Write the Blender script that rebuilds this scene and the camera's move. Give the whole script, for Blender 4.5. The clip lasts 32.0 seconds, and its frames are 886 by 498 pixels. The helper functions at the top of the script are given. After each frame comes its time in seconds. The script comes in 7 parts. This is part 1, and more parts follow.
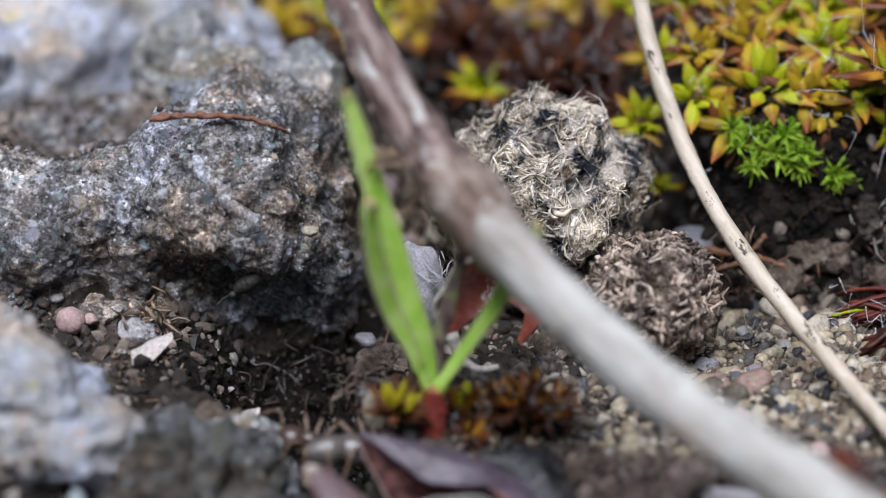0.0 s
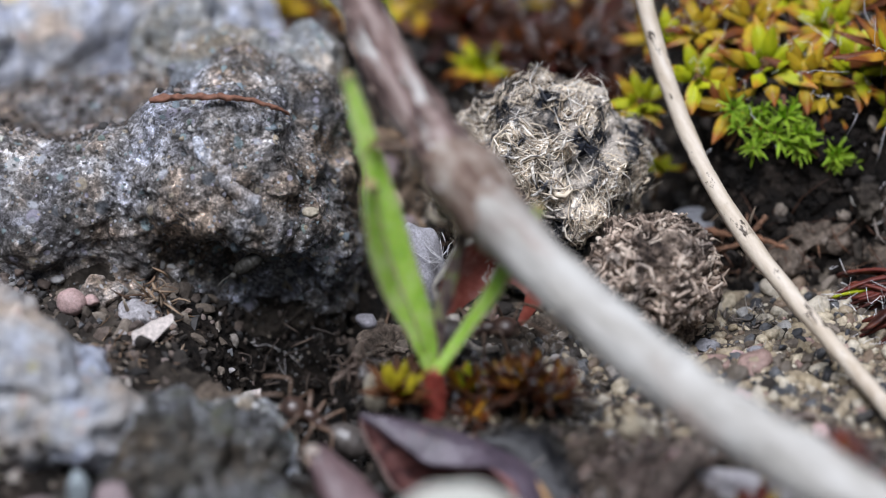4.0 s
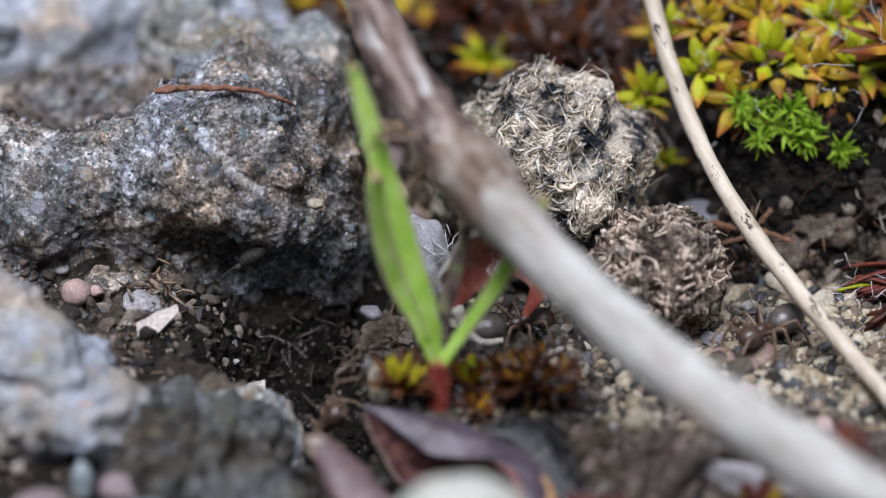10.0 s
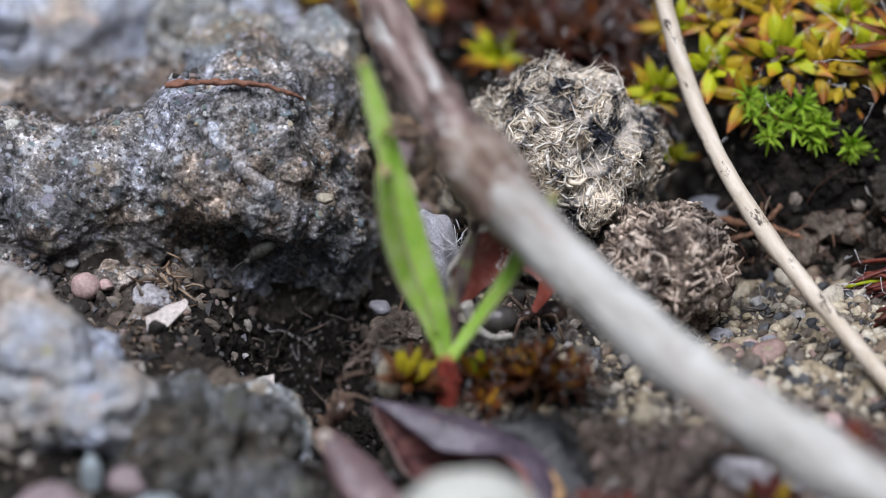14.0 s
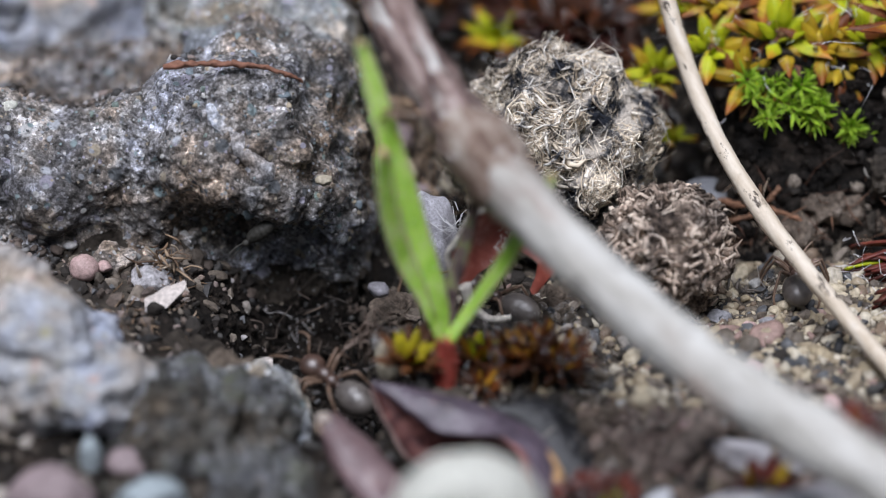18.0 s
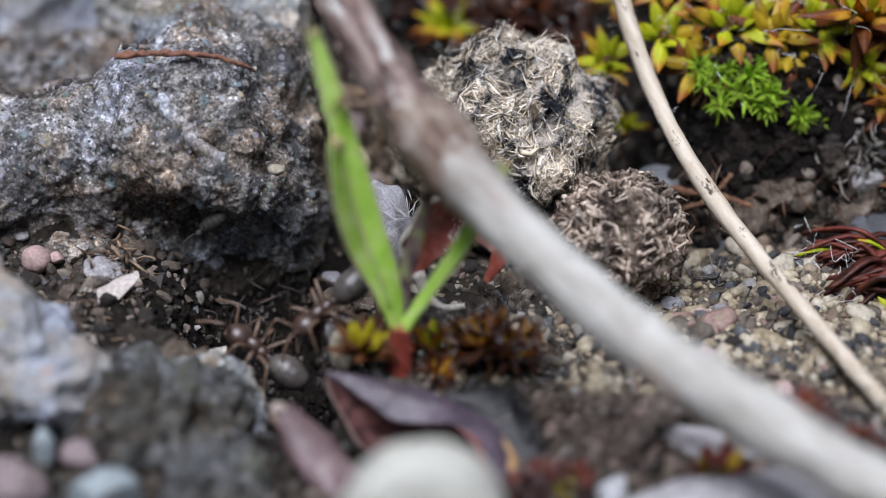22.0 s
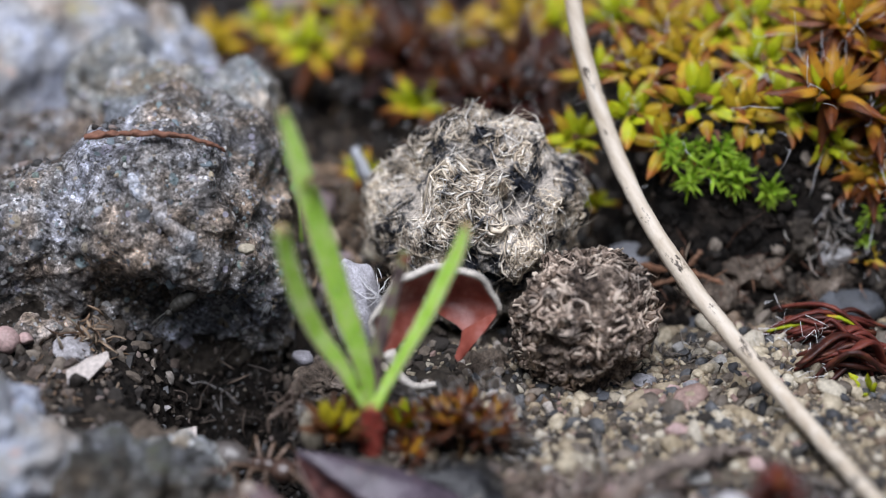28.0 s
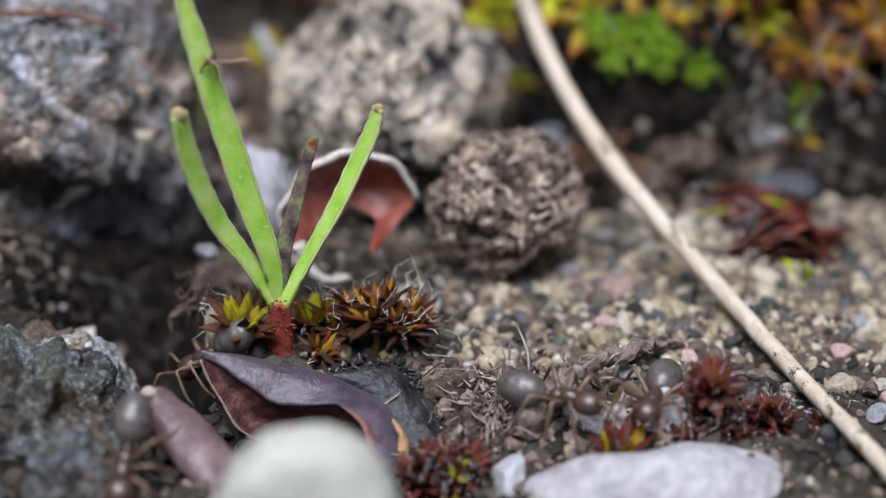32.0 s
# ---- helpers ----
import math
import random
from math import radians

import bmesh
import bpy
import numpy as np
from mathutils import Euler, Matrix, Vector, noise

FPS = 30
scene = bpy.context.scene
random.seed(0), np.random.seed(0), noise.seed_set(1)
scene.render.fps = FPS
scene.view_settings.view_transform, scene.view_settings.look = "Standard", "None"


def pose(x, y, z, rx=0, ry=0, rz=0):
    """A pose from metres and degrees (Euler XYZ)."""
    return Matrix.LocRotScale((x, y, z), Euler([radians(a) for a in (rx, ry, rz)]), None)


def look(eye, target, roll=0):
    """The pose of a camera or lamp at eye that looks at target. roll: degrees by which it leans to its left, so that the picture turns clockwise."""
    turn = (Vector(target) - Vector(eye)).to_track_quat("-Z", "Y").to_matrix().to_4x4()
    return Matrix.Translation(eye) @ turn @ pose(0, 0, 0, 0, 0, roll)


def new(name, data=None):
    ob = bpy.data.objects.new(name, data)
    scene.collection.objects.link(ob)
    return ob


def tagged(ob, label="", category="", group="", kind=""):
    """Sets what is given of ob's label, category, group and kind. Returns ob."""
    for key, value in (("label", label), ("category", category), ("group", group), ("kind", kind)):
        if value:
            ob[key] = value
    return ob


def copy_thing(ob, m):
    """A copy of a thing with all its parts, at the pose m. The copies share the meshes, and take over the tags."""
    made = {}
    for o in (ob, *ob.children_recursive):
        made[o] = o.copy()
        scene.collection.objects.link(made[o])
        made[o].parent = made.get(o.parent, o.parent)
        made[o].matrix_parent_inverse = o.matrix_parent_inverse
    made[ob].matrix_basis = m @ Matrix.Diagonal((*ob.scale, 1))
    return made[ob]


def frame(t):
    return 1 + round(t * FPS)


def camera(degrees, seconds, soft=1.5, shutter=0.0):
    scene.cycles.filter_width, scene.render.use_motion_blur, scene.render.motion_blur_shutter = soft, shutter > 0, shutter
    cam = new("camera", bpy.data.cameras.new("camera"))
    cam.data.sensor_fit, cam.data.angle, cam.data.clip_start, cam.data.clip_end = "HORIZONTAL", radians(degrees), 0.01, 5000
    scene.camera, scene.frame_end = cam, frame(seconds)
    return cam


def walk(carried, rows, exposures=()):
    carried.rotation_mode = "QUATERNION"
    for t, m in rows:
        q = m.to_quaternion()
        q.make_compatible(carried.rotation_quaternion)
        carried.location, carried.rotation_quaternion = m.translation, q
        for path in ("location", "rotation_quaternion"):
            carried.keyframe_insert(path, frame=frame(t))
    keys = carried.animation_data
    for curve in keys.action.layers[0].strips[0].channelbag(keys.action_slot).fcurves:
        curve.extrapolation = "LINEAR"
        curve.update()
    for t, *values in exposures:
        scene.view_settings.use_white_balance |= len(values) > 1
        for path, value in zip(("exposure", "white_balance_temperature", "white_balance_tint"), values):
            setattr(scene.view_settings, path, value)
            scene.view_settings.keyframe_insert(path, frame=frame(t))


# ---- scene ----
# Lengths below are in millimetres unless they go into pose(); MM turns them into metres.
MM = 0.001

# ---- camera ----
cam = camera(26.0, 32.0, 1.1)
walk(cam, [
    (0, pose(0.00000, -0.06500, 0.03740, 65.896, 0.081, -0.436)),
    (0.5, pose(0.00000, -0.06500, 0.03740, 65.886, 0.118, -0.395)),
    (1, pose(0.00000, -0.06500, 0.03740, 65.730, 0.013, -0.740)),
    (1.5, pose(0.00000, -0.06500, 0.03740, 65.612, -0.060, -0.769)),
    (2, pose(0.00000, -0.06500, 0.03740, 65.524, -0.031, -0.605)),
    (2.5, pose(0.00000, -0.06500, 0.03740, 65.492, -0.024, -0.594)),
    (3, pose(0.00000, -0.06500, 0.03740, 65.384, -0.034, -0.487)),
    (3.5, pose(0.00000, -0.06500, 0.03740, 65.352, 0.033, -0.495)),
    (5.5, pose(0.00000, -0.06500, 0.03740, 65.277, 0.202, -0.155)),
    (6, pose(0.00000, -0.06500, 0.03740, 65.443, 0.217, -0.253)),
    (6.5, pose(0.00000, -0.06500, 0.03740, 65.466, 0.183, -0.214)),
    (7, pose(0.00000, -0.06500, 0.03740, 65.427, 0.042, -0.575)),
    (7.5, pose(0.00000, -0.06500, 0.03740, 65.229, 0.000, -0.323)),
    (8, pose(0.00000, -0.06500, 0.03740, 65.188, 0.046, -0.349)),
    (8.5, pose(0.00000, -0.06500, 0.03740, 65.044, 0.024, -0.090)),
    (9, pose(0.00000, -0.06500, 0.03740, 65.000, -0.000, 0.000)),
    (9.5, pose(0.00000, -0.06500, 0.03740, 65.107, -0.051, -0.194)),
    (10, pose(0.00000, -0.06500, 0.03740, 65.097, -0.051, -0.199)),
    (10.5, pose(0.00000, -0.06500, 0.03740, 65.044, -0.086, -0.002)),
    (11, pose(0.00000, -0.06500, 0.03740, 65.013, -0.042, 0.112)),
    (11.5, pose(0.00000, -0.06500, 0.03740, 64.955, -0.031, 0.266)),
    (12, pose(0.00000, -0.06500, 0.03740, 64.964, -0.044, 0.187)),
    (12.5, pose(0.00000, -0.06500, 0.03740, 64.959, -0.037, 0.339)),
    (13, pose(0.00000, -0.06500, 0.03740, 64.931, -0.072, 0.221)),
    (13.5, pose(0.00000, -0.06500, 0.03740, 64.958, -0.074, 0.128)),
    (15.5, pose(0.00000, -0.06500, 0.03740, 64.728, -0.108, 0.116)),
    (16, pose(0.00000, -0.06500, 0.03740, 64.599, -0.112, 0.014)),
    (16.5, pose(0.00000, -0.06500, 0.03740, 64.523, -0.161, -0.011)),
    (17, pose(0.00000, -0.06500, 0.03740, 64.494, -0.134, 0.046)),
    (17.5, pose(0.00000, -0.06500, 0.03740, 64.503, -0.117, 0.131)),
    (18, pose(0.00000, -0.06500, 0.03740, 64.402, -0.133, 0.098)),
    (18.5, pose(0.00000, -0.06500, 0.03740, 64.154, -0.121, 0.181)),
    (19, pose(0.00000, -0.06500, 0.03740, 63.917, -0.146, 0.282)),
    (19.5, pose(0.00000, -0.06500, 0.03740, 63.881, -0.130, 0.349)),
    (20, pose(0.00000, -0.06500, 0.03740, 63.831, -0.164, 0.276)),
    (20.5, pose(0.00000, -0.06500, 0.03740, 63.853, -0.199, -0.026)),
    (21, pose(0.00000, -0.06500, 0.03740, 63.810, -0.226, -0.159)),
    (21.5, pose(0.00000, -0.06500, 0.03740, 63.800, -0.341, -0.725)),
    (22, pose(0.00000, -0.06500, 0.03740, 64.074, -0.420, -1.303)),
    (22.5, pose(0.00000, -0.06500, 0.03740, 64.242, -0.506, -1.677)),
    (23, pose(0.00000, -0.06500, 0.03740, 64.198, -0.616, -1.884)),
    (23.5, pose(0.00000, -0.06500, 0.03740, 64.222, -0.682, -1.982)),
    (24, pose(0.00000, -0.06500, 0.03740, 64.310, -0.770, -2.079)),
    (24.5, pose(0.00000, -0.06500, 0.03740, 64.422, -0.802, -2.224)),
    (25, pose(0.00000, -0.06500, 0.03740, 64.683, -0.742, -2.650)),
    (25.5, pose(0.00000, -0.06500, 0.03740, 65.517, -0.711, -1.879)),
    (27.5, pose(0.00000, -0.06500, 0.03740, 66.393, -0.504, -2.180)),
    (28, pose(0.00000, -0.06500, 0.03740, 66.416, -0.483, -2.244)),
    (28.5, pose(0.00013, -0.06224, 0.03615, 65.731, -0.396, -2.592)),
    (29, pose(0.00020, -0.06090, 0.03547, 64.819, -0.552, -2.530)),
    (29.5, pose(0.00019, -0.06099, 0.03549, 64.545, -0.398, -2.569)),
    (30, pose(0.00019, -0.06098, 0.03547, 64.361, -0.484, -2.515)),
    (30.5, pose(0.00034, -0.06069, 0.03530, 64.049, -0.870, -4.027)),
    (31, pose(0.00040, -0.06052, 0.03506, 62.566, -1.117, -4.546)),
    (31.5, pose(0.00040, -0.06059, 0.03512, 62.724, -0.974, -4.716)),
    (32, pose(0.00038, -0.06082, 0.03528, 63.189, -0.810, -4.809)),
], [(0, 0.02), (28, 0.02), (29, 0.06), (32, 0.10)])
# shallow macro focus: first on the far droppings and rock, later drawn to the seedling
focus = new("focus_mark")
cam.data.dof.use_dof = True
cam.data.dof.focus_object = focus
cam.data.dof.aperture_fstop = 25.0


def mm_pose(x, y, z, rx=0, ry=0, rz=0):
    return pose(x * MM, y * MM, z * MM, rx, ry, rz)


# ---- light: bright overcast ----
world = bpy.data.worlds.new("sky")
scene.world = world
world.use_nodes = True
wn, wl = world.node_tree.nodes, world.node_tree.links
sky = wn.new("ShaderNodeTexSky")
sky.sky_type = "NISHITA"
sky.sun_disc = False
sky.sun_elevation, sky.sun_rotation = radians(68), radians(-162)
sky.air_density, sky.dust_density = 1.0, 2.0
wl.new(sky.outputs[0], wn["Background"].inputs[0])
wn["Background"].inputs[1].default_value = 0.024
sun = new("sun", bpy.data.lights.new("sun", "SUN"))
sun.data.energy, sun.data.angle, sun.data.color = 4.95, radians(40), (0.868, 0.892, 1.0)
sun.matrix_world = look((-0.12, -0.38, 1.0), (0, 0, 0))


# ---- tools ----
def hash3(i, seed):
    n = (i[:, 0] * 374761393 + i[:, 1] * 668265263 + i[:, 2] * 2147483647 + seed * 1274126177) & 0xFFFFFFFF
    n = ((n ^ (n >> 13)) * 1274126177) & 0xFFFFFFFF
    n = ((n ^ (n >> 16)) * 2246822519) & 0xFFFFFFFF
    return ((n ^ (n >> 15)) & 0xFFFFFF) / float(0xFFFFFF) * 2 - 1


def vnoise(p, seed=0):
    i = np.floor(p).astype(np.int64)
    f = p - i
    u = f * f * (3 - 2 * f)
    out = 0
    for dx in (0, 1):
        for dy in (0, 1):
            for dz in (0, 1):
                w = (u[:, 0] if dx else 1 - u[:, 0]) * (u[:, 1] if dy else 1 - u[:, 1]) * (u[:, 2] if dz else 1 - u[:, 2])
                out = out + w * hash3(i + np.array((dx, dy, dz)), seed)
    return out


def fbm(p, size, octaves=4, seed=0, gain=0.5):
    """Layered noise; size: the largest feature in millimetres."""
    p = np.asarray(p, float)
    total, amp, k = 0, 1.0, 1.0 / size
    for o in range(octaves):
        total = total + amp * vnoise(p * k + 17.3 * o, seed + 31 * o)
        amp, k = amp * gain, k * 2.03
    return total


def smooth(a, b, x):
    t = np.clip((x - a) / (b - a), 0, 1)
    return t * t * (3 - 2 * t)


class Geo:
    """Gathers vertices (millimetres) and faces for one mesh."""

    def __init__(self):
        self.v, self.f, self.m, self.n = [], [], [], 0

    def add(self, verts, faces, slot=0):
        verts = np.asarray(verts, float)
        faces = [tuple(int(i) + self.n for i in f) for f in faces] if not isinstance(faces, np.ndarray) else (faces + self.n).tolist()
        self.v.append(verts)
        self.f += faces
        self.m += [slot] * len(faces)
        self.n += len(verts)
        return self

    def tube(self, pts, radii, sides=6, slot=0, squash=1.0, up=None):
        pts = np.asarray(pts, float)
        k = len(pts)
        radii = np.broadcast_to(np.asarray(radii, float), (k,))
        tang = np.gradient(pts, axis=0)
        tang /= np.linalg.norm(tang, axis=1)[:, None] + 1e-9
        ref = np.array(up if up is not None else (0.13, 0.31, 0.94), float)
        a = np.cross(tang, ref)
        a /= np.linalg.norm(a, axis=1)[:, None] + 1e-9
        b = np.cross(a, tang)
        ang = np.arange(sides) * 2 * np.pi / sides
        ring = (np.cos(ang)[None, :, None] * a[:, None, :] + squash * np.sin(ang)[None, :, None] * b[:, None, :]) * radii[:, None, None]
        v = (pts[:, None, :] + ring).reshape(-1, 3)
        i = np.arange(k - 1)[:, None] * sides
        j = np.arange(sides)[None, :]
        j2 = (j + 1) % sides
        q = np.stack([i + j, i + j2, i + sides + j2, i + sides + j], -1).reshape(-1, 4)
        faces = [tuple(x) for x in q.tolist()] + [tuple(range(sides))[::-1], tuple(range((k - 1) * sides, k * sides))]
        return self.add(v, faces, slot)

    def grid(self, g, wrap=False, slot=0, flip=False):
        a, b = g.shape[:2]
        i = np.arange(a - 1)[:, None] * b
        j = np.arange(b if wrap else b - 1)[None, :]
        j2 = (j + 1) % b
        q = np.stack([i + j, i + j2, i + b + j2, i + b + j], -1).reshape(-1, 4)
        return self.add(g.reshape(-1, 3), q[:, ::-1] if flip else q, slot)

    def mesh(self, name, mats, flat=False):
        me = bpy.data.meshes.new(name)
        me.from_pydata((np.concatenate(self.v) * MM).tolist(), [], self.f)
        for m in mats if isinstance(mats, (list, tuple)) else [mats]:
            me.materials.append(m)
        if max(self.m):
            me.polygons.foreach_set("material_index", self.m)
        me.polygons.foreach_set("use_smooth", [not flat] * len(me.polygons))
        me.update()
        return me


def thing(name, label, category, at=(0, 0, 0), group="", kind="", data=None):
    ob = tagged(new(name, data), label, category, group, kind)
    ob.location = Vector(at) * MM
    return ob


def part(name, geo, material, parent, label="", flat=False, kind=""):
    """Links geo as one mesh object under a thing or a part."""
    ob = new(name, geo.mesh(name, material, flat) if isinstance(geo, Geo) else geo)
    ob.parent = parent
    return tagged(ob, label, kind=kind)


ICO = {}


def ico(level):
    if level not in ICO:
        bm = bmesh.new()
        bmesh.ops.create_icosphere(bm, subdivisions=level, radius=1.0)
        bm.verts.index_update()
        ICO[level] = (np.array([v.co[:] for v in bm.verts]), np.array([[v.index for v in f.verts] for f in bm.faces]))
        bm.free()
    return ICO[level]


def stone_shape(seed, level=2, cuts=7, rough=0.12, axes=(1, 0.85, 0.7), low=0.62, high=0.9):
    """A worn, slightly faceted stone of about unit radius."""
    rng = np.random.default_rng(seed)
    v, f = ico(level)
    v = v.copy()
    for _ in range(cuts):
        n = rng.normal(size=3)
        n /= np.linalg.norm(n)
        d = rng.uniform(low, high) if cuts < 11 else rng.uniform(0.42, 0.82)
        over = np.maximum(v @ n - d, 0)
        v -= over[:, None] * n * 0.92
    v *= 1 + rough * fbm(v * 1.0 + seed * 3.1, 0.7, 3, seed)[:, None]
    return v * np.array(axes), f


def turn(rng):
    q = rng.normal(size=4)
    q /= np.linalg.norm(q)
    w, x, y, z = q
    return np.array([[1 - 2 * (y * y + z * z), 2 * (x * y - z * w), 2 * (x * z + y * w)], [2 * (x * y + z * w), 1 - 2 * (x * x + z * z), 2 * (y * z - x * w)], [2 * (x * z - y * w), 2 * (y * z + x * w), 1 - 2 * (x * x + y * y)]])


def spline(pts, n):
    """n points on a smooth line through pts."""
    pts = np.asarray(pts, float)
    k = len(pts)
    t = np.linspace(0, k - 1, n)
    i = np.clip(t.astype(int), 0, k - 2)
    f = (t - i)[:, None]
    p0, p1, p2, p3 = pts[np.clip(i - 1, 0, k - 1)], pts[i], pts[i + 1], pts[np.clip(i + 2, 0, k - 1)]
    return 0.5 * (2 * p1 + (p2 - p0) * f + (2 * p0 - 5 * p1 + 4 * p2 - p3) * f * f + (3 * p1 - p0 - 3 * p2 + p3) * f ** 3)


# ---- materials ----
class Mat:
    """A node material whose textures are laid in millimetres of the thing's own space."""

    def __init__(self, name, rough=0.8, specular=0.4):
        self.mat = bpy.data.materials.new(name)
        self.mat.use_nodes = True
        self.nt = self.mat.node_tree
        self.bsdf = self.nt.nodes["Principled BSDF"]
        self.bsdf.inputs["Roughness"].default_value = rough
        self.bsdf.inputs["Specular IOR Level"].default_value = specular
        tc = self.node("ShaderNodeTexCoord")
        sc = self.node("ShaderNodeVectorMath", operation="SCALE")
        sc.inputs["Scale"].default_value = 1000.0
        self.link(tc.outputs["Object"], sc.inputs[0])
        self.co = sc.outputs[0]

    def node(self, kind, **props):
        n = self.nt.nodes.new(kind)
        if "operation" in props:
            n.operation = props["operation"]
        return n

    def link(self, a, b):
        self.nt.links.new(a, b)

    def noise(self, size, detail=4.0, rough=0.6, stretch=None, warp=0.0, along=None):
        n = self.node("ShaderNodeTexNoise")
        n.inputs["Scale"].default_value, n.inputs["Detail"].default_value = 1.0 / size, detail
        n.inputs["Roughness"].default_value, n.inputs["Distortion"].default_value = rough, warp
        co = self.co
        if along:  # turn the texture so that its x runs along this direction
            tn = self.node("ShaderNodeMapping")
            tn.inputs["Rotation"].default_value = Vector(along).rotation_difference(Vector((1, 0, 0))).to_euler()
            self.link(co, tn.inputs[0])
            co = tn.outputs[0]
        if stretch:
            mp = self.node("ShaderNodeMapping")
            mp.inputs["Scale"].default_value = stretch
            self.link(co, mp.inputs[0])
            co = mp.outputs[0]
        self.link(co, n.inputs["Vector"])
        return n.outputs["Fac"]

    def cells(self, size, rand=1.0, feature="F1"):
        n = self.node("ShaderNodeTexVoronoi")
        n.feature = feature
        n.inputs["Scale"].default_value, n.inputs["Randomness"].default_value = 1.0 / size, rand
        self.link(self.co, n.inputs["Vector"])
        return n

    def ramp(self, fac, stops, hard=False):
        r = self.node("ShaderNodeValToRGB")
        r.color_ramp.interpolation = "CONSTANT" if hard else "LINEAR"
        el = r.color_ramp.elements
        while len(el) < len(stops):
            el.new(0.5)
        for e, (pos, c) in zip(el, stops):
            e.position = pos
            e.color = (*c, 1) if len(c) == 3 else c
        self.link(fac, r.inputs[0])
        return r.outputs[0]

    def mix(self, fac, a, b, mode="MIX"):
        m = self.node("ShaderNodeMix")
        m.data_type, m.blend_type = "RGBA", mode
        for sock, val in ((m.inputs[0], fac), (m.inputs[6], a), (m.inputs[7], b)):
            if isinstance(val, (int, float)):
                sock.default_value = val
            elif isinstance(val, tuple):
                sock.default_value = (*val, 1)
            else:
                self.link(val, sock)
        return m.outputs[2]

    def island(self):
        return self.node("ShaderNodeNewGeometry").outputs["Random Per Island"]

    def each(self):
        return self.node("ShaderNodeObjectInfo").outputs["Random"]

    def color(self, c):
        if isinstance(c, tuple):
            self.bsdf.inputs["Base Color"].default_value = (*c, 1)
        else:
            self.link(c, self.bsdf.inputs["Base Color"])
        return self

    def bump(self, fac, depth, strength=1.0):
        b = self.node("ShaderNodeBump")
        b.inputs["Strength"].default_value, b.inputs["Distance"].default_value = strength, depth * MM
        self.link(fac, b.inputs["Height"])
        if self.bsdf.inputs["Normal"].is_linked:
            self.link(self.bsdf.inputs["Normal"].links[0].from_socket, b.inputs["Normal"])
        self.link(b.outputs[0], self.bsdf.inputs["Normal"])
        return self

    def rough(self, fac, lo, hi):
        m = self.node("ShaderNodeMapRange")
        m.inputs["To Min"].default_value, m.inputs["To Max"].default_value = lo, hi
        self.link(fac, m.inputs[0])
        self.link(m.outputs[0], self.bsdf.inputs["Roughness"])
        return self

    def through_light(self, weight, tint):
        """Thin, light-passing tissue."""
        self.bsdf.inputs["Subsurface Weight"].default_value = weight
        self.bsdf.inputs["Subsurface Radius"].default_value = tint
        self.bsdf.inputs["Subsurface Scale"].default_value = 0.4 * MM
        return self


def rock_mat(name, dark, mid, pale, chips, bump=0.18, lichen=None, share=0.62, grain=0.8, gloss=0.35, mottle=0.95):
    """Crusty rock: mottled ground mass of cemented sand, mineral chips of two sizes, pits. chips: colours of the chips."""
    m = Mat(name, 0.7, 0.5)
    base = m.ramp(m.noise(2.6, 6, 0.72), [(0.34, dark), (0.50, mid), (0.64, pale)])
    base = m.mix(0.8, base, m.ramp(m.noise(4.2, 3, 0.6), [(0.38, (1.2, 0.93, 0.70)), (0.5, (0.95, 0.95, 0.97)), (0.62, (0.90, 0.98, 1.22))]), "MULTIPLY")
    mid_n, fine = m.noise(0.55, 6, 0.78), m.noise(0.14, 4, 0.75)
    base = m.mix(mottle, base, m.ramp(mid_n, [(0.38, (0.16, 0.15, 0.14)), (0.52, (0.95, 0.95, 0.95)), (0.64, (1.9, 1.9, 1.9))]), "MULTIPLY")
    sand = m.cells(0.15)
    part_of = m.node("ShaderNodeSeparateColor")
    m.link(sand.outputs["Color"], part_of.inputs[0])
    base = m.mix(grain, base, m.ramp(part_of.outputs[0], [(0.0, (0.35, 0.33, 0.3)), (0.55, (0.95, 0.93, 0.9)), (0.88, (1.3, 1.3, 1.3)), (0.96, (1.9, 1.9, 1.9))]), "MULTIPLY")
    base = m.mix(0.6, base, m.ramp(fine, [(0.36, (0.3, 0.3, 0.3)), (0.64, (1.6, 1.6, 1.6))]), "MULTIPLY")
    for size, cut in ((0.95, share + 0.04), (0.45, share), (0.22, share + 0.1)):
        cell = m.cells(size)
        sep = m.node("ShaderNodeSeparateColor")
        m.link(cell.outputs["Color"], sep.inputs[0])
        pick = m.ramp(sep.outputs[0], [(cut, (0, 0, 0)), (cut + 0.02, (1, 1, 1))])
        near = m.ramp(cell.outputs["Distance"], [(0.26, (1, 1, 1)), (0.36, (0, 0, 0))])
        tone = m.ramp(sep.outputs[1], [(k / len(chips), c) for k, c in enumerate(chips)], True)
        tone = m.mix(0.6, tone, m.ramp(fine, [(0.3, (0.6, 0.6, 0.6)), (0.7, (1.3, 1.3, 1.3))]), "MULTIPLY")
        base = m.mix(m.mix(1.0, pick, near, "MULTIPLY"), base, tone)
    if lichen:
        base = m.mix(m.ramp(m.noise(3.0, 3), [(0.60, (0, 0, 0)), (0.70, (0.7, 0.7, 0.7))]), base, lichen)
    m.color(base)
    m.rough(fine, gloss, 0.85)
    m.bump(mid_n, bump)
    m.bump(sand.outputs["Distance"], -0.05 * grain)
    m.bump(fine, bump * 0.3)
    return m.mat


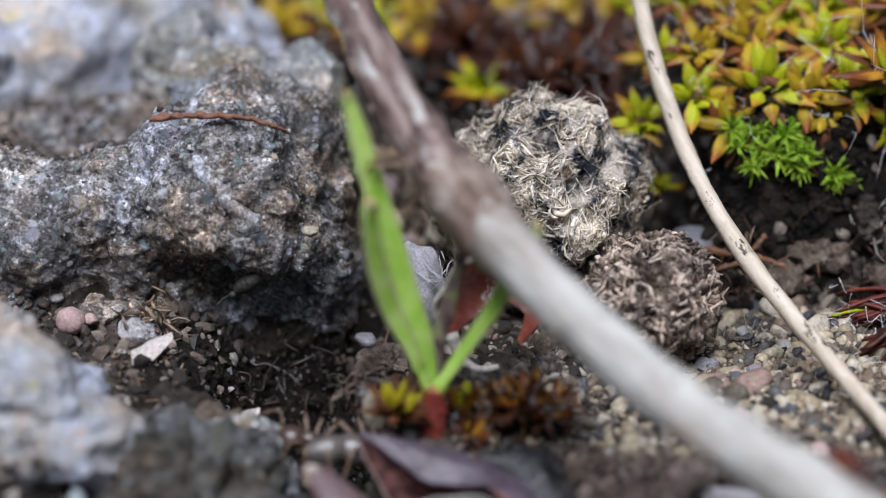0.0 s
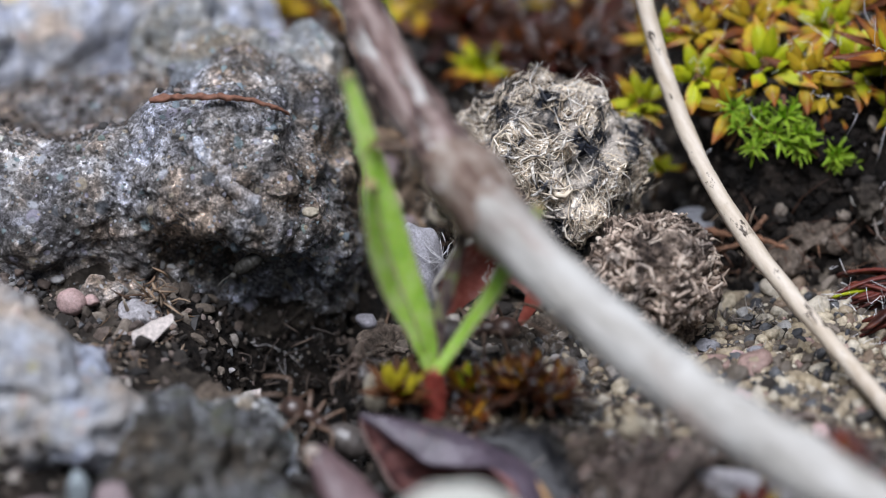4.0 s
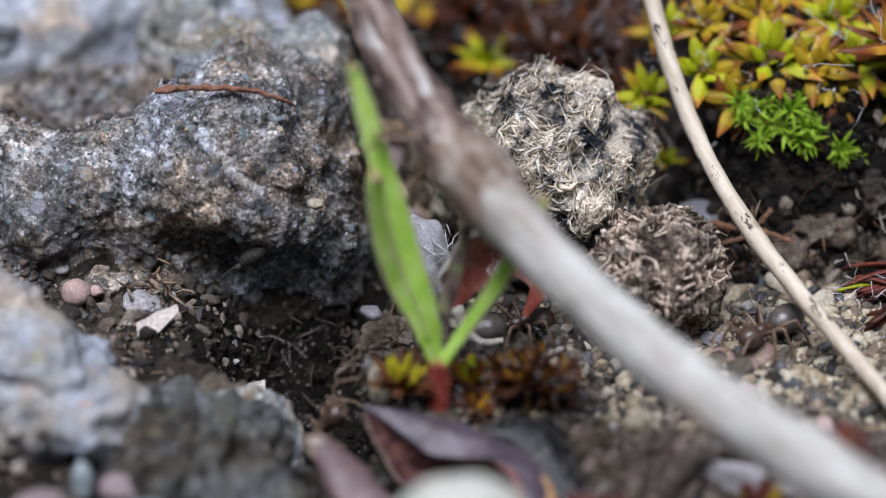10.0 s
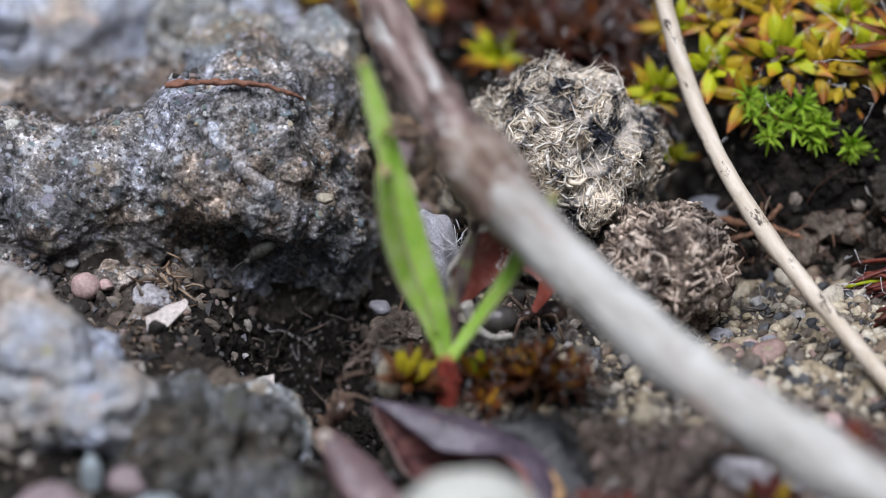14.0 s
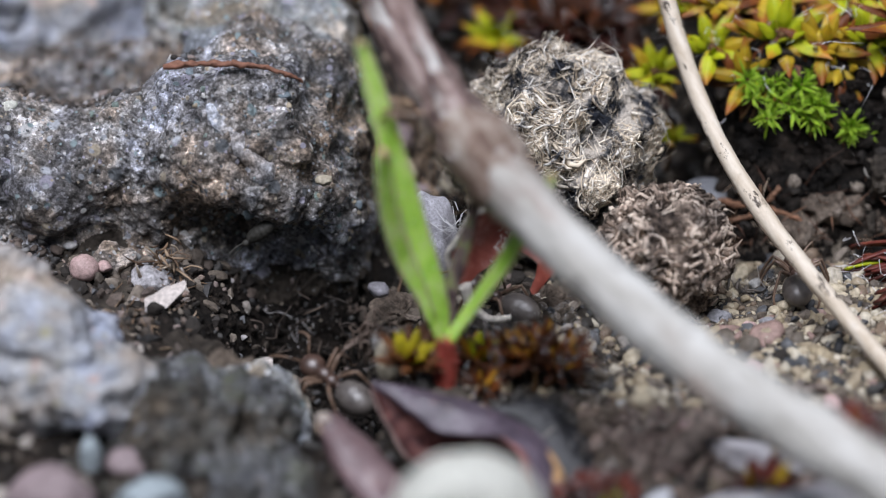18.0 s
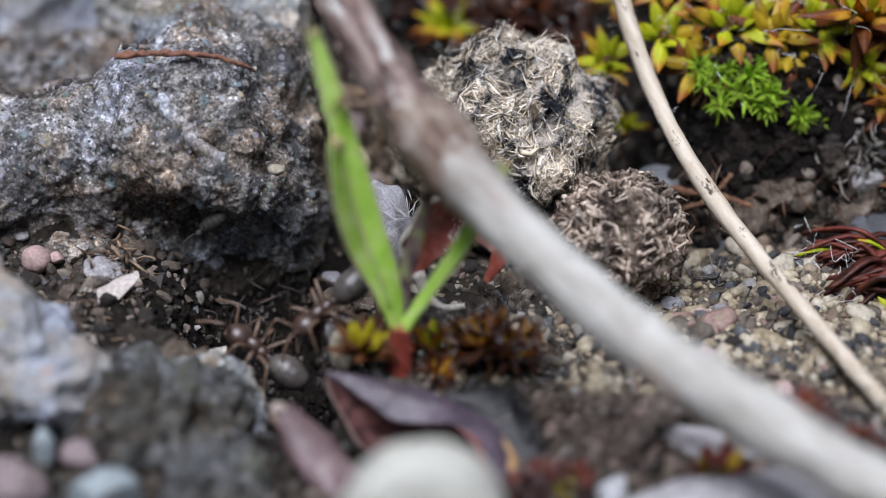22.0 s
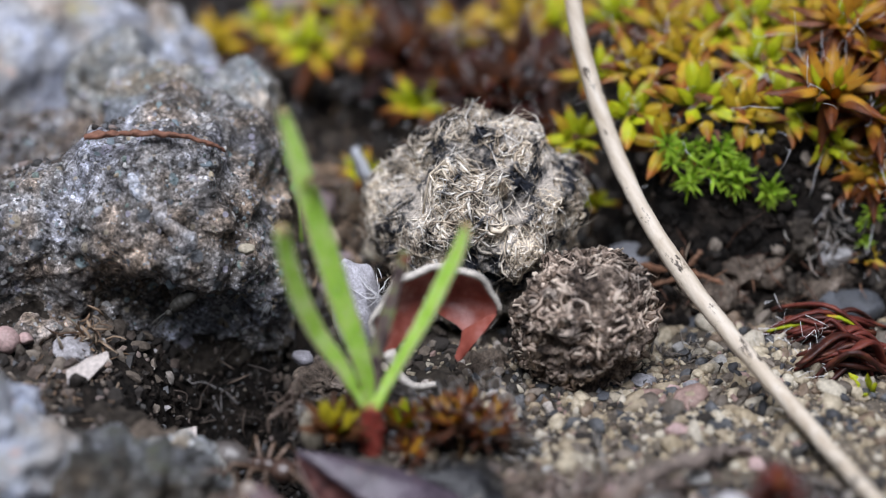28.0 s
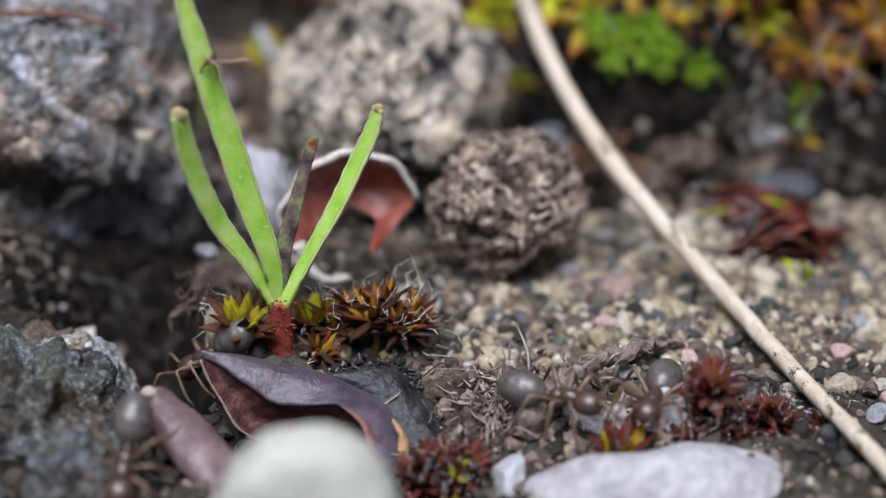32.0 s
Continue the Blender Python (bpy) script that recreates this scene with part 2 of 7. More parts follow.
GREY_CHIPS = [(0.34, 0.35, 0.38), (0.52, 0.54, 0.58), (0.13, 0.14, 0.15), (0.28, 0.36, 0.37), (0.66, 0.65, 0.64), (0.42, 0.36, 0.27), (0.40, 0.38, 0.46)]
ROCK = rock_mat("dark_conglomerate", (0.042, 0.037, 0.033), (0.275, 0.260, 0.246), (0.62, 0.61, 0.605), GREY_CHIPS, 0.26, None, 0.64, 0.8, 0.28)
ROCK_PALE = rock_mat("pale_limestone", (0.27, 0.266, 0.262), (0.46, 0.464, 0.472), (0.65, 0.66, 0.67), [(0.58, 0.54, 0.50), (0.68, 0.66, 0.66), (0.34, 0.36, 0.38), (0.52, 0.42, 0.38)], 0.1, (0.50, 0.42, 0.16), 0.8, 0.25, 0.5, 0.3)
ROCK_FRONT = rock_mat("stained_limestone", (0.26, 0.26, 0.26), (0.37, 0.378, 0.385), (0.46, 0.47, 0.485), [(0.44, 0.32, 0.28), (0.52, 0.50, 0.48), (0.34, 0.32, 0.22)], 0.1, (0.40, 0.29, 0.22), 0.78, 0.15, 0.5, 0.18)
ROCK_LEDGE = rock_mat("grey_green_ledge", (0.16, 0.165, 0.15), (0.33, 0.335, 0.315), (0.52, 0.53, 0.52), GREY_CHIPS, 0.16, None, 0.74, 0.5, 0.4, 0.5)
ROCK_GREEN = rock_mat("grey_green_rock", (0.026, 0.024, 0.020), (0.105, 0.100, 0.086), (0.25, 0.245, 0.225), [(0.24, 0.25, 0.26), (0.36, 0.37, 0.38), (0.12, 0.13, 0.10), (0.22, 0.18, 0.14)], 0.35, (0.11, 0.115, 0.07))

soil = Mat("dark_soil", 0.9, 0.25)
soil.color(soil.mix(0.8, soil.ramp(soil.noise(3.0, 6), [(0.32, (0.014, 0.011, 0.009)), (0.52, (0.048, 0.040, 0.032)), (0.7, (0.13, 0.112, 0.09))]),
                    soil.ramp(soil.noise(0.3, 4, 0.7), [(0.3, (0.4, 0.39, 0.38)), (0.7, (1.5, 1.48, 1.45))]), "MULTIPLY"))
soil.bump(soil.noise(0.7, 6, 0.7), 0.25)
SOIL = soil.mat
# Wet humus, blackened so its colour also carries the shade of burrow and bank.
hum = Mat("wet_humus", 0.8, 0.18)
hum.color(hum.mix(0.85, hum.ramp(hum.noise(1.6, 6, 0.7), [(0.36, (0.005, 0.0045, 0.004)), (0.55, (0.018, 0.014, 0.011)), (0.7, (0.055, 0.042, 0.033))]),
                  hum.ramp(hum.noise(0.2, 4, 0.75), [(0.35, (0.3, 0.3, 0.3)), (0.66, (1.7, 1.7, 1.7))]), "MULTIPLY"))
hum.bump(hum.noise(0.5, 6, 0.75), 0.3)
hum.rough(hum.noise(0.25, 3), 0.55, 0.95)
HUMUS_SHADE = hum.mat
bed = Mat("sandy_bed", 0.85, 0.3)
bed.color(bed.mix(0.85, bed.ramp(bed.noise(2.2, 5), [(0.32, (0.032, 0.026, 0.021)), (0.5, (0.105, 0.086, 0.066)), (0.68, (0.22, 0.185, 0.14))]),
                  bed.ramp(bed.noise(0.14, 4, 0.75), [(0.33, (0.25, 0.25, 0.25)), (0.66, (1.7, 1.7, 1.7))]), "MULTIPLY"))
bed.bump(bed.noise(0.3, 5, 0.75), 0.2)
SANDBED = bed.mat


def grain_mat(name, stops, rough=0.42, clear=0.0):
    m = Mat(name, rough, 0.5)
    c = m.ramp(m.island(), stops, True)
    m.color(m.mix(0.7, c, m.ramp(m.noise(0.22, 5, 0.7), [(0.32, (0.4, 0.38, 0.35)), (0.66, (1.35, 1.35, 1.35))]), "MULTIPLY"))
    m.bump(m.noise(0.14, 4, 0.7), 0.06)
    m.bsdf.inputs["Transmission Weight"].default_value = clear
    return m.mat


SAND = grain_mat("mixed_sand", [(0.0, (0.33, 0.27, 0.185)), (0.18, (0.50, 0.43, 0.31)), (0.32, (0.13, 0.108, 0.085)), (0.44, (0.50, 0.45, 0.36)), (0.54, (0.045, 0.047, 0.052)), (0.63, (0.20, 0.145, 0.10)), (0.73, (0.36, 0.295, 0.195)), (0.85, (0.31, 0.21, 0.18)), (0.89, (0.10, 0.104, 0.11)), (0.95, (0.52, 0.47, 0.37))], 0.55)
EARTHGRIT = grain_mat("earthy_grit", [(0.0, (0.03, 0.024, 0.02)), (0.25, (0.075, 0.058, 0.047)), (0.45, (0.05, 0.048, 0.047)), (0.62, (0.13, 0.10, 0.082)), (0.78, (0.11, 0.113, 0.12)), (0.88, (0.25, 0.20, 0.18)), (0.95, (0.40, 0.38, 0.38))], 0.7)
ROOTCRUMB = grain_mat("pinkish_crumbs", [(0.0, (0.07, 0.052, 0.042)), (0.3, (0.23, 0.17, 0.14)), (0.6, (0.36, 0.28, 0.235)), (0.85, (0.14, 0.11, 0.095)), (0.95, (0.52, 0.46, 0.42))], 0.85)
DIRT = grain_mat("soil_crumbs", [(0.0, (0.025, 0.02, 0.016)), (0.3, (0.07, 0.056, 0.044)), (0.55, (0.13, 0.105, 0.082)), (0.72, (0.05, 0.047, 0.044)), (0.84, (0.22, 0.185, 0.15)), (0.95, (0.42, 0.38, 0.34))], 0.85)
CHIPS = grain_mat("embedded_chips", [(0.0, (0.20, 0.20, 0.20)), (0.3, (0.13, 0.14, 0.145)), (0.5, (0.34, 0.335, 0.33)), (0.64, (0.07, 0.07, 0.068)), (0.86, (0.26, 0.22, 0.17)), (0.95, (0.5, 0.49, 0.48))], 0.5)


def plain_stone(name, c, rough=0.5, vary=0.35, bump=0.05):
    m = Mat(name, rough, 0.45)
    lo, hi = tuple(x * (1 - vary) for x in c), tuple(min(1, x * (1 + vary)) for x in c)
    fine = m.noise(0.12, 4, 0.75)
    m.color(m.mix(0.6, m.ramp(m.noise(0.9, 6, 0.65), [(0.3, lo), (0.7, hi)]), m.ramp(fine, [(0.34, (0.45, 0.44, 0.43)), (0.64, (1.4, 1.4, 1.4))]), "MULTIPLY"))
    m.bump(m.noise(0.4, 5, 0.7), bump * 1.5)
    m.bump(fine, 0.03)
    return m.mat


def fibre_mat(name, stops, rough=0.7, patch=0.0):
    m = Mat(name, max(rough, 0.8) if patch else rough, 0.12 if patch else 0.35)
    c = m.mix(0.5, m.ramp(m.island(), stops), m.ramp(m.noise(0.3, 2), [(0.3, (0.6, 0.6, 0.6)), (0.7, (1.25, 1.25, 1.25))]), "MULTIPLY")
    m.color(m.mix(patch, c, m.ramp(m.noise(1.7, 5, 0.7), [(0.41, (0.07, 0.075, 0.09)), (0.47, (0.70, 0.68, 0.65)), (0.58, (1.25, 1.23, 1.18))]), "MULTIPLY"))
    return m.mat


def leaf_mat(name, stops, size=1.2, rough=0.45, sss=0.25, tint=(0.5, 1.0, 0.2), each=0.35, speck=None, tip=None, reach=2.6):
    """tip: the colour towards which the blade ripens along its length, which is reach millimetres."""
    m = Mat(name, rough + 0.08, 0.28)
    c = m.ramp(m.noise(size, 4), stops)
    if tip:
        sep, along = m.node("ShaderNodeSeparateXYZ"), m.node("ShaderNodeMath", operation="MULTIPLY_ADD")
        m.link(m.co, sep.inputs[0])
        m.link(sep.outputs[2], along.inputs[0])
        along.inputs[1].default_value = 0.8 / reach
        m.link(m.noise(1.6, 2), along.inputs[2])
        c = m.mix(m.ramp(along.outputs[0], [(0.82, (0, 0, 0)), (1.16, (0.95, 0.95, 0.95))]), c, tip)
    c = m.mix(each, c, m.ramp(m.each(), [(0, (0.55, 0.5, 0.45)), (1, (1.35, 1.35, 1.2))]), "MULTIPLY")
    if speck:
        c = m.mix(m.ramp(m.noise(0.25, 2), [(0.62, (0, 0, 0)), (0.7, (1, 1, 1))]), c, speck)
    m.color(c)
    m.bump(m.noise(0.15, 3), 0.02)
    m.through_light(sss, tint)
    return m.mat


# ---- ground ----
def ground_z(x, y):
    x, y = np.asarray(x, float), np.asarray(y, float)
    p = np.stack([x, y, x * 0], -1).reshape(-1, 3)
    near = np.exp(-((x - 2) / 60) ** 2 - ((y - 15) / 70) ** 2)
    z = (0.55 * fbm(p, 9.0, 3, 5) + 0.22 * fbm(p, 1.6, 3, 8)).reshape(x.shape) * (0.3 + 0.7 * near)
    z = z - 11 * np.exp(-(((x + 5.0 - 0.12 * (3 - y)) / 2.9) ** 2 + ((y - 2.6) / 3.9) ** 2) ** 1.7)  # burrow before the rock
    z = z - 5.6 * np.exp(-(((x + 5.1) / 3.3) ** 2 + ((y - 7.6) / 4.8) ** 2) ** 2)  # undercut below the rock
    z = z + (0.5 * fbm(p, 2.2, 4, 31)).reshape(x.shape) * np.exp(-((x + 5.2) / 4) ** 2 - ((y - 5) / 6) ** 2)
    z = z + 1.2 * smooth(-8.5, -11.5, x) * smooth(-2, 5, y) * near
    z = z - 4.2 * np.exp(-((x + 0.4) / 3.3) ** 2 - ((y + 4.6) / 2.2) ** 2)  # hollow under the dead leaves
    z = z - 2.7 * np.exp(-((x - 4.6) / 2.1) ** 2 - ((y + 6.6) / 2.4) ** 2) - 1.3 * np.exp(-((x - 4.3) / 1.5) ** 2 - ((y + 3.6) / 1.6) ** 2)  # hollow beside them
    z = z + 8.4 * smooth(11.8, 16.0, y) * smooth(11, 14.5, x) * near  # moss bank
    z = z + 3.0 * smooth(26, 38, y) * smooth(14, 6, x) * near
    return z


def ground():
    far = np.array([3000.0, 1200, 500, 220, 110, 50])
    xs = np.concatenate([-30 - far, np.arange(-30, 35.01, 0.26), 35 + far[::-1]])
    ys = np.concatenate([-16 - far, np.arange(-16, 58.01, 0.26), 58 + far[::-1]])
    gx, gy = np.meshgrid(xs, ys)
    g = Geo().grid(np.stack([gx, gy, ground_z(gx, gy)], -1))
    cx, cy = (gx[:-1, :-1] + gx[1:, 1:]) / 2, (gy[:-1, :-1] + gy[1:, 1:]) / 2
    wob = fbm(np.stack([cx, cy, cx * 0], -1).reshape(-1, 3), 2.5, 3, 4).reshape(cx.shape) * 1.5
    sandy = (cx + wob > 8) & (cy + wob < 12.5) & (cy + wob > -3.0)
    # Humus ground; its near-black also paints the shadow before the front rocks.
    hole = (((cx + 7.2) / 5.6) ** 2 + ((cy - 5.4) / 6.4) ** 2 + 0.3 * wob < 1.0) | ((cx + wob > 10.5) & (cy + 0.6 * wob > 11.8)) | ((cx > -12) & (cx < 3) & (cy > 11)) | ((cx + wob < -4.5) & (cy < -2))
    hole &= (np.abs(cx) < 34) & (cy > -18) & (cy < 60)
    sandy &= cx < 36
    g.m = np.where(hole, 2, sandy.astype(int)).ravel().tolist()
    return tagged(new("ground", g.mesh("ground", [SOIL, SANDBED, HUMUS_SHADE])), "dark damp gritty soil with a small burrow", "ground", kind="structure")


ground()


# ---- rocks ----
def lump(center, radii, level, seed, amp, size, craggy=0.34, pits=0.25):
    """One displaced boss of a rock: vertices, faces."""
    v, f = ico(level)
    c, r = np.array(center, float), np.array(radii, float)
    w = v.copy()
    rng = np.random.default_rng(seed)
    for _ in range(9):  # broken faces
        n = rng.normal(size=3)
        n /= np.linalg.norm(n)
        w -= (np.maximum(w @ n - rng.uniform(0.7, 0.92), 0) * 0.85)[:, None] * n
    p = c + w * r
    big = fbm(p, size, 3, seed)
    mid = fbm(p, size * 0.32, 4, seed + 3)
    rid = 1 - np.abs(fbm(p, size * 0.55, 4, seed + 7))
    fine = fbm(p, 0.5, 3, seed + 9)
    q = p + 0.5 * np.stack([fbm(p, 1.5, 2, seed + 20 + s) for s in range(3)], -1)
    crag = 1 - 2.2 * np.abs(fbm(q, 1.7, 3, seed + 11))
    d = amp * (0.70 * big + 0.34 * mid + pits * (rid - 0.75)) + craggy * crag + 0.5 * craggy * fine
    if level > 4:
        d = d + 0.2 * craggy * fbm(p, 0.2, 2, seed + 13)
    return p + v * d[:, None], f


# cross-sections of the rock mass from its foot up over the crown: x, then (y, z) from below to behind
SECTIONS = [
    (-34.0, [(1.0, -3.0), (4.0, 0.0), (7.5, 1.0), (9.6, 3.2), (10.6, 6.0), (12.4, 7.4), (15.0, 6.2), (18.5, 5.2), (23.5, 6.0), (29.0, 4.0)]),
    (-18.0, [(1.5, -2.5), (4.5, 0.2), (7.8, 1.2), (10.0, 2.7), (10.2, 5.4), (11.8, 7.3), (14.4, 6.0), (18.0, 4.9), (23.5, 6.0), (29.0, 4.0)]),
    (-13.0, [(2.0, -2.5), (4.6, 0.1), (7.4, 0.8), (9.9, 2.4), (9.8, 5.0), (11.0, 7.0), (13.8, 6.8), (18.0, 5.4), (23.5, 6.0), (29.0, 4.0)]),
    (-11.2, [(4.0, -3.0), (5.6, -0.4), (8.4, 0.4), (10.6, 2.5), (9.2, 5.1), (10.6, 8.2), (13.2, 8.6), (18.0, 7.6), (23.5, 6.0), (29.0, 4.0)]),
    (-9.4, [(6.4, -4.0), (8.0, -1.6), (10.2, 0.1), (10.9, 2.4), (8.8, 4.9), (10.3, 8.4), (12.4, 9.1), (17.6, 9.0), (24.0, 8.2), (30.0, 6.0)]),
    (-7.0, [(9.2, -5.5), (9.9, -2.6), (10.6, -0.5), (10.4, 1.7), (8.7, 4.7), (10.2, 7.8), (12.4, 8.8), (17.4, 8.9), (23.0, 7.6), (29.0, 5.0)]),
    (-5.0, [(9.6, -5.5), (10.3, -2.6), (10.6, -0.6), (10.3, 1.2), (9.3, 4.0), (10.5, 6.3), (12.4, 7.7), (16.8, 8.2), (21.0, 6.6), (26.0, 4.0)]),
    (-3.7, [(10.6, -5.5), (10.8, -2.6), (10.8, -0.4), (10.6, 1.2), (10.5, 2.8), (11.4, 4.6), (13.0, 5.6), (16.4, 5.8), (20.0, 4.5), (24.0, 2.0)]),
    (-2.7, [(15.5, -5.0), (15.3, -2.0), (15.2, -0.4), (15.0, 0.6), (15.0, 1.4), (15.4, 2.0), (16.0, 2.2), (17.2, 2.0), (18.6, 1.2), (20.0, -1.0)])]


def rock_bed(nx=330, ns=420):
    """The continuous craggy mass of the rock, lofted through SECTIONS: grid of points and their outward normals."""
    xs = np.concatenate([np.linspace(-34, -20.5, 40), np.linspace(-20.3, -2.7, nx - 40)])
    sec = np.array([spline(p, ns) for _, p in SECTIONS])
    at = np.array([x for x, _ in SECTIONS])
    k = np.clip(np.searchsorted(at, xs, "right") - 1, 0, len(at) - 2)
    u = (xs - at[k]) / (at[k + 1] - at[k])
    u = (u * u * (3 - 2 * u))[:, None, None]
    yz = sec[k] * (1 - u) + sec[k + 1] * u
    g = np.concatenate([np.broadcast_to(xs[:, None, None], (nx, ns, 1)), yz], -1)
    nr = np.cross(np.gradient(g, axis=0), np.gradient(g, axis=1))
    nr /= np.linalg.norm(nr, axis=2)[..., None] + 1e-9
    p = g.reshape(-1, 3)
    q = p + 0.6 * np.stack([fbm(p, 1.6, 2, 220 + s) for s in range(3)], -1)
    # blocky lumps: each cell of a jittered lattice is a worn cobble set in the mass
    cob = np.zeros(len(p))
    for size, amp, sd in ((2.6, 0.55, 3), (1.15, 0.34, 5), (0.55, 0.15, 7)):
        c = np.floor(q / size)
        best = np.full(len(p), 9.0)
        for d in np.ndindex(3, 3, 3):
            cell = (c + np.array(d) - 1).astype(np.int64)
            jit = np.stack([hash3(cell, sd + 10 * m) for m in range(3)], -1) * 0.42 + 0.5
            best = np.minimum(best, ((q / size - cell - jit) ** 2).sum(1))
        cob += amp * (0.55 - np.sqrt(best)) * (0.6 + 0.4 * vnoise(p / (size * 2), sd + 50))
    crag = 1 - 2.2 * np.abs(fbm(q, 1.5, 4, 211))
    d = 0.75 * fbm(p, 4.0, 3, 201) + cob + 0.17 * crag + 0.10 * fbm(p, 0.5, 3, 209) + 0.045 * fbm(p, 0.17, 2, 213)
    return g + nr * d.reshape(nx, ns)[..., None], nr


def dark_rock():
    rock = thing("conglomerate_rock", "rough dark grey conglomerate rock with pale embedded chips", "rock", (-9, 12, 0))
    o = np.array((-9.0, 12.0, 0.0))
    bed_pts, bed_nr = rock_bed()
    mass = Geo().grid(bed_pts - o)
    mid = (bed_pts[:-1, :-1] + bed_pts[1:, 1:]).reshape(-1, 3) / 2
    rag = 1.2 * fbm(mid, 1.6, 3, 66)  # wet soil clings to foot and overhang; its dark colour also paints the shade
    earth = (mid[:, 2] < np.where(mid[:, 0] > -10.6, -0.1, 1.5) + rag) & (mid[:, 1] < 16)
    # Lowest faces go to near-black humus, painting the dark of the burrow's depth.
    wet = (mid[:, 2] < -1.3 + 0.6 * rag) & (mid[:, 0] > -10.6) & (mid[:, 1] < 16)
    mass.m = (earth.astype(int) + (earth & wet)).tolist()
    part("mass", mass, [ROCK, SOIL, HUMUS_SHADE], rock)
    bosses = [((-16.7, 10.9, 4.0), (2.4, 2.3, 2.3), 6, 14, 0.25, 2.2, 0.10), ((-12.7, 10.7, 3.3), (1.35, 1.5, 1.7), 6, 13, 0.3, 1.6, 0.14),
              ((-14.2, 8.4, 1.4), (1.0, 1.0, 0.9), 5, 18, 0.3, 1.3, 0.16), ((-11.6, 7.4, 0.9), (0.9, 0.8, 1.0), 5, 22, 0.3, 1.2, 0.2), ((-6.4, 9.6, 6.2), (0.75, 0.7, 0.6), 5, 23, 0.2, 1.0, 0.12)]
    ledges = [((-8.6, 19.0, 7.9), (3.4, 3.6, 2.0), 6, 24, 0.5, 2.2, 0.14), ((-5.6, 20.6, 6.8), (1.7, 2.8, 2.6), 6, 25, 0.4, 1.8, 0.14), ((-11.6, 24.5, 7.0), (3.0, 2.6, 2.6), 6, 26, 0.5, 2.0, 0.16)]
    for c, r, lv, s, a, sz, cg in ledges:
        v, f = lump(c, r, lv, s, a, sz, cg)
        part("ledge", Geo().add(v - o, f), ROCK_LEDGE, rock, "paler grey-green ledge")
    for c, r, lv, s, a, sz, cg in bosses:
        v, f = lump(c, r, lv, s, a, sz, cg)
        part("boss", Geo().add(v - o, f), ROCK, rock)
    # embedded chips, on the sides that face the open ground
    rng = np.random.default_rng(4)
    shapes = [stone_shape(40 + k, 2, 14, 0.12, (1, 0.8, 0.6)) for k in range(6)]
    meshes = []
    mats = [plain_stone("chip_grey", (0.36, 0.37, 0.38), 0.5), plain_stone("chip_blue", (0.22, 0.27, 0.30), 0.5), plain_stone("chip_white", (0.60, 0.59, 0.57), 0.45),
            plain_stone("chip_green", (0.22, 0.28, 0.25), 0.5), plain_stone("chip_tan", (0.44, 0.37, 0.27), 0.6), plain_stone("chip_lilac", (0.36, 0.35, 0.40), 0.5)]
    for k, (v, f) in enumerate(shapes):
        meshes.append(Geo().add(v, f).mesh("chip", mats[k]))
    pts, nrm = bed_pts.reshape(-1, 3), bed_nr.reshape(-1, 3)
    rich = 0.5 + 0.5 * fbm(pts, 2.4, 2, 88)  # chips lie in bunches
    front = (pts[:, 0] > -20.5) & (pts[:, 1] < 20) & (pts[:, 2] > 1.0)
    w = np.where(front, np.clip(rich, 0.03, 1) ** 2, 0)
    for k in rng.choice(len(pts), 210, replace=False, p=w / w.sum()):
        ob = new("chip", meshes[rng.integers(6)])
        ob.parent = rock
        size = rng.choice([0.13, 0.17, 0.22, 0.30, 0.44], p=[0.3, 0.32, 0.22, 0.12, 0.04])
        ob.matrix_basis = Matrix.LocRotScale((pts[k] - nrm[k] * size * 0.3 - o) * MM, Euler(rng.uniform(0, 6.3, 3)), Vector((1, 1, 1)) * size)
    dust = Geo()
    grit = [stone_shape(60 + k, 1, 4, 0.1) for k in range(4)]
    w = np.where((pts[:, 0] > -20.5) & (pts[:, 1] < 22), np.clip(rich + 0.25, 0.1, 1), 0)
    for k in rng.choice(len(pts), 2600, replace=False, p=w / w.sum()):
        gv, gf = grit[rng.integers(4)]
        dust.add(gv @ turn(rng) * rng.choice([0.035, 0.05, 0.075, 0.11]) * np.array((1, 0.8, 0.7)) + pts[k] - o, gf)
    part("grit", dust, CHIPS, rock, "pale mineral grit", kind="stuff")
    crumbs, saddle = Geo(), np.where((pts[:, 0] > -22) & (pts[:, 0] < -10.5) & (pts[:, 1] > 12.6) & (pts[:, 1] < 24))[0]
    for k in rng.choice(saddle, 2600, replace=False):
        gv, gf = grit[rng.integers(4)]
        crumbs.add(gv @ turn(rng) * rng.choice([0.07, 0.1, 0.15, 0.22, 0.34], p=[0.35, 0.32, 0.2, 0.1, 0.03]) + pts[k] - o, gf)
    part("saddle_soil", crumbs, EARTHGRIT, rock, "brown soil crumbs in the saddle", kind="stuff")
    # rubble of chips, earth and root crumbs along the foot
    for name, mat, count, label in (("rubble", CHIPS, 420, "grey and pale stone chips"), ("root_litter", ROOTCRUMB, 420, "pinkish brown crumbs of soil and root"), ("foot_soil", EARTHGRIT, 500, "dark earthy grit")):
        heap, spots = Geo(), np.where((pts[:, 0] > -19) & (pts[:, 0] < -7.4) & (pts[:, 1] < 9.4) & (pts[:, 2] < 2.4) & (pts[:, 2] > -2))[0]
        for k in rng.choice(spots, count, replace=False):
            gv, gf = shapes[rng.integers(6)]
            heap.add(gv @ turn(rng) * np.clip(0.13 * rng.lognormal(0, 0.6), 0.05, 0.5) + pts[k] + nrm[k] * 0.04 - o, gf)
        part(name, heap, mat, rock, label, kind="stuff")
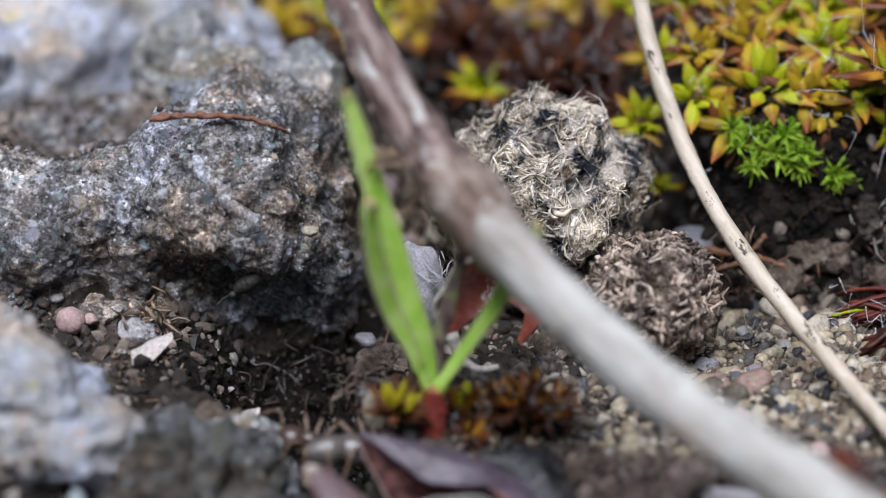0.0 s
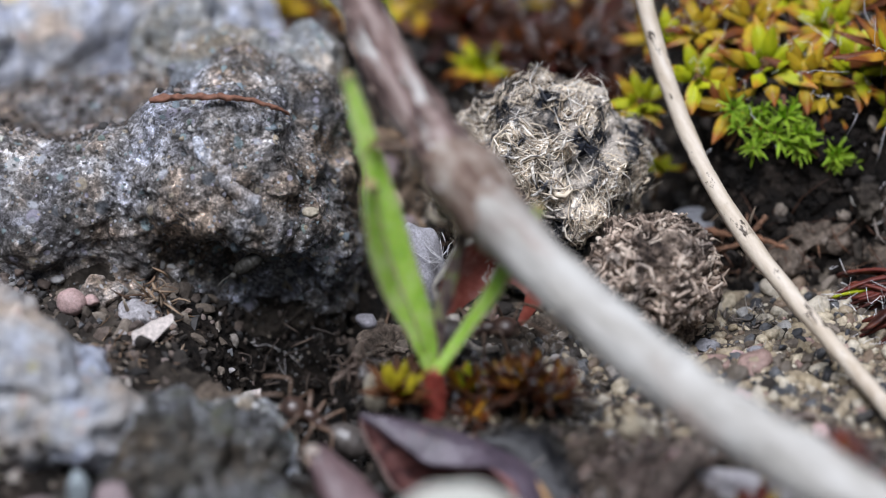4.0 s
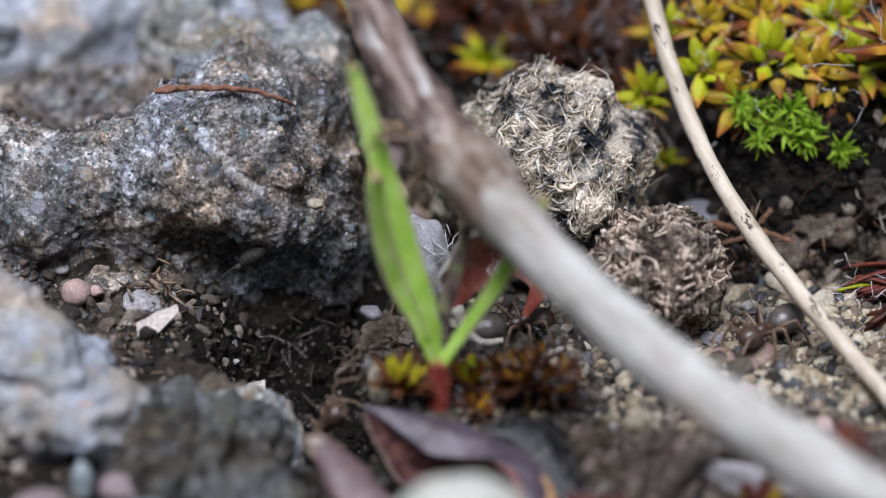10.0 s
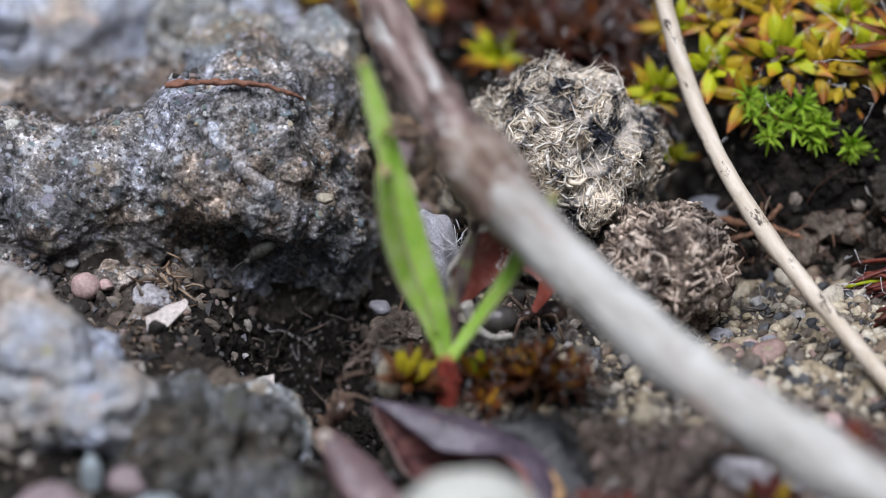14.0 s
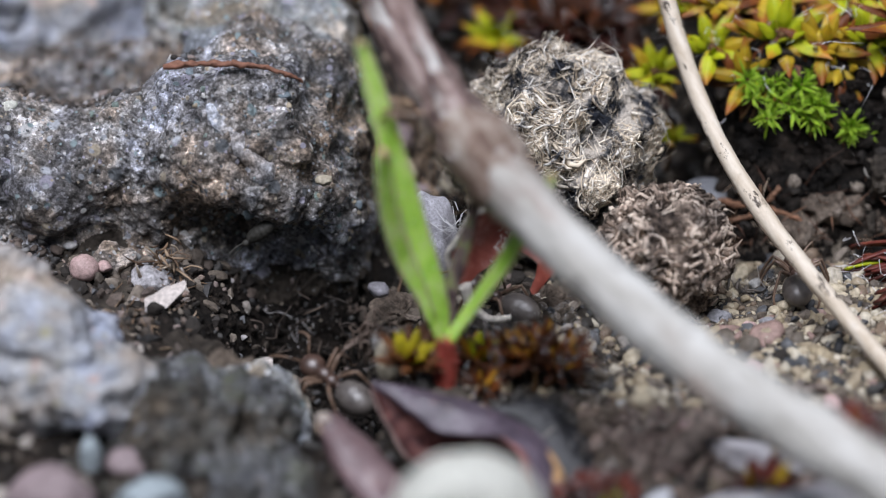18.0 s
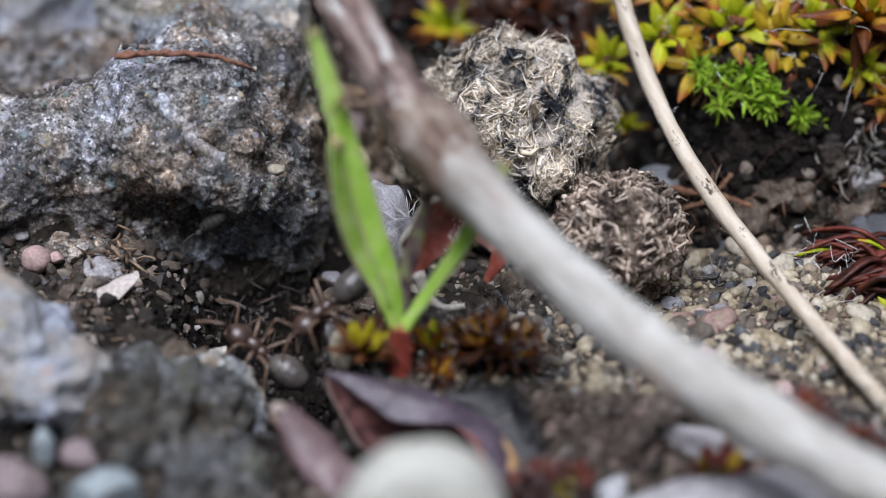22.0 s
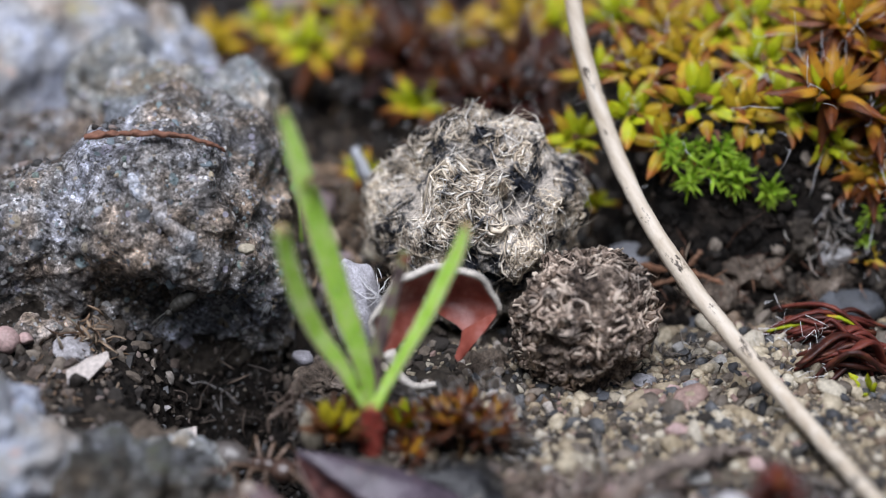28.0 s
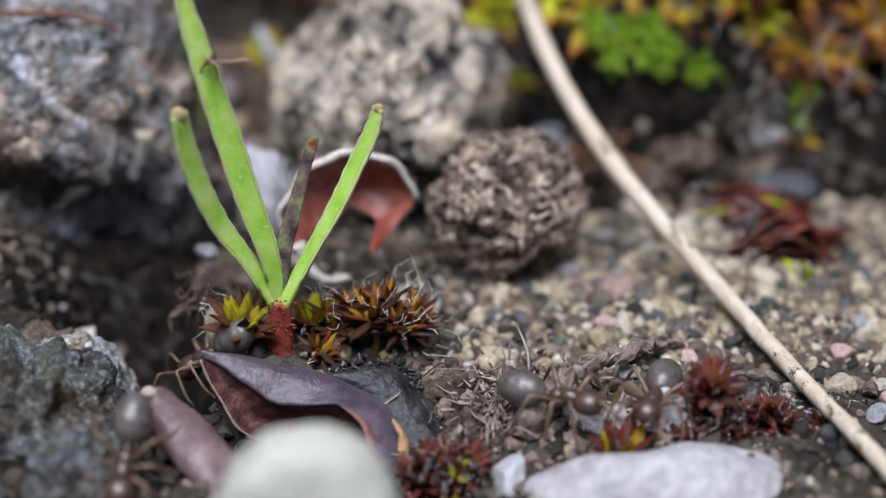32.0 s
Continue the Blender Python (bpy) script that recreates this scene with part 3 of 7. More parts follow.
    # roots, husks and grains caught in the earth under the overhang
    flecks, hung = Geo(), np.where((pts[:, 0] > -10) & (pts[:, 0] < -2.6) & (pts[:, 2] > -4) & (pts[:, 2] < 1.2) & (pts[:, 1] < 15))[0]
    for k in rng.choice(hung, 230, replace=False):
        gv, gf = grit[rng.integers(4)]
        flecks.add(gv @ turn(rng) * rng.choice([0.06, 0.09, 0.13, 0.2], p=[0.4, 0.35, 0.2, 0.05]) * np.array((0.6, 0.6, 1.3)) + pts[k] - o, gf)
    for k in rng.choice(hung, 40, replace=False):
        d = rng.normal(size=3)
        d /= np.linalg.norm(d)
        p0 = pts[k] + nrm[k] * 0.1 - o
        flecks.tube(spline([p0, p0 + d * 0.4 + rng.normal(0, 0.25, 3), p0 + d * 0.8 + rng.normal(0, 0.3, 3), p0 + d * 1.1 + rng.normal(0, 0.4, 3)], 10), 0.025, 4)
    part("root_litter", flecks, EARTHGRIT, rock, "pale grains and rootlets in dark earth", kind="stuff")
    # smooth bluish vein over the crown
    line = spline([(-9.9, 0, 8.2), (-9.2, 0, 7.6), (-8.6, 0, 6.9), (-8.0, 0, 6.2), (-7.5, 0, 5.5), (-7.2, 0, 5.0)], 24)
    low = pts[(pts[:, 1] < 14) & (pts[:, 2] > 2)]
    seat = []
    for q in line[::4]:
        near = low[((low[:, 0] - q[0]) ** 2 + (low[:, 2] - q[2]) ** 2) < 0.12]
        seat.append((q[0], np.median(near[:, 1]) + 0.12, q[2]))
    vein = Geo().tube(spline(seat, 26) - o, np.interp(np.linspace(0, 1, 26), [0, 0.2, 0.6, 0.85, 1], [0.2, 0.34, 0.42, 0.62, 0.3]), 16, squash=0.6, up=(0.2, -0.8, 0.6))
    vein.v[0] = vein.v[0] + 0.11 * np.stack([fbm(vein.v[0], 0.6, 4, s) for s in (2, 3, 4)], -1)
    part("vein", vein, rock_mat("bluish_vein", (0.26, 0.27, 0.29), (0.40, 0.42, 0.455), (0.56, 0.58, 0.62), GREY_CHIPS, 0.12, None, 0.85, 0.35), rock, "smooth bluish grey mineral vein")
    return rock


dark_rock()


def boulder(name, label, center, bosses, mat, level=6, craggy=0.14):
    ob = thing(name, label, "rock", center)
    for c, r, s, a, sz in bosses:
        v, f = lump(c, r, level, s, a, sz, craggy)
        part("boss", Geo().add(v - np.array(center), f), mat, ob)
    return ob


boulder("limestone_block", "pale grey limestone block with yellow lichen spots", (-16, 32, 0),
        [((-18.6, 30.5, 4.6), (9.5, 6.4, 7.4), 71, 1.1, 6.0), ((-9.8, 28.5, 4.0), (3.0, 4.0, 6.2), 72, 0.8, 3.0), ((-27, 29, 5.0), (8, 8, 7.0), 73, 1.4, 6.0)], ROCK_PALE)
boulder("limestone_block", "pale weathered limestone block lying on soil", (-14.6, -3, 0),
        [((-16.4, -1.0, 2.0), (3.9, 2.8, 3.5), 81, 0.7, 3.5), ((-13.0, -2.2, 1.3), (2.5, 2.2, 1.6), 82, 0.5, 2.4), ((-18.2, 0.6, 3.9), (2.8, 2.2, 2.9), 83, 0.7, 3.0), ((-14.2, 0.6, 1.9), (1.8, 1.5, 1.2), 84, 0.5, 1.8)], ROCK_FRONT, 6, 0.2)
boulder("grey_rock", "dark grey-green rock with crusty surface", (-9, -5, 0),
        [((-9.3, -2.4, 0.0), (3.3, 3.4, 2.3), 91, 0.7, 2.6), ((-7.6, -1.9, -0.9), (2.0, 2.9, 1.9), 92, 0.5, 1.8), ((-11.8, -7.0, -1.4), (4.4, 3.0, 1.7), 93, 0.6, 2.4), ((-6.9, -6.3, -0.9), (2.3, 3.2, 2.0), 94, 0.5, 1.8)], ROCK_GREEN, 6, 0.3)
boulder("stone_slab", "pale grey speckled stone slab tilted at the burrow mouth", (-7.2, 0.8, -2), [((-7.5, 0.5, -1.7), (2.2, 1.3, 2.9), 95, 0.3, 1.6)], ROCK_LEDGE, 6, 0.16)


# ---- twig, straw, stalks ----
def woody_twig():
    twig = thing("twig", "weathered grey-brown twig with peeling bark and a knobbly node", "twig", (6, 0, 0))
    o = np.array((6.0, 0, 0))
    rng = np.random.default_rng(9)
    line = spline([(-4.91, 10.6, 18.69), (-3.12, 6.82, 15.95), (-1.7, 3.98, 13.49), (-0.19, 2.09, 11.7), (1.04, 0.11, 10.37)], 60) - o
    rad = np.interp(np.linspace(0, 1, 60), [0, 0.5, 0.9, 1], [0.9, 0.95, 1.13, 1.28])
    g = Geo().tube(line, rad, 22)
    g.v[0] += (0.16 * fbm(g.v[0] * np.array((1, 0.5, 0.5)), 1.2, 4, 6))[:, None] * rng.normal(0, 0.2, 3) + 0.13 * np.stack([fbm(g.v[0], 0.9, 4, s) for s in (1, 2, 3)], -1)
    bark = Mat("brown_bark", 0.8, 0.3)
    c = bark.ramp(bark.noise(0.6, 5, 0.65, (0.22, 1, 1), 0.0, (0.38, -0.6, -0.66)), [(0.36, (0.075, 0.046, 0.042)), (0.52, (0.23, 0.16, 0.142)), (0.6, (0.36, 0.285, 0.26))])
    c = bark.mix(bark.ramp(bark.noise(1.1, 4, 0.6, (0.25, 1, 1), 0.0, (0.38, -0.6, -0.66)), [(0.52, (0, 0, 0)), (0.58, (1, 1, 1))]), c, (0.54, 0.52, 0.49))
    bark.color(c).bump(bark.noise(0.4, 5, 0.6, (0.25, 1, 1), 0.0, (0.38, -0.6, -0.66)), 0.2)
    part("upper_stem", g, bark.mat, twig, "brown bark with pale peeling patches")
    line = spline([(0.94, 0.3, 10.47), (1.8, -0.74, 9.81), (3.59, -2.63, 8.58), (6.05, -4.99, 6.88), (8.98, -7.83, 5.55), (11.91, -10.19, 4.51), (15.12, -12.27, 3.38), (18.9, -14.91, 2.91), (23.5, -17.0, 0.5)], 90) - o
    rad = np.interp(np.linspace(0, 1, 90), [0, 0.05, 0.12, 0.25, 0.6, 1], [0.66, 1.23, 1.21, 1.06, 1.06, 1.0])
    g = Geo().tube(line, rad, 22)
    g.v[0] += 0.10 * np.stack([fbm(g.v[0], 1.3, 4, s) for s in (4, 5, 6)], -1)
    pale = Mat("bleached_wood", 0.75, 0.3)
    c = pale.ramp(pale.noise(0.6, 5, 0.65, (0.2, 1, 1), 0.0, (0.62, -0.62, -0.42)), [(0.3, (0.33, 0.31, 0.27)), (0.5, (0.50, 0.485, 0.445)), (0.7, (0.64, 0.635, 0.60))])
    c = pale.mix(pale.ramp(pale.noise(1.6, 4, 0.6, (0.3, 1, 1), 0.0, (0.62, -0.62, -0.42)), [(0.58, (0, 0, 0)), (0.70, (0.6, 0.6, 0.6))]), c, (0.38, 0.24, 0.185))
    c = pale.mix(pale.ramp(pale.noise(0.6, 3), [(0.64, (0, 0, 0)), (0.7, (0.6, 0.6, 0.6))]), c, (0.16, 0.13, 0.11))
    sep = pale.node("ShaderNodeSeparateXYZ")
    pale.link(pale.co, sep.inputs[0])
    near_node = pale.node("ShaderNodeMapRange")  # bark still clings near the node
    near_node.inputs["From Min"].default_value, near_node.inputs["From Max"].default_value = -7.5, 1.0
    pale.link(sep.outputs[1], near_node.inputs[0])
    keep = pale.node("ShaderNodeMath", operation="MULTIPLY")
    pale.link(near_node.outputs[0], keep.inputs[0])
    pale.link(pale.noise(0.8, 5, 0.7, (0.3, 1, 1), 0.0, (0.62, -0.62, -0.42)), keep.inputs[1])
    c = pale.mix(pale.ramp(keep.outputs[0], [(0.22, (0, 0, 0)), (0.46, (0.9, 0.9, 0.9))]), c, (0.19, 0.135, 0.11))
    pale.color(c).bump(pale.noise(0.35, 5, 0.6, (0.2, 1, 1), 0.0, (0.62, -0.62, -0.42)), 0.12)
    part("lower_stem", g, pale.mat, twig, "bleached grey-white wood")
    for k in range(11):
        a = rng.uniform(0, 6.3)
        v, f = stone_shape(500 + k, 3, 3, 0.2)
        g = Geo().add(v * np.array((0.65, 0.65, 0.6)) * rng.uniform(0.7, 1.25) + np.array((1.51, -0.46, 10.09)) - o + 0.8 * np.array((math.cos(a), 0.4 * math.sin(a) - 0.4, math.sin(a))), f)
        part("bud_scar", g, bark.mat, twig, "knobbly brown bud scar")
    col = Geo().tube(spline(np.array([(0.57, 0.87, 10.94), (1.23, 0.02, 10.33), (1.98, -0.93, 9.66), (2.83, -1.87, 9.05)]) - o, 22), np.interp(np.linspace(0, 1, 22), [0, 0.3, 0.6, 1], [1.13, 1.42, 1.34, 1.1]), 22)
    col.v[0] += 0.2 * np.stack([fbm(col.v[0], 0.8, 4, s) for s in (7, 8, 9)], -1)
    mott = Mat("mottled_node", 0.8, 0.3)
    mott.color(mott.ramp(mott.noise(0.6, 5, 0.65, (0.35, 1, 1), 0.0, (0.38, -0.6, -0.66)), [(0.34, (0.085, 0.05, 0.04)), (0.5, (0.22, 0.155, 0.12)), (0.64, (0.42, 0.37, 0.32))])).bump(mott.noise(0.4, 5), 0.15)
    part("collar", col, mott.mat, twig, "swollen mottled brown and grey collar")
    g = Geo()
    for k in range(26):  # lifting bark shreds
        i = rng.integers(6, 58)
        q = np.array(spline([(-4.91, 10.6, 18.69), (-3.12, 6.82, 15.95), (-1.7, 3.98, 13.49), (-0.19, 2.09, 11.7), (1.04, 0.11, 10.37)], 60)[i]) - o
        d = rng.normal(size=3)
        d[1] = -abs(d[1])
        d /= np.linalg.norm(d)
        run = np.array((0.35, -0.5, -0.45)) * rng.uniform(0.5, 1.6)
        g.tube([q + d * 1.0, q + d * 1.08 + run * 0.5, q + d * 1.12 + run], [0.1, 0.16, 0.03], 5, squash=0.35)
    part("bark_fluff", g, pale.mat, twig, "pale bark shreds", kind="stuff")
    return twig


twig = woody_twig()


def straw():
    ob = thing("straw", "dry beige grass straw with dark specks leaning over sand", "straw", (16, 3, 0))
    o = np.array((16.0, 3, 0))
    line = spline([(8.5, 22.0, 19.0), (9.3, 18.1, 13.24), (9.72, 16.5, 11.11), (10.36, 14.85, 9.02), (11.18, 13.05, 7.04), (12.17, 10.51, 5.42), (13.45, 7.79, 3.97), (14.98, 5.12, 2.63), (16.5, 2.28, 1.52), (17.7, -1.2, 0.95), (18.5, -4.5, 0.85), (19.7, -9.7, 0.9), (20.6, -14.0, 0.4)], 130) - o
    rad = np.interp(np.linspace(0, 1, 130), [0, 0.45, 0.5, 0.55, 1], [0.40, 0.38, 0.41, 0.37, 0.29])
    m = Mat("dry_straw", 0.6, 0.4)
    c = m.ramp(m.noise(0.4, 4, 0.6, (0.15, 1, 1), 0.0, (0.42, -0.72, -0.55)), [(0.3, (0.50, 0.41, 0.30)), (0.6, (0.68, 0.60, 0.49)), (0.8, (0.76, 0.71, 0.62))])
    c = m.mix(m.ramp(m.noise(0.5, 5, 0.75, (0.35, 1, 1), 0.0, (0.42, -0.72, -0.55)), [(0.575, (0, 0, 0)), (0.62, (0.95, 0.95, 0.95))]), c, (0.07, 0.052, 0.04))
    m.color(c).bump(m.noise(0.15, 3), 0.03)
    for name, a, b in (("upper_stalk", 0, 61), ("lower_stalk", 60, 130)):
        g = Geo().tube(line[a:b], rad[a:b], 12)
        g.v[0] += 0.03 * np.stack([fbm(g.v[0], 1.0, 3, s) for s in (1, 2, 3)], -1)
        part(name, g, m.mat, ob)
    part("joint", Geo().tube(line[57:64], rad[57:64] * np.array([1.0, 1.02, 1.05, 1.06, 1.05, 1.03, 1.0]), 12), m.mat, ob, "slightly swollen straw joint")


straw()


def small_stick(name, label, pts, r0, r1, c, seed, sides=9):
    pts = np.array(pts, float)
    ob = thing(name, label, "twig", pts[0])
    line = spline(pts, 110) - pts[0]
    g = Geo().tube(line, np.linspace(r0, r1, 110) * (1 + 0.22 * vnoise(line / 0.25, seed)), sides)
    g.v[0] += 0.5 * r0 * np.stack([fbm(g.v[0], 0.3, 4, seed + s) for s in (1, 2, 3)], -1)
    m = Mat(name + "_bark", 0.8, 0.3)
    m.color(m.ramp(m.noise(0.35, 5, 0.65), [(0.3, tuple(x * 0.45 for x in c)), (0.7, tuple(min(1, x * 1.35) for x in c))])).bump(m.noise(0.15, 4), 0.06)
    part("stick", g, m.mat, ob)
    return ob


small_stick("rootlet", "thin reddish brown dry rootlet lying on the rock", [(-11.73, 10.6, 9.56), (-10.46, 10.4, 9.8), (-9.03, 10.3, 9.84), (-7.64, 10.4, 9.65), (-6.61, 10.6, 9.28), (-5.97, 10.8, 8.85)], 0.15, 0.08, (0.25, 0.12, 0.08), 3)
small_stick("stick", "short pale dry grass stub standing in soil", [(18.2, 12.5, -0.1), (17.5, 12.9, 1.2), (16.6, 13.4, 2.6)], 0.16, 0.13, (0.36, 0.27, 0.19), 5)
dead_stem = small_stick("stick", "curved grey-brown dead stem with a broken hollow end, lying on gravel", [(8.28, -5.35, -0.1), (8.8, -5.0, 0.64), (9.45, -4.4, 1.04), (10.51, -3.6, 1.31), (12.3, -2.2, 1.23), (13.98, -0.8, 0.69), (15.49, 0.2, -0.1)], 0.42, 0.17, (0.25, 0.20, 0.17), 6, 12)
v, f = stone_shape(62, 5, 5, 0.5, (1.0, 0.8, 0.85))
part("broken_end", Geo().add(v * 0.62 + np.array((0.05, 0.0, 0.0)), f), plain_stone("dark_stem_end", (0.075, 0.045, 0.038), 0.6, 0.6, 0.2), dead_stem, "dark broken end of the stem")
# Solid black plug; draws the shade inside the hollow stem end.
part("hollow", Geo().tube(spline([(0.26, -0.42, 0.02), (0.2, -0.2, 0.04), (0.16, 0.0, 0.06)], 6), [0.13, 0.15, 0.15, 0.14, 0.12, 0.1], 12), plain_stone("black_pith", (0.008, 0.007, 0.006), 0.8), dead_stem, "black hollow pith")
r = np.random.default_rng(63)
g = Geo()
for p in spline(np.array([(8.28, -5.35, -0.1), (8.8, -5.0, 0.64), (9.45, -4.4, 1.04), (10.51, -3.6, 1.31), (12.3, -2.2, 1.23)]), 110) - np.array((8.28, -5.35, -0.1)):
    q = p + r.normal(0, 0.22, 3)
    d = r.normal(0, 0.2, 3) + np.array((0.4, 0.3, 0.03))
    g.tube(spline([q, q + d * 0.5 + r.normal(0, 0.08, 3), q + d], 5), np.array([0.03, 0.06, 0.06, 0.04, 0.01]) * r.uniform(0.4, 1.0), 4, squash=0.5)
part("bark_fluff", g, fibre_mat("stem_fluff", [(0, (0.08, 0.06, 0.05)), (0.6, (0.25, 0.20, 0.17)), (1, (0.46, 0.40, 0.36))], 0.9), dead_stem, "fluffy peeling bark", kind="stuff")
small_stick("stick", "brown fallen rootlet on dark soil", [(11.2, 15.0, 1.8), (13.0, 13.2, 2.2), (14.6, 12.6, 2.2), (16.0, 12.2, 1.8)], 0.16, 0.1, (0.24, 0.12, 0.07), 7)
small_stick("stick", "brown fallen rootlet on dark soil", [(12.2, 13.4, 1.2), (13.6, 12.8, 1.8), (15.0, 13.2, 3.0)], 0.14, 0.1, (0.24, 0.13, 0.08), 8)
small_stick("stick", "dry brown stem lying among moss", [(0.5, 33, 7.0), (3.5, 32, 7.6), (7.5, 32, 7.2), (10, 33, 6.6)], 0.26, 0.14, (0.30, 0.18, 0.10), 9)


# ---- droppings ----
def dropping(label, center, radii, seed, core, fibre, count, length, width, dents, crumb, void):
    ob = thing("dropping", label, "dropping", center)
    rng = np.random.default_rng(seed)
    v, f = ico(7)
    r = np.array(radii, float)

    def surf(d):
        d = d / np.linalg.norm(d, axis=1)[:, None]
        p = d * r
        h = 0.10 * fbm(p, 2.8, 3, seed) + 0.06 * fbm(p, 1.1, 3, seed + 5) - 0.09 * smooth(0.05, -0.45, vnoise(p / 1.5, seed + 2))
        h = h + crumb * (0.5 - np.abs(fbm(p, 0.9, 4, seed + 9))) + 0.25 * crumb * fbm(p, 0.3, 3, seed + 12)
        for dn, depth, w in dents:
            dn = np.array(dn, float) / np.linalg.norm(dn)
            h = h - depth * np.exp(-((1 - d @ dn) / w) ** 2)
        return p * (1 + h)[:, None]

    part("core", Geo().add(surf(v), f), core, ob)
    d = rng.normal(size=(count * 3, 3))
    d /= np.linalg.norm(d, axis=1)[:, None]
    p = d * r
    bare = vnoise(p / 1.5, seed + 2) + 0.5 * vnoise(p / 0.6, seed + 3)
    d = d[(d[:, 1] < 0.55) & (bare > rng.normal(void, 0.14, len(d)))][:count]
    n = len(d)
    p = d * r
    flow = np.stack([fbm(p, 1.5, 2, seed + 40 + k) for k in range(3)], -1) + rng.normal(0, 0.5, (n, 3))
    flow -= (flow * d).sum(1)[:, None] * d
    flow /= np.linalg.norm(flow, axis=1)[:, None] + 1e-9
    side = np.cross(d, flow)
    L = np.clip(length * rng.lognormal(0, 0.5, n), 0.15, 2.6)[:, None]
    short = rng.random(n) < 0.5  # crumbs and chaff among the longer fibres
    L[short] *= 0.6
    w = np.clip(width * rng.lognormal(0, 0.45, n) * np.where(short, 1.3, 0.8), 0.01, 0.15)
    bow = side * rng.normal(0, 0.4, (n, 1)) * L
    free = (rng.random(n) < 0.11)[:, None]
    rows = []
    for k, u in enumerate((-0.5, -0.17, 0.17, 0.5)):
        q = surf((p + flow * L * u + bow * (1 - 4 * u * u)) / r)
        lift = rng.uniform(-0.03, 0.06, (n, 1)) + free * 0.11 * k * L
        rows.append(q + d * lift)
    rows = np.stack(rows, 1)
    hair = Geo()
    for k in range(n):
        hair.tube(rows[k], np.array([0.6, 1, 1, 0.45]) * w[k], 4, squash=0.45, up=d[k])
    part("fibre_mat", hair, fibre, ob, "matted chewed plant fibres", kind="stuff")
    return ob


ch = Mat("matted_dropping", 0.92, 0.15)
ch.color(ch.mix(0.75, ch.ramp(ch.noise(1.7, 5, 0.7), [(0.42, (0.022, 0.025, 0.033)), (0.48, (0.13, 0.125, 0.12)), (0.56, (0.56, 0.50, 0.43))]), ch.ramp(ch.noise(0.14, 4, 0.7, (1, 3, 1)), [(0.33, (0.45, 0.45, 0.45)), (0.66, (1.45, 1.45, 1.45))]), "MULTIPLY"))
ch.bump(ch.noise(0.3, 4, 0.7, (1, 2.5, 1)), 0.2)
charcoal = ch.mat
bc = Mat("brown_dropping", 0.9, 0.3)
bc.color(bc.mix(0.8, bc.ramp(bc.noise(0.9, 5, 0.7), [(0.38, (0.030, 0.022, 0.018)), (0.50, (0.14, 0.105, 0.082)), (0.62, (0.40, 0.32, 0.255))]), bc.ramp(bc.noise(0.12, 3, 0.7), [(0.35, (0.4, 0.4, 0.4)), (0.65, (1.5, 1.5, 1.5))]), "MULTIPLY"))
bc.bump(bc.noise(0.35, 5, 0.7), 0.25)
PALE_FIBRE = fibre_mat("pale_fibre", [(0.0, (0.24, 0.20, 0.165)), (0.14, (0.50, 0.42, 0.33)), (0.4, (0.72, 0.63, 0.51)), (0.7, (0.83, 0.76, 0.66)), (1.0, (0.87, 0.85, 0.82))], 0.7, 1.0)
TAN_FIBRE = fibre_mat("tan_fibre", [(0.0, (0.04, 0.03, 0.024)), (0.25, (0.21, 0.155, 0.12)), (0.55, (0.50, 0.40, 0.33)), (1.0, (0.78, 0.67, 0.56))], 0.7, 0.6)
dropping("large rabbit dropping of pale straw fibres, dried", (5.05, 14.0, 4.35), (4.6, 4.5, 4.55), 3, charcoal, PALE_FIBRE, 9000, 1.2, 0.032, [((-0.08, -0.55, 0.85), 0.26, 0.016), ((-0.75, -0.25, 0.7), 0.13, 0.07), ((0.95, -0.1, -0.5), 0.13, 0.2)], 0.09, 0.07)
dropping("small round rabbit dropping of brown chewed fibres", (8.95, 7.4, 2.45), (2.85, 2.8, 2.95), 8, bc.mat, TAN_FIBRE, 1700, 0.6, 0.085, [((-0.2, -0.3, 0.95), 0.07, 0.08), ((-0.9, -0.4, -0.4), 0.06, 0.2)], 0.22, 0.05)


# ---- seed shell ----
def sheet_leaf(rows, n, k, thick, seed, wrinkle=0.1):
    """A thick curled sheet through rows of control points."""
    rows = [spline(r, k) for r in rows]
    g = np.stack([spline([r[i] for r in rows], n) for i in range(k)], 1)
    g = g + wrinkle * np.stack([fbm(g.reshape(-1, 3), 1.6, 4, seed + s).reshape(n, k) for s in (1, 2, 3)], -1)
    du, dv = np.gradient(g, axis=0), np.gradient(g, axis=1)
    nr = np.cross(du, dv)
    nr /= np.linalg.norm(nr, axis=2)[..., None] + 1e-9
    top, bot = g + nr * thick / 2, g - nr * thick / 2
    out = Geo().grid(top)
    out.grid(bot, flip=True)
    loop = lambda q: np.concatenate([q[0], q[1:, -1], q[-1, ::-1][1:], q[::-1, 0][1:-1]])
    rim = np.stack([loop(top), loop(bot)], 0)
    out.grid(rim, True)
    return out


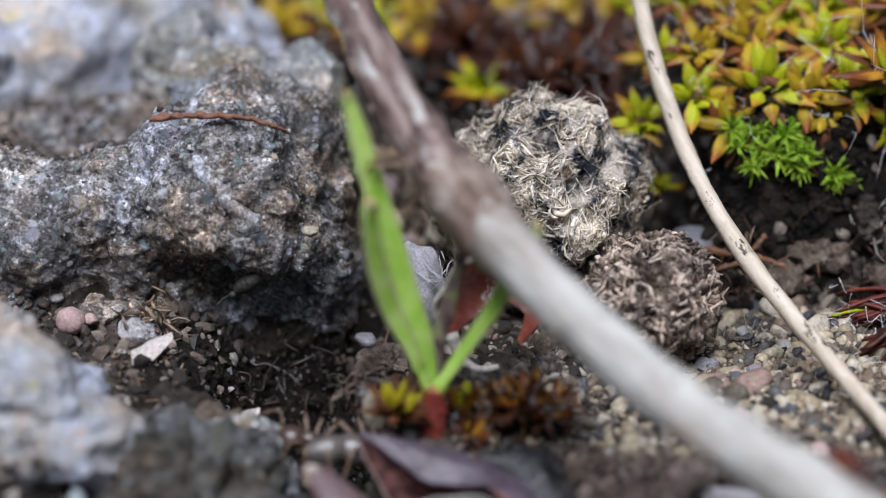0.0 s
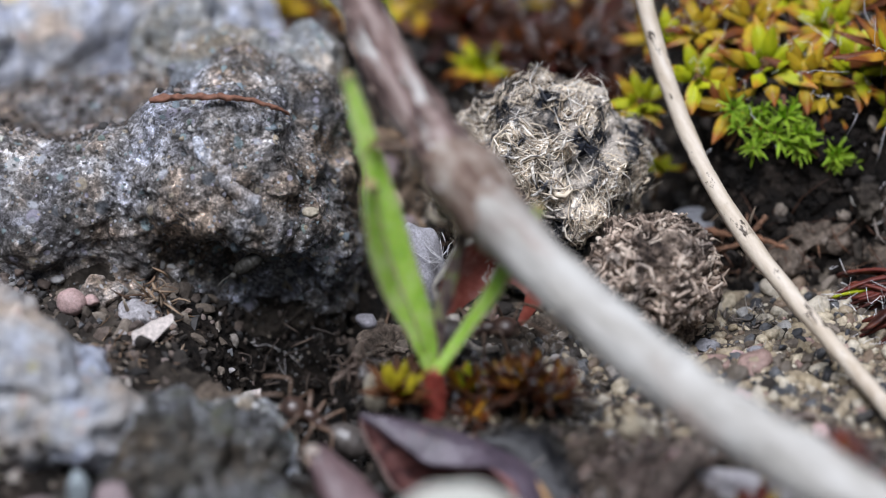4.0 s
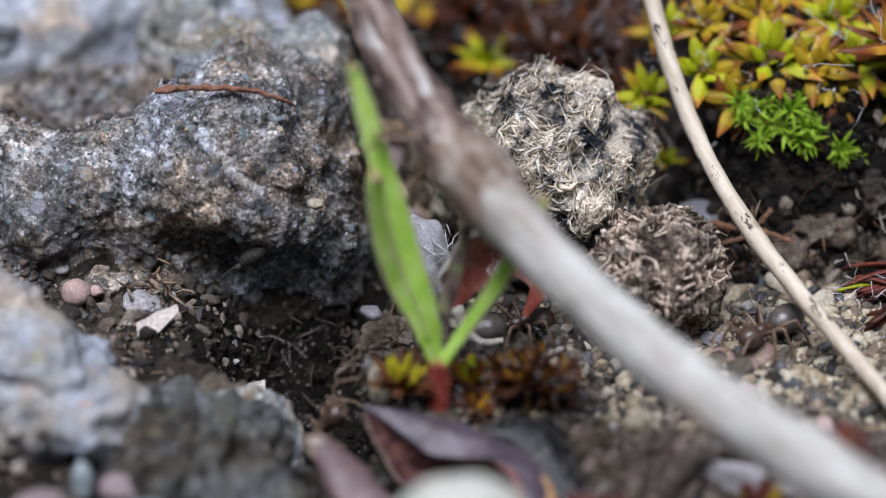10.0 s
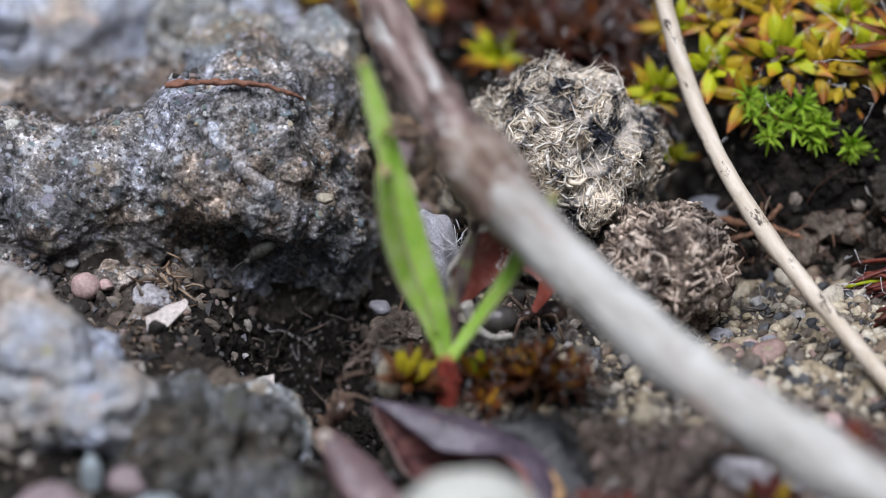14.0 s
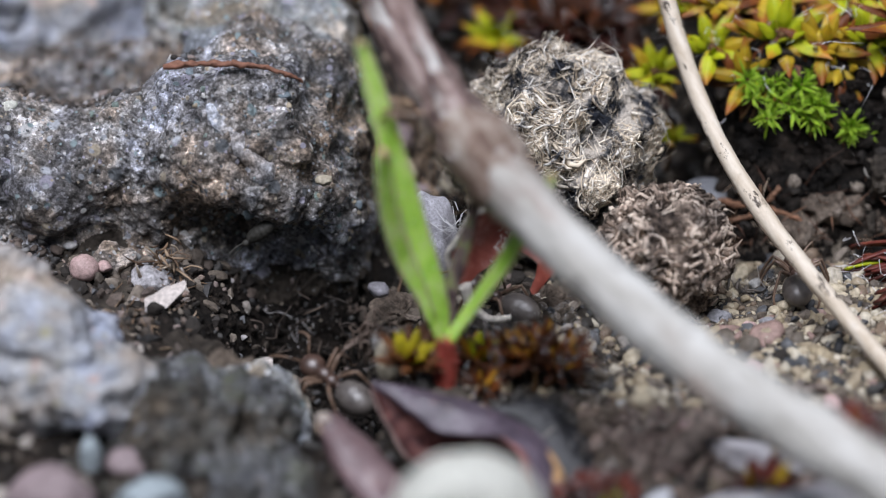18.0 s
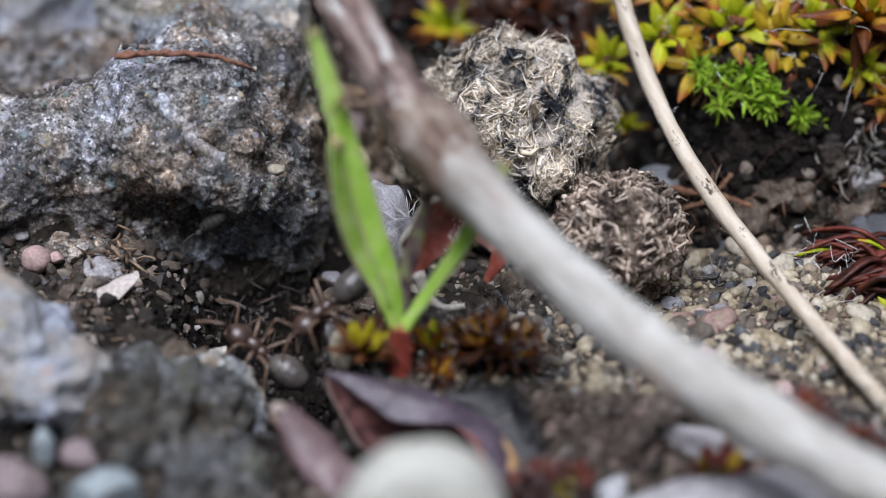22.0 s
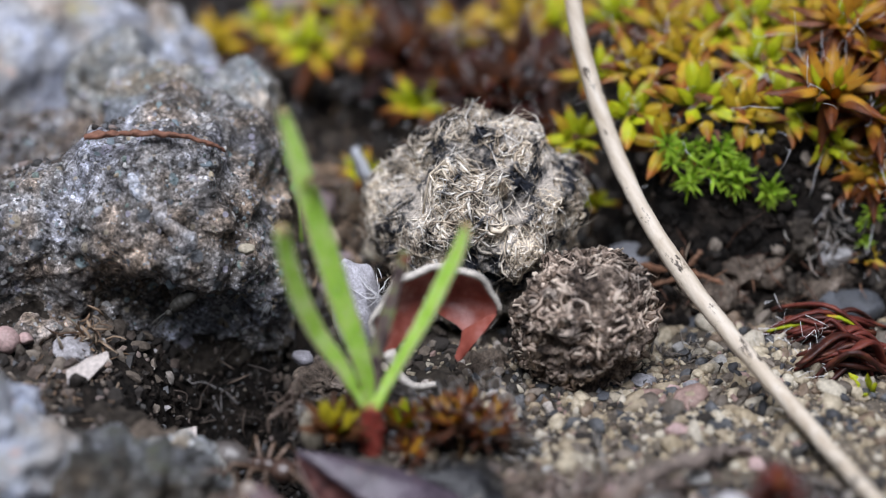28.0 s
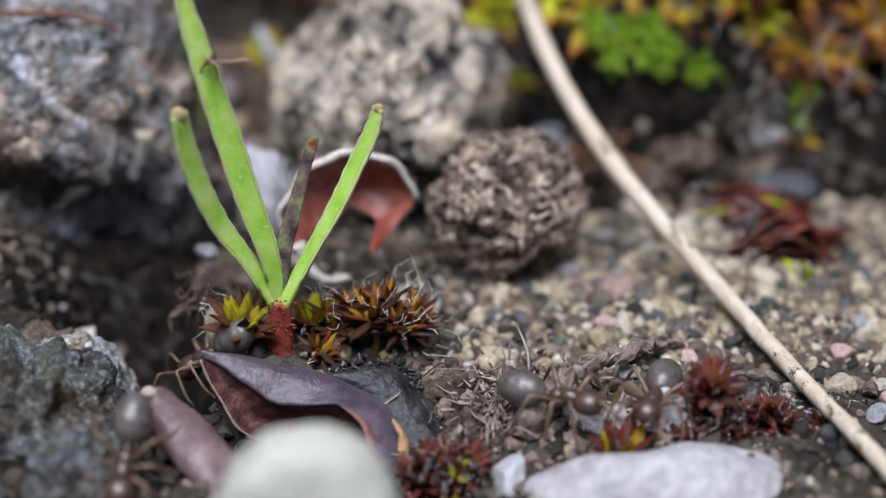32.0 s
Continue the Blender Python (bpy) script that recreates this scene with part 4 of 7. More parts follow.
def seed_shell():
    ob = thing("seed_shell", "curled broken seed shell, red-brown inside with cream rim", "seed shell", (2.6, 6, 0.65))
    g, rim = Geo(), Geo()
    nu, nv = 40, 14
    c = np.array((0.15, 0.3, 2.9))
    u = np.linspace(math.radians(218), math.radians(-34), nu)
    R = np.interp(np.linspace(0, 1, nu), [0, 0.5, 0.84, 0.93, 1], [2.3, 2.35, 2.35, 1.95, 1.5])
    dep = np.interp(np.linspace(0, 1, nu), [0, 0.25, 0.5, 0.8, 1], [0.8, 1.2, 1.3, 1.0, 0.5])

    def sheet(off):
        s = np.linspace(0, 1, nv)[None, :]
        rr = (R[:, None] + off) * np.cos(s * 1.52) + 0.05 * np.sin(9 * u[:, None])
        y = dep[:, None] * np.sin(s * 1.52) * 1.1 - 1.3 + 0.5 * np.cos(u[:, None])
        x = rr * np.cos(u[:, None]) * 1.05
        z = rr * np.sin(u[:, None]) * 0.98
        q = np.stack([x + 0 * y, y + 0 * x, z + 0 * y], -1) + c
        return q + 0.07 * np.stack([fbm(q.reshape(-1, 3), 1.0, 3, k).reshape(nu, nv) for k in (1, 2, 3)], -1)

    inner, outer = sheet(0.0), sheet(0.22)
    part("inner_skin", g.grid(inner), SHELL_IN, ob, "glossy red-brown inner skin")
    part("outer_skin", Geo().grid(outer, flip=True), SHELL_OUT, ob, "cream husk")
    edge = (inner[:, 0] + outer[:, 0]) / 2
    rim.tube(edge[: int(nu * 0.86)], 0.14 + 0.05 * vnoise(edge[: int(nu * 0.86)] / 0.5, 3), 8)
    rim.v[0] += 0.05 * np.stack([fbm(rim.v[0], 0.4, 3, k) for k in (4, 5, 6)], -1)
    part("rim", rim, SHELL_OUT, ob, "cream papery rim")
    e = inner[-1, 0]
    corner, low = inner[int(nu * 0.84), 0], inner[-1, 5]
    end = e + np.array((-0.45, -0.15, -0.95))
    rows = [[corner, (corner + low) / 2 + (0, -0.1, 0.1), low], [corner * 0.45 + end * 0.55 + (0.2, -0.1, 0.1), e, low * 0.5 + end * 0.5], [end + (0.16, 0, 0.1), end + (0, -0.05, -0.05), end + (-0.12, 0, 0.1)]]
    part("curled_tip", sheet_leaf([np.array(r) for r in rows], 16, 12, 0.16, 9, 0.06), SHELL_IN, ob, "pinkish red curled tip")
    hook = Geo().tube(spline([inner[0, 0] + (0, 0, 0.3), inner[0, 0] + (0.3, -0.1, -0.6), inner[0, 0] + (1.0, -0.2, -1.2), inner[0, 0] + (1.9, -0.2, -1.1)], 12), np.linspace(0.28, 0.12, 12), 8)
    part("lower_rim", hook, SHELL_OUT, ob)
    return ob


sh = Mat("red_brown_skin", 0.4, 0.5)
sh.color(sh.ramp(sh.noise(1.2, 5), [(0.3, (0.22, 0.042, 0.028)), (0.5, (0.38, 0.105, 0.075)), (0.72, (0.54, 0.25, 0.22))])).bump(sh.noise(0.5, 4), 0.05)
SHELL_IN = sh.mat
SHELL_OUT = plain_stone("cream_husk", (0.68, 0.63, 0.56), 0.7, 0.3, 0.05)
seed_shell()


# ---- seedling ----
GREEN = leaf_mat("seedling_green", [(0.32, (0.26, 0.49, 0.05)), (0.5, (0.38, 0.60, 0.10)), (0.68, (0.50, 0.67, 0.22))], 1.3, 0.4, 0.3, (0.5, 1.0, 0.2), 0.12, (0.50, 0.64, 0.28))
MARGIN = leaf_mat("leaf_margin", [(0.4, (0.48, 0.58, 0.25)), (0.75, (0.50, 0.40, 0.26))], 1.0, 0.5, 0.2, (1, 0.5, 0.3), 0.1)
TIPMAT = leaf_mat("leaf_tip_red", [(0.35, (0.40, 0.42, 0.17)), (0.6, (0.42, 0.24, 0.16))], 0.5, 0.45, 0.2, (1, 0.6, 0.3), 0.1)
WITHER = leaf_mat("withered_leaf", [(0.34, (0.05, 0.032, 0.034)), (0.5, (0.15, 0.11, 0.10)), (0.60, (0.22, 0.26, 0.10)), (0.72, (0.20, 0.04, 0.045))], 0.8, 0.6, 0.1, (1, 0.6, 0.4), 0.1)
STEM = leaf_mat("red_stem", [(0.3, (0.26, 0.045, 0.035)), (0.6, (0.40, 0.09, 0.065)), (0.8, (0.45, 0.20, 0.12))], 0.8, 0.42, 0.25, (1.0, 0.3, 0.2), 0.1)


def blade(pts, widths, thick, face, groove=0.6, n=34, k=14):
    """A fleshy leaf along pts: a closed body with a channel on the side that face points to."""
    line = spline(pts, n)
    w = np.interp(np.linspace(0, 1, n), np.linspace(0, 1, len(widths)), widths)
    t = np.gradient(line, axis=0)
    t /= np.linalg.norm(t, axis=1)[:, None]
    nrm = np.array(face, float)[None] - (t @ np.array(face, float))[:, None] * t
    nrm /= np.linalg.norm(nrm, axis=1)[:, None]
    side = np.cross(t, nrm)
    a = np.arange(k) * 2 * np.pi / k
    ca, sa = np.cos(a)[None], np.sin(a)[None]
    hh = sa * thick * np.minimum(1, w / w.max() * 1.3)[:, None] - groove * thick * (1 - ca ** 2) * (sa > 0)
    teeth = 1 + 0.03 * np.sin(np.arange(n)[:, None] * 2.1) * (np.abs(ca) > 0.9)
    grid = line[:, None] + side[:, None] * (ca * w[:, None] * 0.5 * teeth)[..., None] + nrm[:, None] * hh[..., None]
    g = Geo().grid(grid, True)
    g.add(grid[0], [tuple(range(k))])
    g.add(grid[-1], [tuple(range(k))[::-1]])
    return g, line, side, nrm, w


LEAVES = []


def seedling():
    ob = thing("seedling", "green fleshy seedling with red stem and four narrow leaves", "seedling", (0.1, 0, 0))
    o = np.array((0.1, 0, 0))
    leaves = [([(0.1, 0.05, 2.42), (-0.3, 0.05, 4.5), (-0.9, 0.2, 6.4), (-1.46, 0.4, 8.35), (-2.1, 0.62, 10.6), (-2.66, 0.85, 12.6), (-3.05, 1.0, 14.05)], [0.66, 0.74, 0.92, 0.98, 0.98, 0.86, 0.68, 0.34], 0.26, (0.55, -0.8, 0.2), "leaf", GREEN),
              ([(-0.02, -0.05, 2.4), (-1.05, -0.2, 4.3), (-1.85, -0.4, 5.65), (-2.5, -0.7, 7.3), (-2.93, -0.9, 8.95), (-3.12, -1.0, 10.2)], [0.6, 0.6, 0.74, 0.8, 0.74, 0.56], 0.26, (0.65, -0.7, 0.25), "leaf", GREEN),
              ([(0.1, 0.05, 2.4), (0.24, 0.35, 4.2), (0.66, 0.6, 5.75), (1.08, 0.9, 7.2), (1.43, 1.1, 8.4)], [0.45, 0.62, 0.6, 0.5, 0.42, 0.4], 0.14, (-0.2, -1, 0.1), "withered_leaf", WITHER),
              ([(0.2, -0.05, 2.4), (1.39, 0.1, 4.65), (2.2, 0.3, 6.1), (2.89, 0.6, 7.5), (3.45, 0.8, 8.65), (3.7, 0.9, 9.5)], [0.58, 0.5, 0.62, 0.68, 0.66, 0.58, 0.36], 0.26, (-0.75, -0.6, 0.2), "leaf", GREEN)]
    for pts, w, th, face, name, mat in leaves:
        g, line, side, nrm, ww = blade(np.array(pts) - o, w, th, face)
        lf = part(name, g, mat, ob, "dark shrivelled leaf" if mat is WITHER else "")
        LEAVES.append(lf)
        if mat is GREEN:
            for s in (-1, 1):
                e = Geo().tube(line[3:] + side[3:] * (s * ww[3:, None] * 0.49) + nrm[3:] * 0.04, np.linspace(0.04, 0.07, len(line) - 3) * (1 + 0.5 * (np.arange(len(line) - 3) % 3 == 0)), 6)
                for i in range(3, len(line), 2):  # fine teeth
                    q = line[i] + side[i] * (s * ww[i] * 0.5) + nrm[i] * 0.04
                    e.tube([q, q + side[i] * s * 0.05 + (0, 0, 0.04)], [0.05, 0.02], 5)
                part("leaf_edge", e, MARGIN, lf, "reddish toothed leaf margin")
            v, f = ico(2)
            tip = Geo().add(v * np.array((0.5, 0.3, 0.55)) * ww[-1] + line[-1], f)
            part("leaf_tip", tip, TIPMAT, lf, "reddish brown leaf tip")
    st = Geo().tube(spline(np.array([(0.1, 0, -0.6), (0.1, 0, 0.6), (0.08, 0, 1.8), (0.08, 0, 2.2), (0.08, 0, 2.5)]) - o, 24), np.interp(np.linspace(0, 1, 24), [0, 0.5, 0.75, 0.9, 1], [0.50, 0.43, 0.44, 0.44, 0.2]), 14)
    st.v[0] += 0.05 * np.stack([fbm(st.v[0], 0.5, 3, s) for s in (1, 2, 3)], -1)
    part("stem", st, STEM, ob, "short red stem with fine bumps")
    v, f = ico(3)
    part("leaf_node", Geo().add(v * np.array((0.3, 0.26, 0.3)) + np.array((0.0, 0.06, 2.4)), f), leaf_mat("node_green", [(0.35, (0.36, 0.20, 0.09)), (0.65, (0.32, 0.40, 0.11))], 0.8, 0.45, 0.25, (1, 0.7, 0.3), 0.1), ob, "pale green and reddish leaf node")
    rng = np.random.default_rng(2)
    hairs = Geo()
    for k in range(46):
        a, z = rng.uniform(math.pi, 2 * math.pi), rng.uniform(0.2, 2.8)
        d = np.array((math.cos(a), math.sin(a), 0))
        hairs.tube([d * 0.44 + (0, 0, z), d * (0.5 + rng.uniform(0.02, 0.12)) + (0, 0, z + 0.05)], [0.05, 0.02], 5)
    part("stem_gland", hairs, STEM, ob, kind="stuff")
    bit = Geo()
    p0 = np.array((-2.05, 0.35, 11.6)) - o
    for k in range(12):
        d = 0.7 * rng.normal(size=3) + np.array((0.3, 0, -0.1))
        bit.tube(spline([p0, p0 + d * 0.25, p0 + d * 0.45 + rng.normal(0, 0.12, 3)], 6), [0.05, 0.06, 0.05, 0.04, 0.03, 0.01], 5)
    bit.tube(spline([p0, p0 + (0.6, 0, -0.05), p0 + (1.2, 0, 0.0), p0 + (1.5, 0, -0.15)], 10), [0.04, 0.05, 0.05, 0.07, 0.06, 0.07, 0.09, 0.08, 0.06, 0.02], 6)
    part("dry_scrap", bit, fibre_mat("brown_scrap", [(0, (0.10, 0.06, 0.04)), (0.6, (0.22, 0.12, 0.065)), (1, (0.40, 0.30, 0.24))]), ob, "dry brown scrap stuck to the leaf edge", kind="stuff")
    return ob


seedling()


# ---- dead leaves ----
PURPLE = Mat("purple_dead_leaf", 0.42, 0.5)
PURPLE.color(PURPLE.mix(PURPLE.ramp(PURPLE.noise(0.5, 4), [(0.6, (0, 0, 0)), (0.72, (0.5, 0.5, 0.5))]), PURPLE.ramp(PURPLE.noise(1.7, 4), [(0.3, (0.040, 0.030, 0.040)), (0.55, (0.098, 0.075, 0.098)), (0.75, (0.165, 0.135, 0.160))]), (0.17, 0.075, 0.075)))
PURPLE.bump(PURPLE.noise(0.7, 5), 0.12)
PURPLE.bump(PURPLE.noise(0.09, 3), 0.02)
PURPLE.rough(PURPLE.noise(0.8, 3), 0.25, 0.5)
LEAF_IN = Mat("red_brown_leaf_inside", 0.55, 0.4)
LEAF_IN.color(LEAF_IN.ramp(LEAF_IN.noise(0.5, 5, 0.65), [(0.32, (0.022, 0.009, 0.009)), (0.52, (0.085, 0.030, 0.028)), (0.7, (0.19, 0.085, 0.072))])).bump(LEAF_IN.noise(0.15, 4), 0.06)
DARKLEAF = Mat("black_dead_leaf", 0.45, 0.5)
DARKLEAF.color(DARKLEAF.ramp(DARKLEAF.noise(0.9, 5), [(0.35, (0.010, 0.010, 0.011)), (0.6, (0.032, 0.032, 0.035)), (0.75, (0.075, 0.072, 0.072))])).bump(DARKLEAF.noise(0.35, 5), 0.12)


def dead_leaves():
    c = np.array((0.0, -3.4, -1.4))
    ob = thing("dead_leaf", "curled dead leaf, lilac-brown and leathery with red-brown inside", "dead leaf", c)
    back = np.array([(-2.76, -2.0, 1.56), (-1.57, -1.9, 1.46), (-0.41, -2.0, 1.28), (0.95, -2.2, 0.99), (2.31, -2.7, 0.6), (3.65, -3.6, 0.08), (4.16, -4.6, -0.62), (4.31, -5.6, -1.7)])
    crest = np.array([(-2.71, -2.15, 1.55), (-1.89, -2.5, 1.34), (-1.08, -2.9, 0.86), (-0.19, -3.3, 0.43), (0.72, -3.5, 0.3), (2.05, -3.9, 0.47), (2.84, -4.8, 0.23), (3.25, -5.8, -0.83)])
    inner = np.array([(-2.67, -2.1, 1.42), (-2.09, -2.35, 0.81), (-1.39, -2.6, 0.05), (-0.6, -2.75, -0.68), (0.47, -2.65, -0.91), (1.86, -3.0, -0.78), (2.58, -4.0, -0.76), (3.07, -5.4, -1.34)])
    foot = np.array([(-2.68, -2.3, 1.49), (-2.41, -2.6, 0.83), (-1.98, -2.9, 0.15), (-1.44, -3.3, -0.72), (-0.48, -3.4, -1.4), (1.01, -3.5, -1.33), (2.25, -4.4, -1.0), (2.96, -5.6, -1.46)])
    ridge = back * 0.55 + crest * 0.45 + np.array((0, -0.05, 0.16))
    lip = crest + np.array((0, 0.16, -0.1))
    part("blade", sheet_leaf([r - c for r in (back, ridge, crest, lip)], 34, 64, 0.12, 5, 0.07), PURPLE.mat, ob)
    part("blade_inside", sheet_leaf([r - c for r in (lip + (0, 0.08, -0.02), inner, foot)], 34, 64, 0.1, 25, 0.1), LEAF_IN.mat, ob, "red-brown inner side of the leaf")
    margin = spline(foot[:5] - c + (-0.03, -0.05, 0.02), 40)
    part("leaf_edge", Geo().tube(margin, 0.06 * (1 + 0.5 * vnoise(margin / 0.3, 4)), 6), plain_stone("leaf_rim", (0.27, 0.19, 0.17), 0.5, 0.3), ob, "paler leaf margin")
    part("red_edge", Geo().tube(spline(crest[5:] - c + (0.05, -0.06, 0.0), 24), np.interp(np.linspace(0, 1, 24), [0, 0.4, 1], [0.05, 0.2, 0.22]), 8, squash=0.4), plain_stone("reddened_leaf", (0.24, 0.10, 0.09), 0.45, 0.35), ob, "reddened leaf margin")
    c = np.array((-2.9, -5.6, 0))
    ob = thing("dead_leaf", "finger-like rolled dead leaf, dull mauve with pale tip", "dead leaf", c)
    line = spline(np.array([(-4.32, -4.15, 1.45), (-3.74, -4.7, 0.91), (-2.93, -5.6, 0.21), (-1.98, -6.6, -0.47), (-1.05, -7.7, -1.06)]) - c, 40)
    g = Geo().tube(line, np.interp(np.linspace(0, 1, 40), [0, 0.03, 0.1, 0.45, 1], [0.12, 0.34, 0.48, 0.9, 1.15]), 20, squash=0.55, up=(0.4, -0.6, 0.7))
    g.v[0] += 0.1 * np.stack([fbm(g.v[0], 1.3, 4, s) for s in (1, 2, 3)], -1)
    fing = Mat("dull_mauve_leaf", 0.45, 0.5)
    fing.color(fing.mix(fing.ramp(fing.noise(0.45, 3), [(0.6, (0, 0, 0)), (0.7, (0.6, 0.6, 0.6))]), fing.ramp(fing.noise(1.6, 4), [(0.3, (0.085, 0.050, 0.052)), (0.55, (0.165, 0.110, 0.115)), (0.72, (0.25, 0.185, 0.18))]), (0.20, 0.085, 0.07))).bump(fing.noise(0.5, 4), 0.08)
    part("blade", g, fing.mat, ob)
    rim = Geo().tube(line[:24] + np.array((-0.36, -0.28, -0.16)), np.linspace(0.07, 0.12, 24), 7)
    part("leaf_edge", rim, plain_stone("tan_rim", (0.45, 0.34, 0.26), 0.6, 0.3), ob, "pale tan rolled edge")
    v, f = stone_shape(61, 3, 4, 0.15)
    part("leaf_tip", Geo().add(v * 0.3 + line[1] + np.array((-0.12, -0.12, 0.02)), f), plain_stone("dry_tip", (0.52, 0.44, 0.38), 0.6, 0.3), ob, "pale dry tip")
    c = np.array((3.4, -3.2, -0.4))
    ob = thing("dead_leaf", "crumpled blackish dead leaf scrap with a ragged edge", "dead leaf", c)
    top = np.array([(1.79, -2.0, 0.65), (3.09, -1.7, 0.78), (4.14, -1.7, 0.69), (4.58, -1.9, 0.45), (4.94, -2.4, 0.04), (5.51, -3.0, -0.4), (5.67, -3.8, -0.77), (5.54, -4.6, -1.21)])
    low = np.array([(1.68, -2.3, 0.6), (2.38, -2.5, 0.34), (3.18, -2.9, 0.19), (3.64, -3.4, -0.1), (4.03, -3.9, -0.45), (4.38, -4.4, -0.88), (4.66, -4.8, -1.2), (4.93, -5.2, -1.5)])
    swell = np.array((0.04, -0.16, 0.16))
    part("blade", sheet_leaf([r - c for r in (top, top * 0.62 + low * 0.38 + swell, top * 0.3 + low * 0.7 + swell * 0.8, low)], 40, 60, 0.1, 15, 0.16), DARKLEAF.mat, ob)
    r = np.random.default_rng(91)
    edge = spline(top[:5] - c, 90)
    g = Geo()
    for p in edge:
        q = p + r.normal(0, 0.06, 3)
        d = r.normal(0, 0.16, 3) + np.array((0, -0.03, 0.07))
        g.tube(spline([q, q + d * 0.6 + r.normal(0, 0.03, 3), q + d], 4), np.array([0.07, 0.09, 0.06, 0.02]), 4, squash=0.4)
    part("ragged_edge", g, fibre_mat("dark_ragged_leaf", [(0, (0.02, 0.02, 0.022)), (0.7, (0.06, 0.058, 0.056)), (1, (0.22, 0.20, 0.18))]), ob, kind="stuff")
    part("torn_edge", Geo().tube(spline(np.array([(3.86, -4.7, 0.3), (4.05, -4.95, 0.05), (4.19, -5.1, -0.2), (4.21, -5.4, -0.6)]) - c, 14), np.interp(np.linspace(0, 1, 14), [0, 0.4, 1], [0.05, 0.2, 0.24]), 8, squash=0.5), plain_stone("orange_tear", (0.45, 0.27, 0.13), 0.6, 0.3), ob, "orange-tan torn edge")


dead_leaves()


# ---- single stones ----
def pebble(label, at, size, mat, seed, level=4, cuts=6, rough=0.12, axes=(1, 0.85, 0.7), name="pebble", spin=0):
    ob = thing(name, label, "stone", at)
    v, f = stone_shape(seed, level, cuts, rough, axes)
    if level >= 4:
        v = v + (0.02 * fbm(v * size, 0.35, 3, seed) / max(size, 0.3))[:, None] * v
    a = radians(spin)
    rot = np.array([[math.cos(a), -math.sin(a), 0], [math.sin(a), math.cos(a), 0], [0, 0, 1]])
    v = v * size @ rot.T
    v[:, 2] -= v[:, 2].min() * 0.75
    part("stone", Geo().add(v, f), mat, ob)
    return ob


WHITE = plain_stone("white_stone", (0.68, 0.68, 0.605), 0.65, 0.25, 0.15)
LILAC = plain_stone("lilac_white_stone", (0.60, 0.58, 0.60), 0.5, 0.35, 0.2)
QUARTZ = plain_stone("milky_quartz", (0.44, 0.43, 0.41), 0.35, 0.3, 0.03)
GREYS = plain_stone("grey_stone", (0.30, 0.30, 0.32), 0.6, 0.4, 0.06)
SLATE = plain_stone("dark_slate", (0.07, 0.075, 0.085), 0.5, 0.5, 0.05)
PINK = plain_stone("pink_stone", (0.46, 0.32, 0.30), 0.5, 0.25, 0.05)
REDST = plain_stone("red_stone", (0.36, 0.12, 0.09), 0.5, 0.35, 0.05)
TAN = plain_stone("tan_stone", (0.46, 0.38, 0.27), 0.6, 0.3, 0.06)
CREAM = plain_stone("cream_stone", (0.42, 0.37, 0.28), 0.45, 0.25, 0.04)
ROSE = plain_stone("rose_stone", (0.27, 0.21, 0.215), 0.55, 0.3, 0.06)
FROST = plain_stone("frosty_stone", (0.31, 0.36, 0.38), 0.5, 0.3, 0.06)

pebble("smooth whitish stone half sunk in soil", (0.85, -14.4, 0.35), 3.3, WHITE, 301, 5, 3, 0.07, (0.87, 0.85, 0.98))
pebble("lilac-white quartz stone with faint brown stain", (12.4, -8.6, -3.6), 3.7, LILAC, 302, 5, 5, 0.1, (1.45, 0.7, 0.75))
pebble("small angular white quartz chip", (7.6, -7.4, -1.65), 1.35, plain_stone("white_quartz", (0.60, 0.61, 0.64), 0.35, 0.2, 0.04), 303, 5, 14, 0.03, (0.8, 0.7, 1.0), spin=20)
pebble("rough whitish stone lying by the dead stem", (10.9, -4.4, -1.0), 1.25, LILAC, 304, 4, 10, 0.18, (1.1, 0.6, 0.75), spin=-30)
pebble("rough whitish stone lying by the dead stem", (13.75, -4.9, -1.45), 1.5, LILAC, 305, 4, 10, 0.2, (0.9, 0.7, 1.0))
pebble("pale grey wedge-shaped stone beside the dropping", (-0.25, 9.6, 0.5), 2.35, plain_stone("grey_lilac", (0.50, 0.49, 0.53), 0.6, 0.25, 0.06), 306, 4, 12, 0.07, (0.55, 0.5, 1.15), spin=15)
pebble("small lilac-grey pebble at the burrow edge", (-2.7, 5.6, 1.5), 0.5, plain_stone("grey_brown", (0.24, 0.23, 0.25), 0.6, 0.4, 0.05), 307, 4, 5, 0.1, (0.75, 1.1, 0.7), spin=40)
pebble("small round pink bead-like pebble", (-15.1, 7.2, 1.5), 0.62, PINK, 308, 3, 4, 0.08, (1, 1, 0.95))
pebble("white angular grain on the rock", (-18.6, 11.6, 7.2), 0.42, WHITE, 309, 3, 7, 0.1)
pebble("smooth blue-grey grain set in the rock", (-6.9, 11.9, 8.0), 0.42, FROST, 380, 3, 5, 0.1)
pebble("crumbly tan grain resting on the rock", (-5.02, 8.62, 5.1), 0.36, CREAM, 310, 3, 5, 0.25)
pebble("whitish chip under the moss", (-2.2, 1.0, 0.2), 1.0, CREAM, 311, 4, 8, 0.1, (0.5, 0.5, 1.0), spin=30)
pebble("pale grey stone at the foot of the moss bank", (21.0, 13.5, 2.2), 0.95, plain_stone("pale_grey", (0.45, 0.44, 0.44), 0.6, 0.3, 0.06), 312, 4, 6, 0.14)
pebble("dark slate chip in sand", (14.9, 11.4, -0.15), 1.02, SLATE, 313, 3, 12, 0.08, (1.1, 0.8, 0.4))
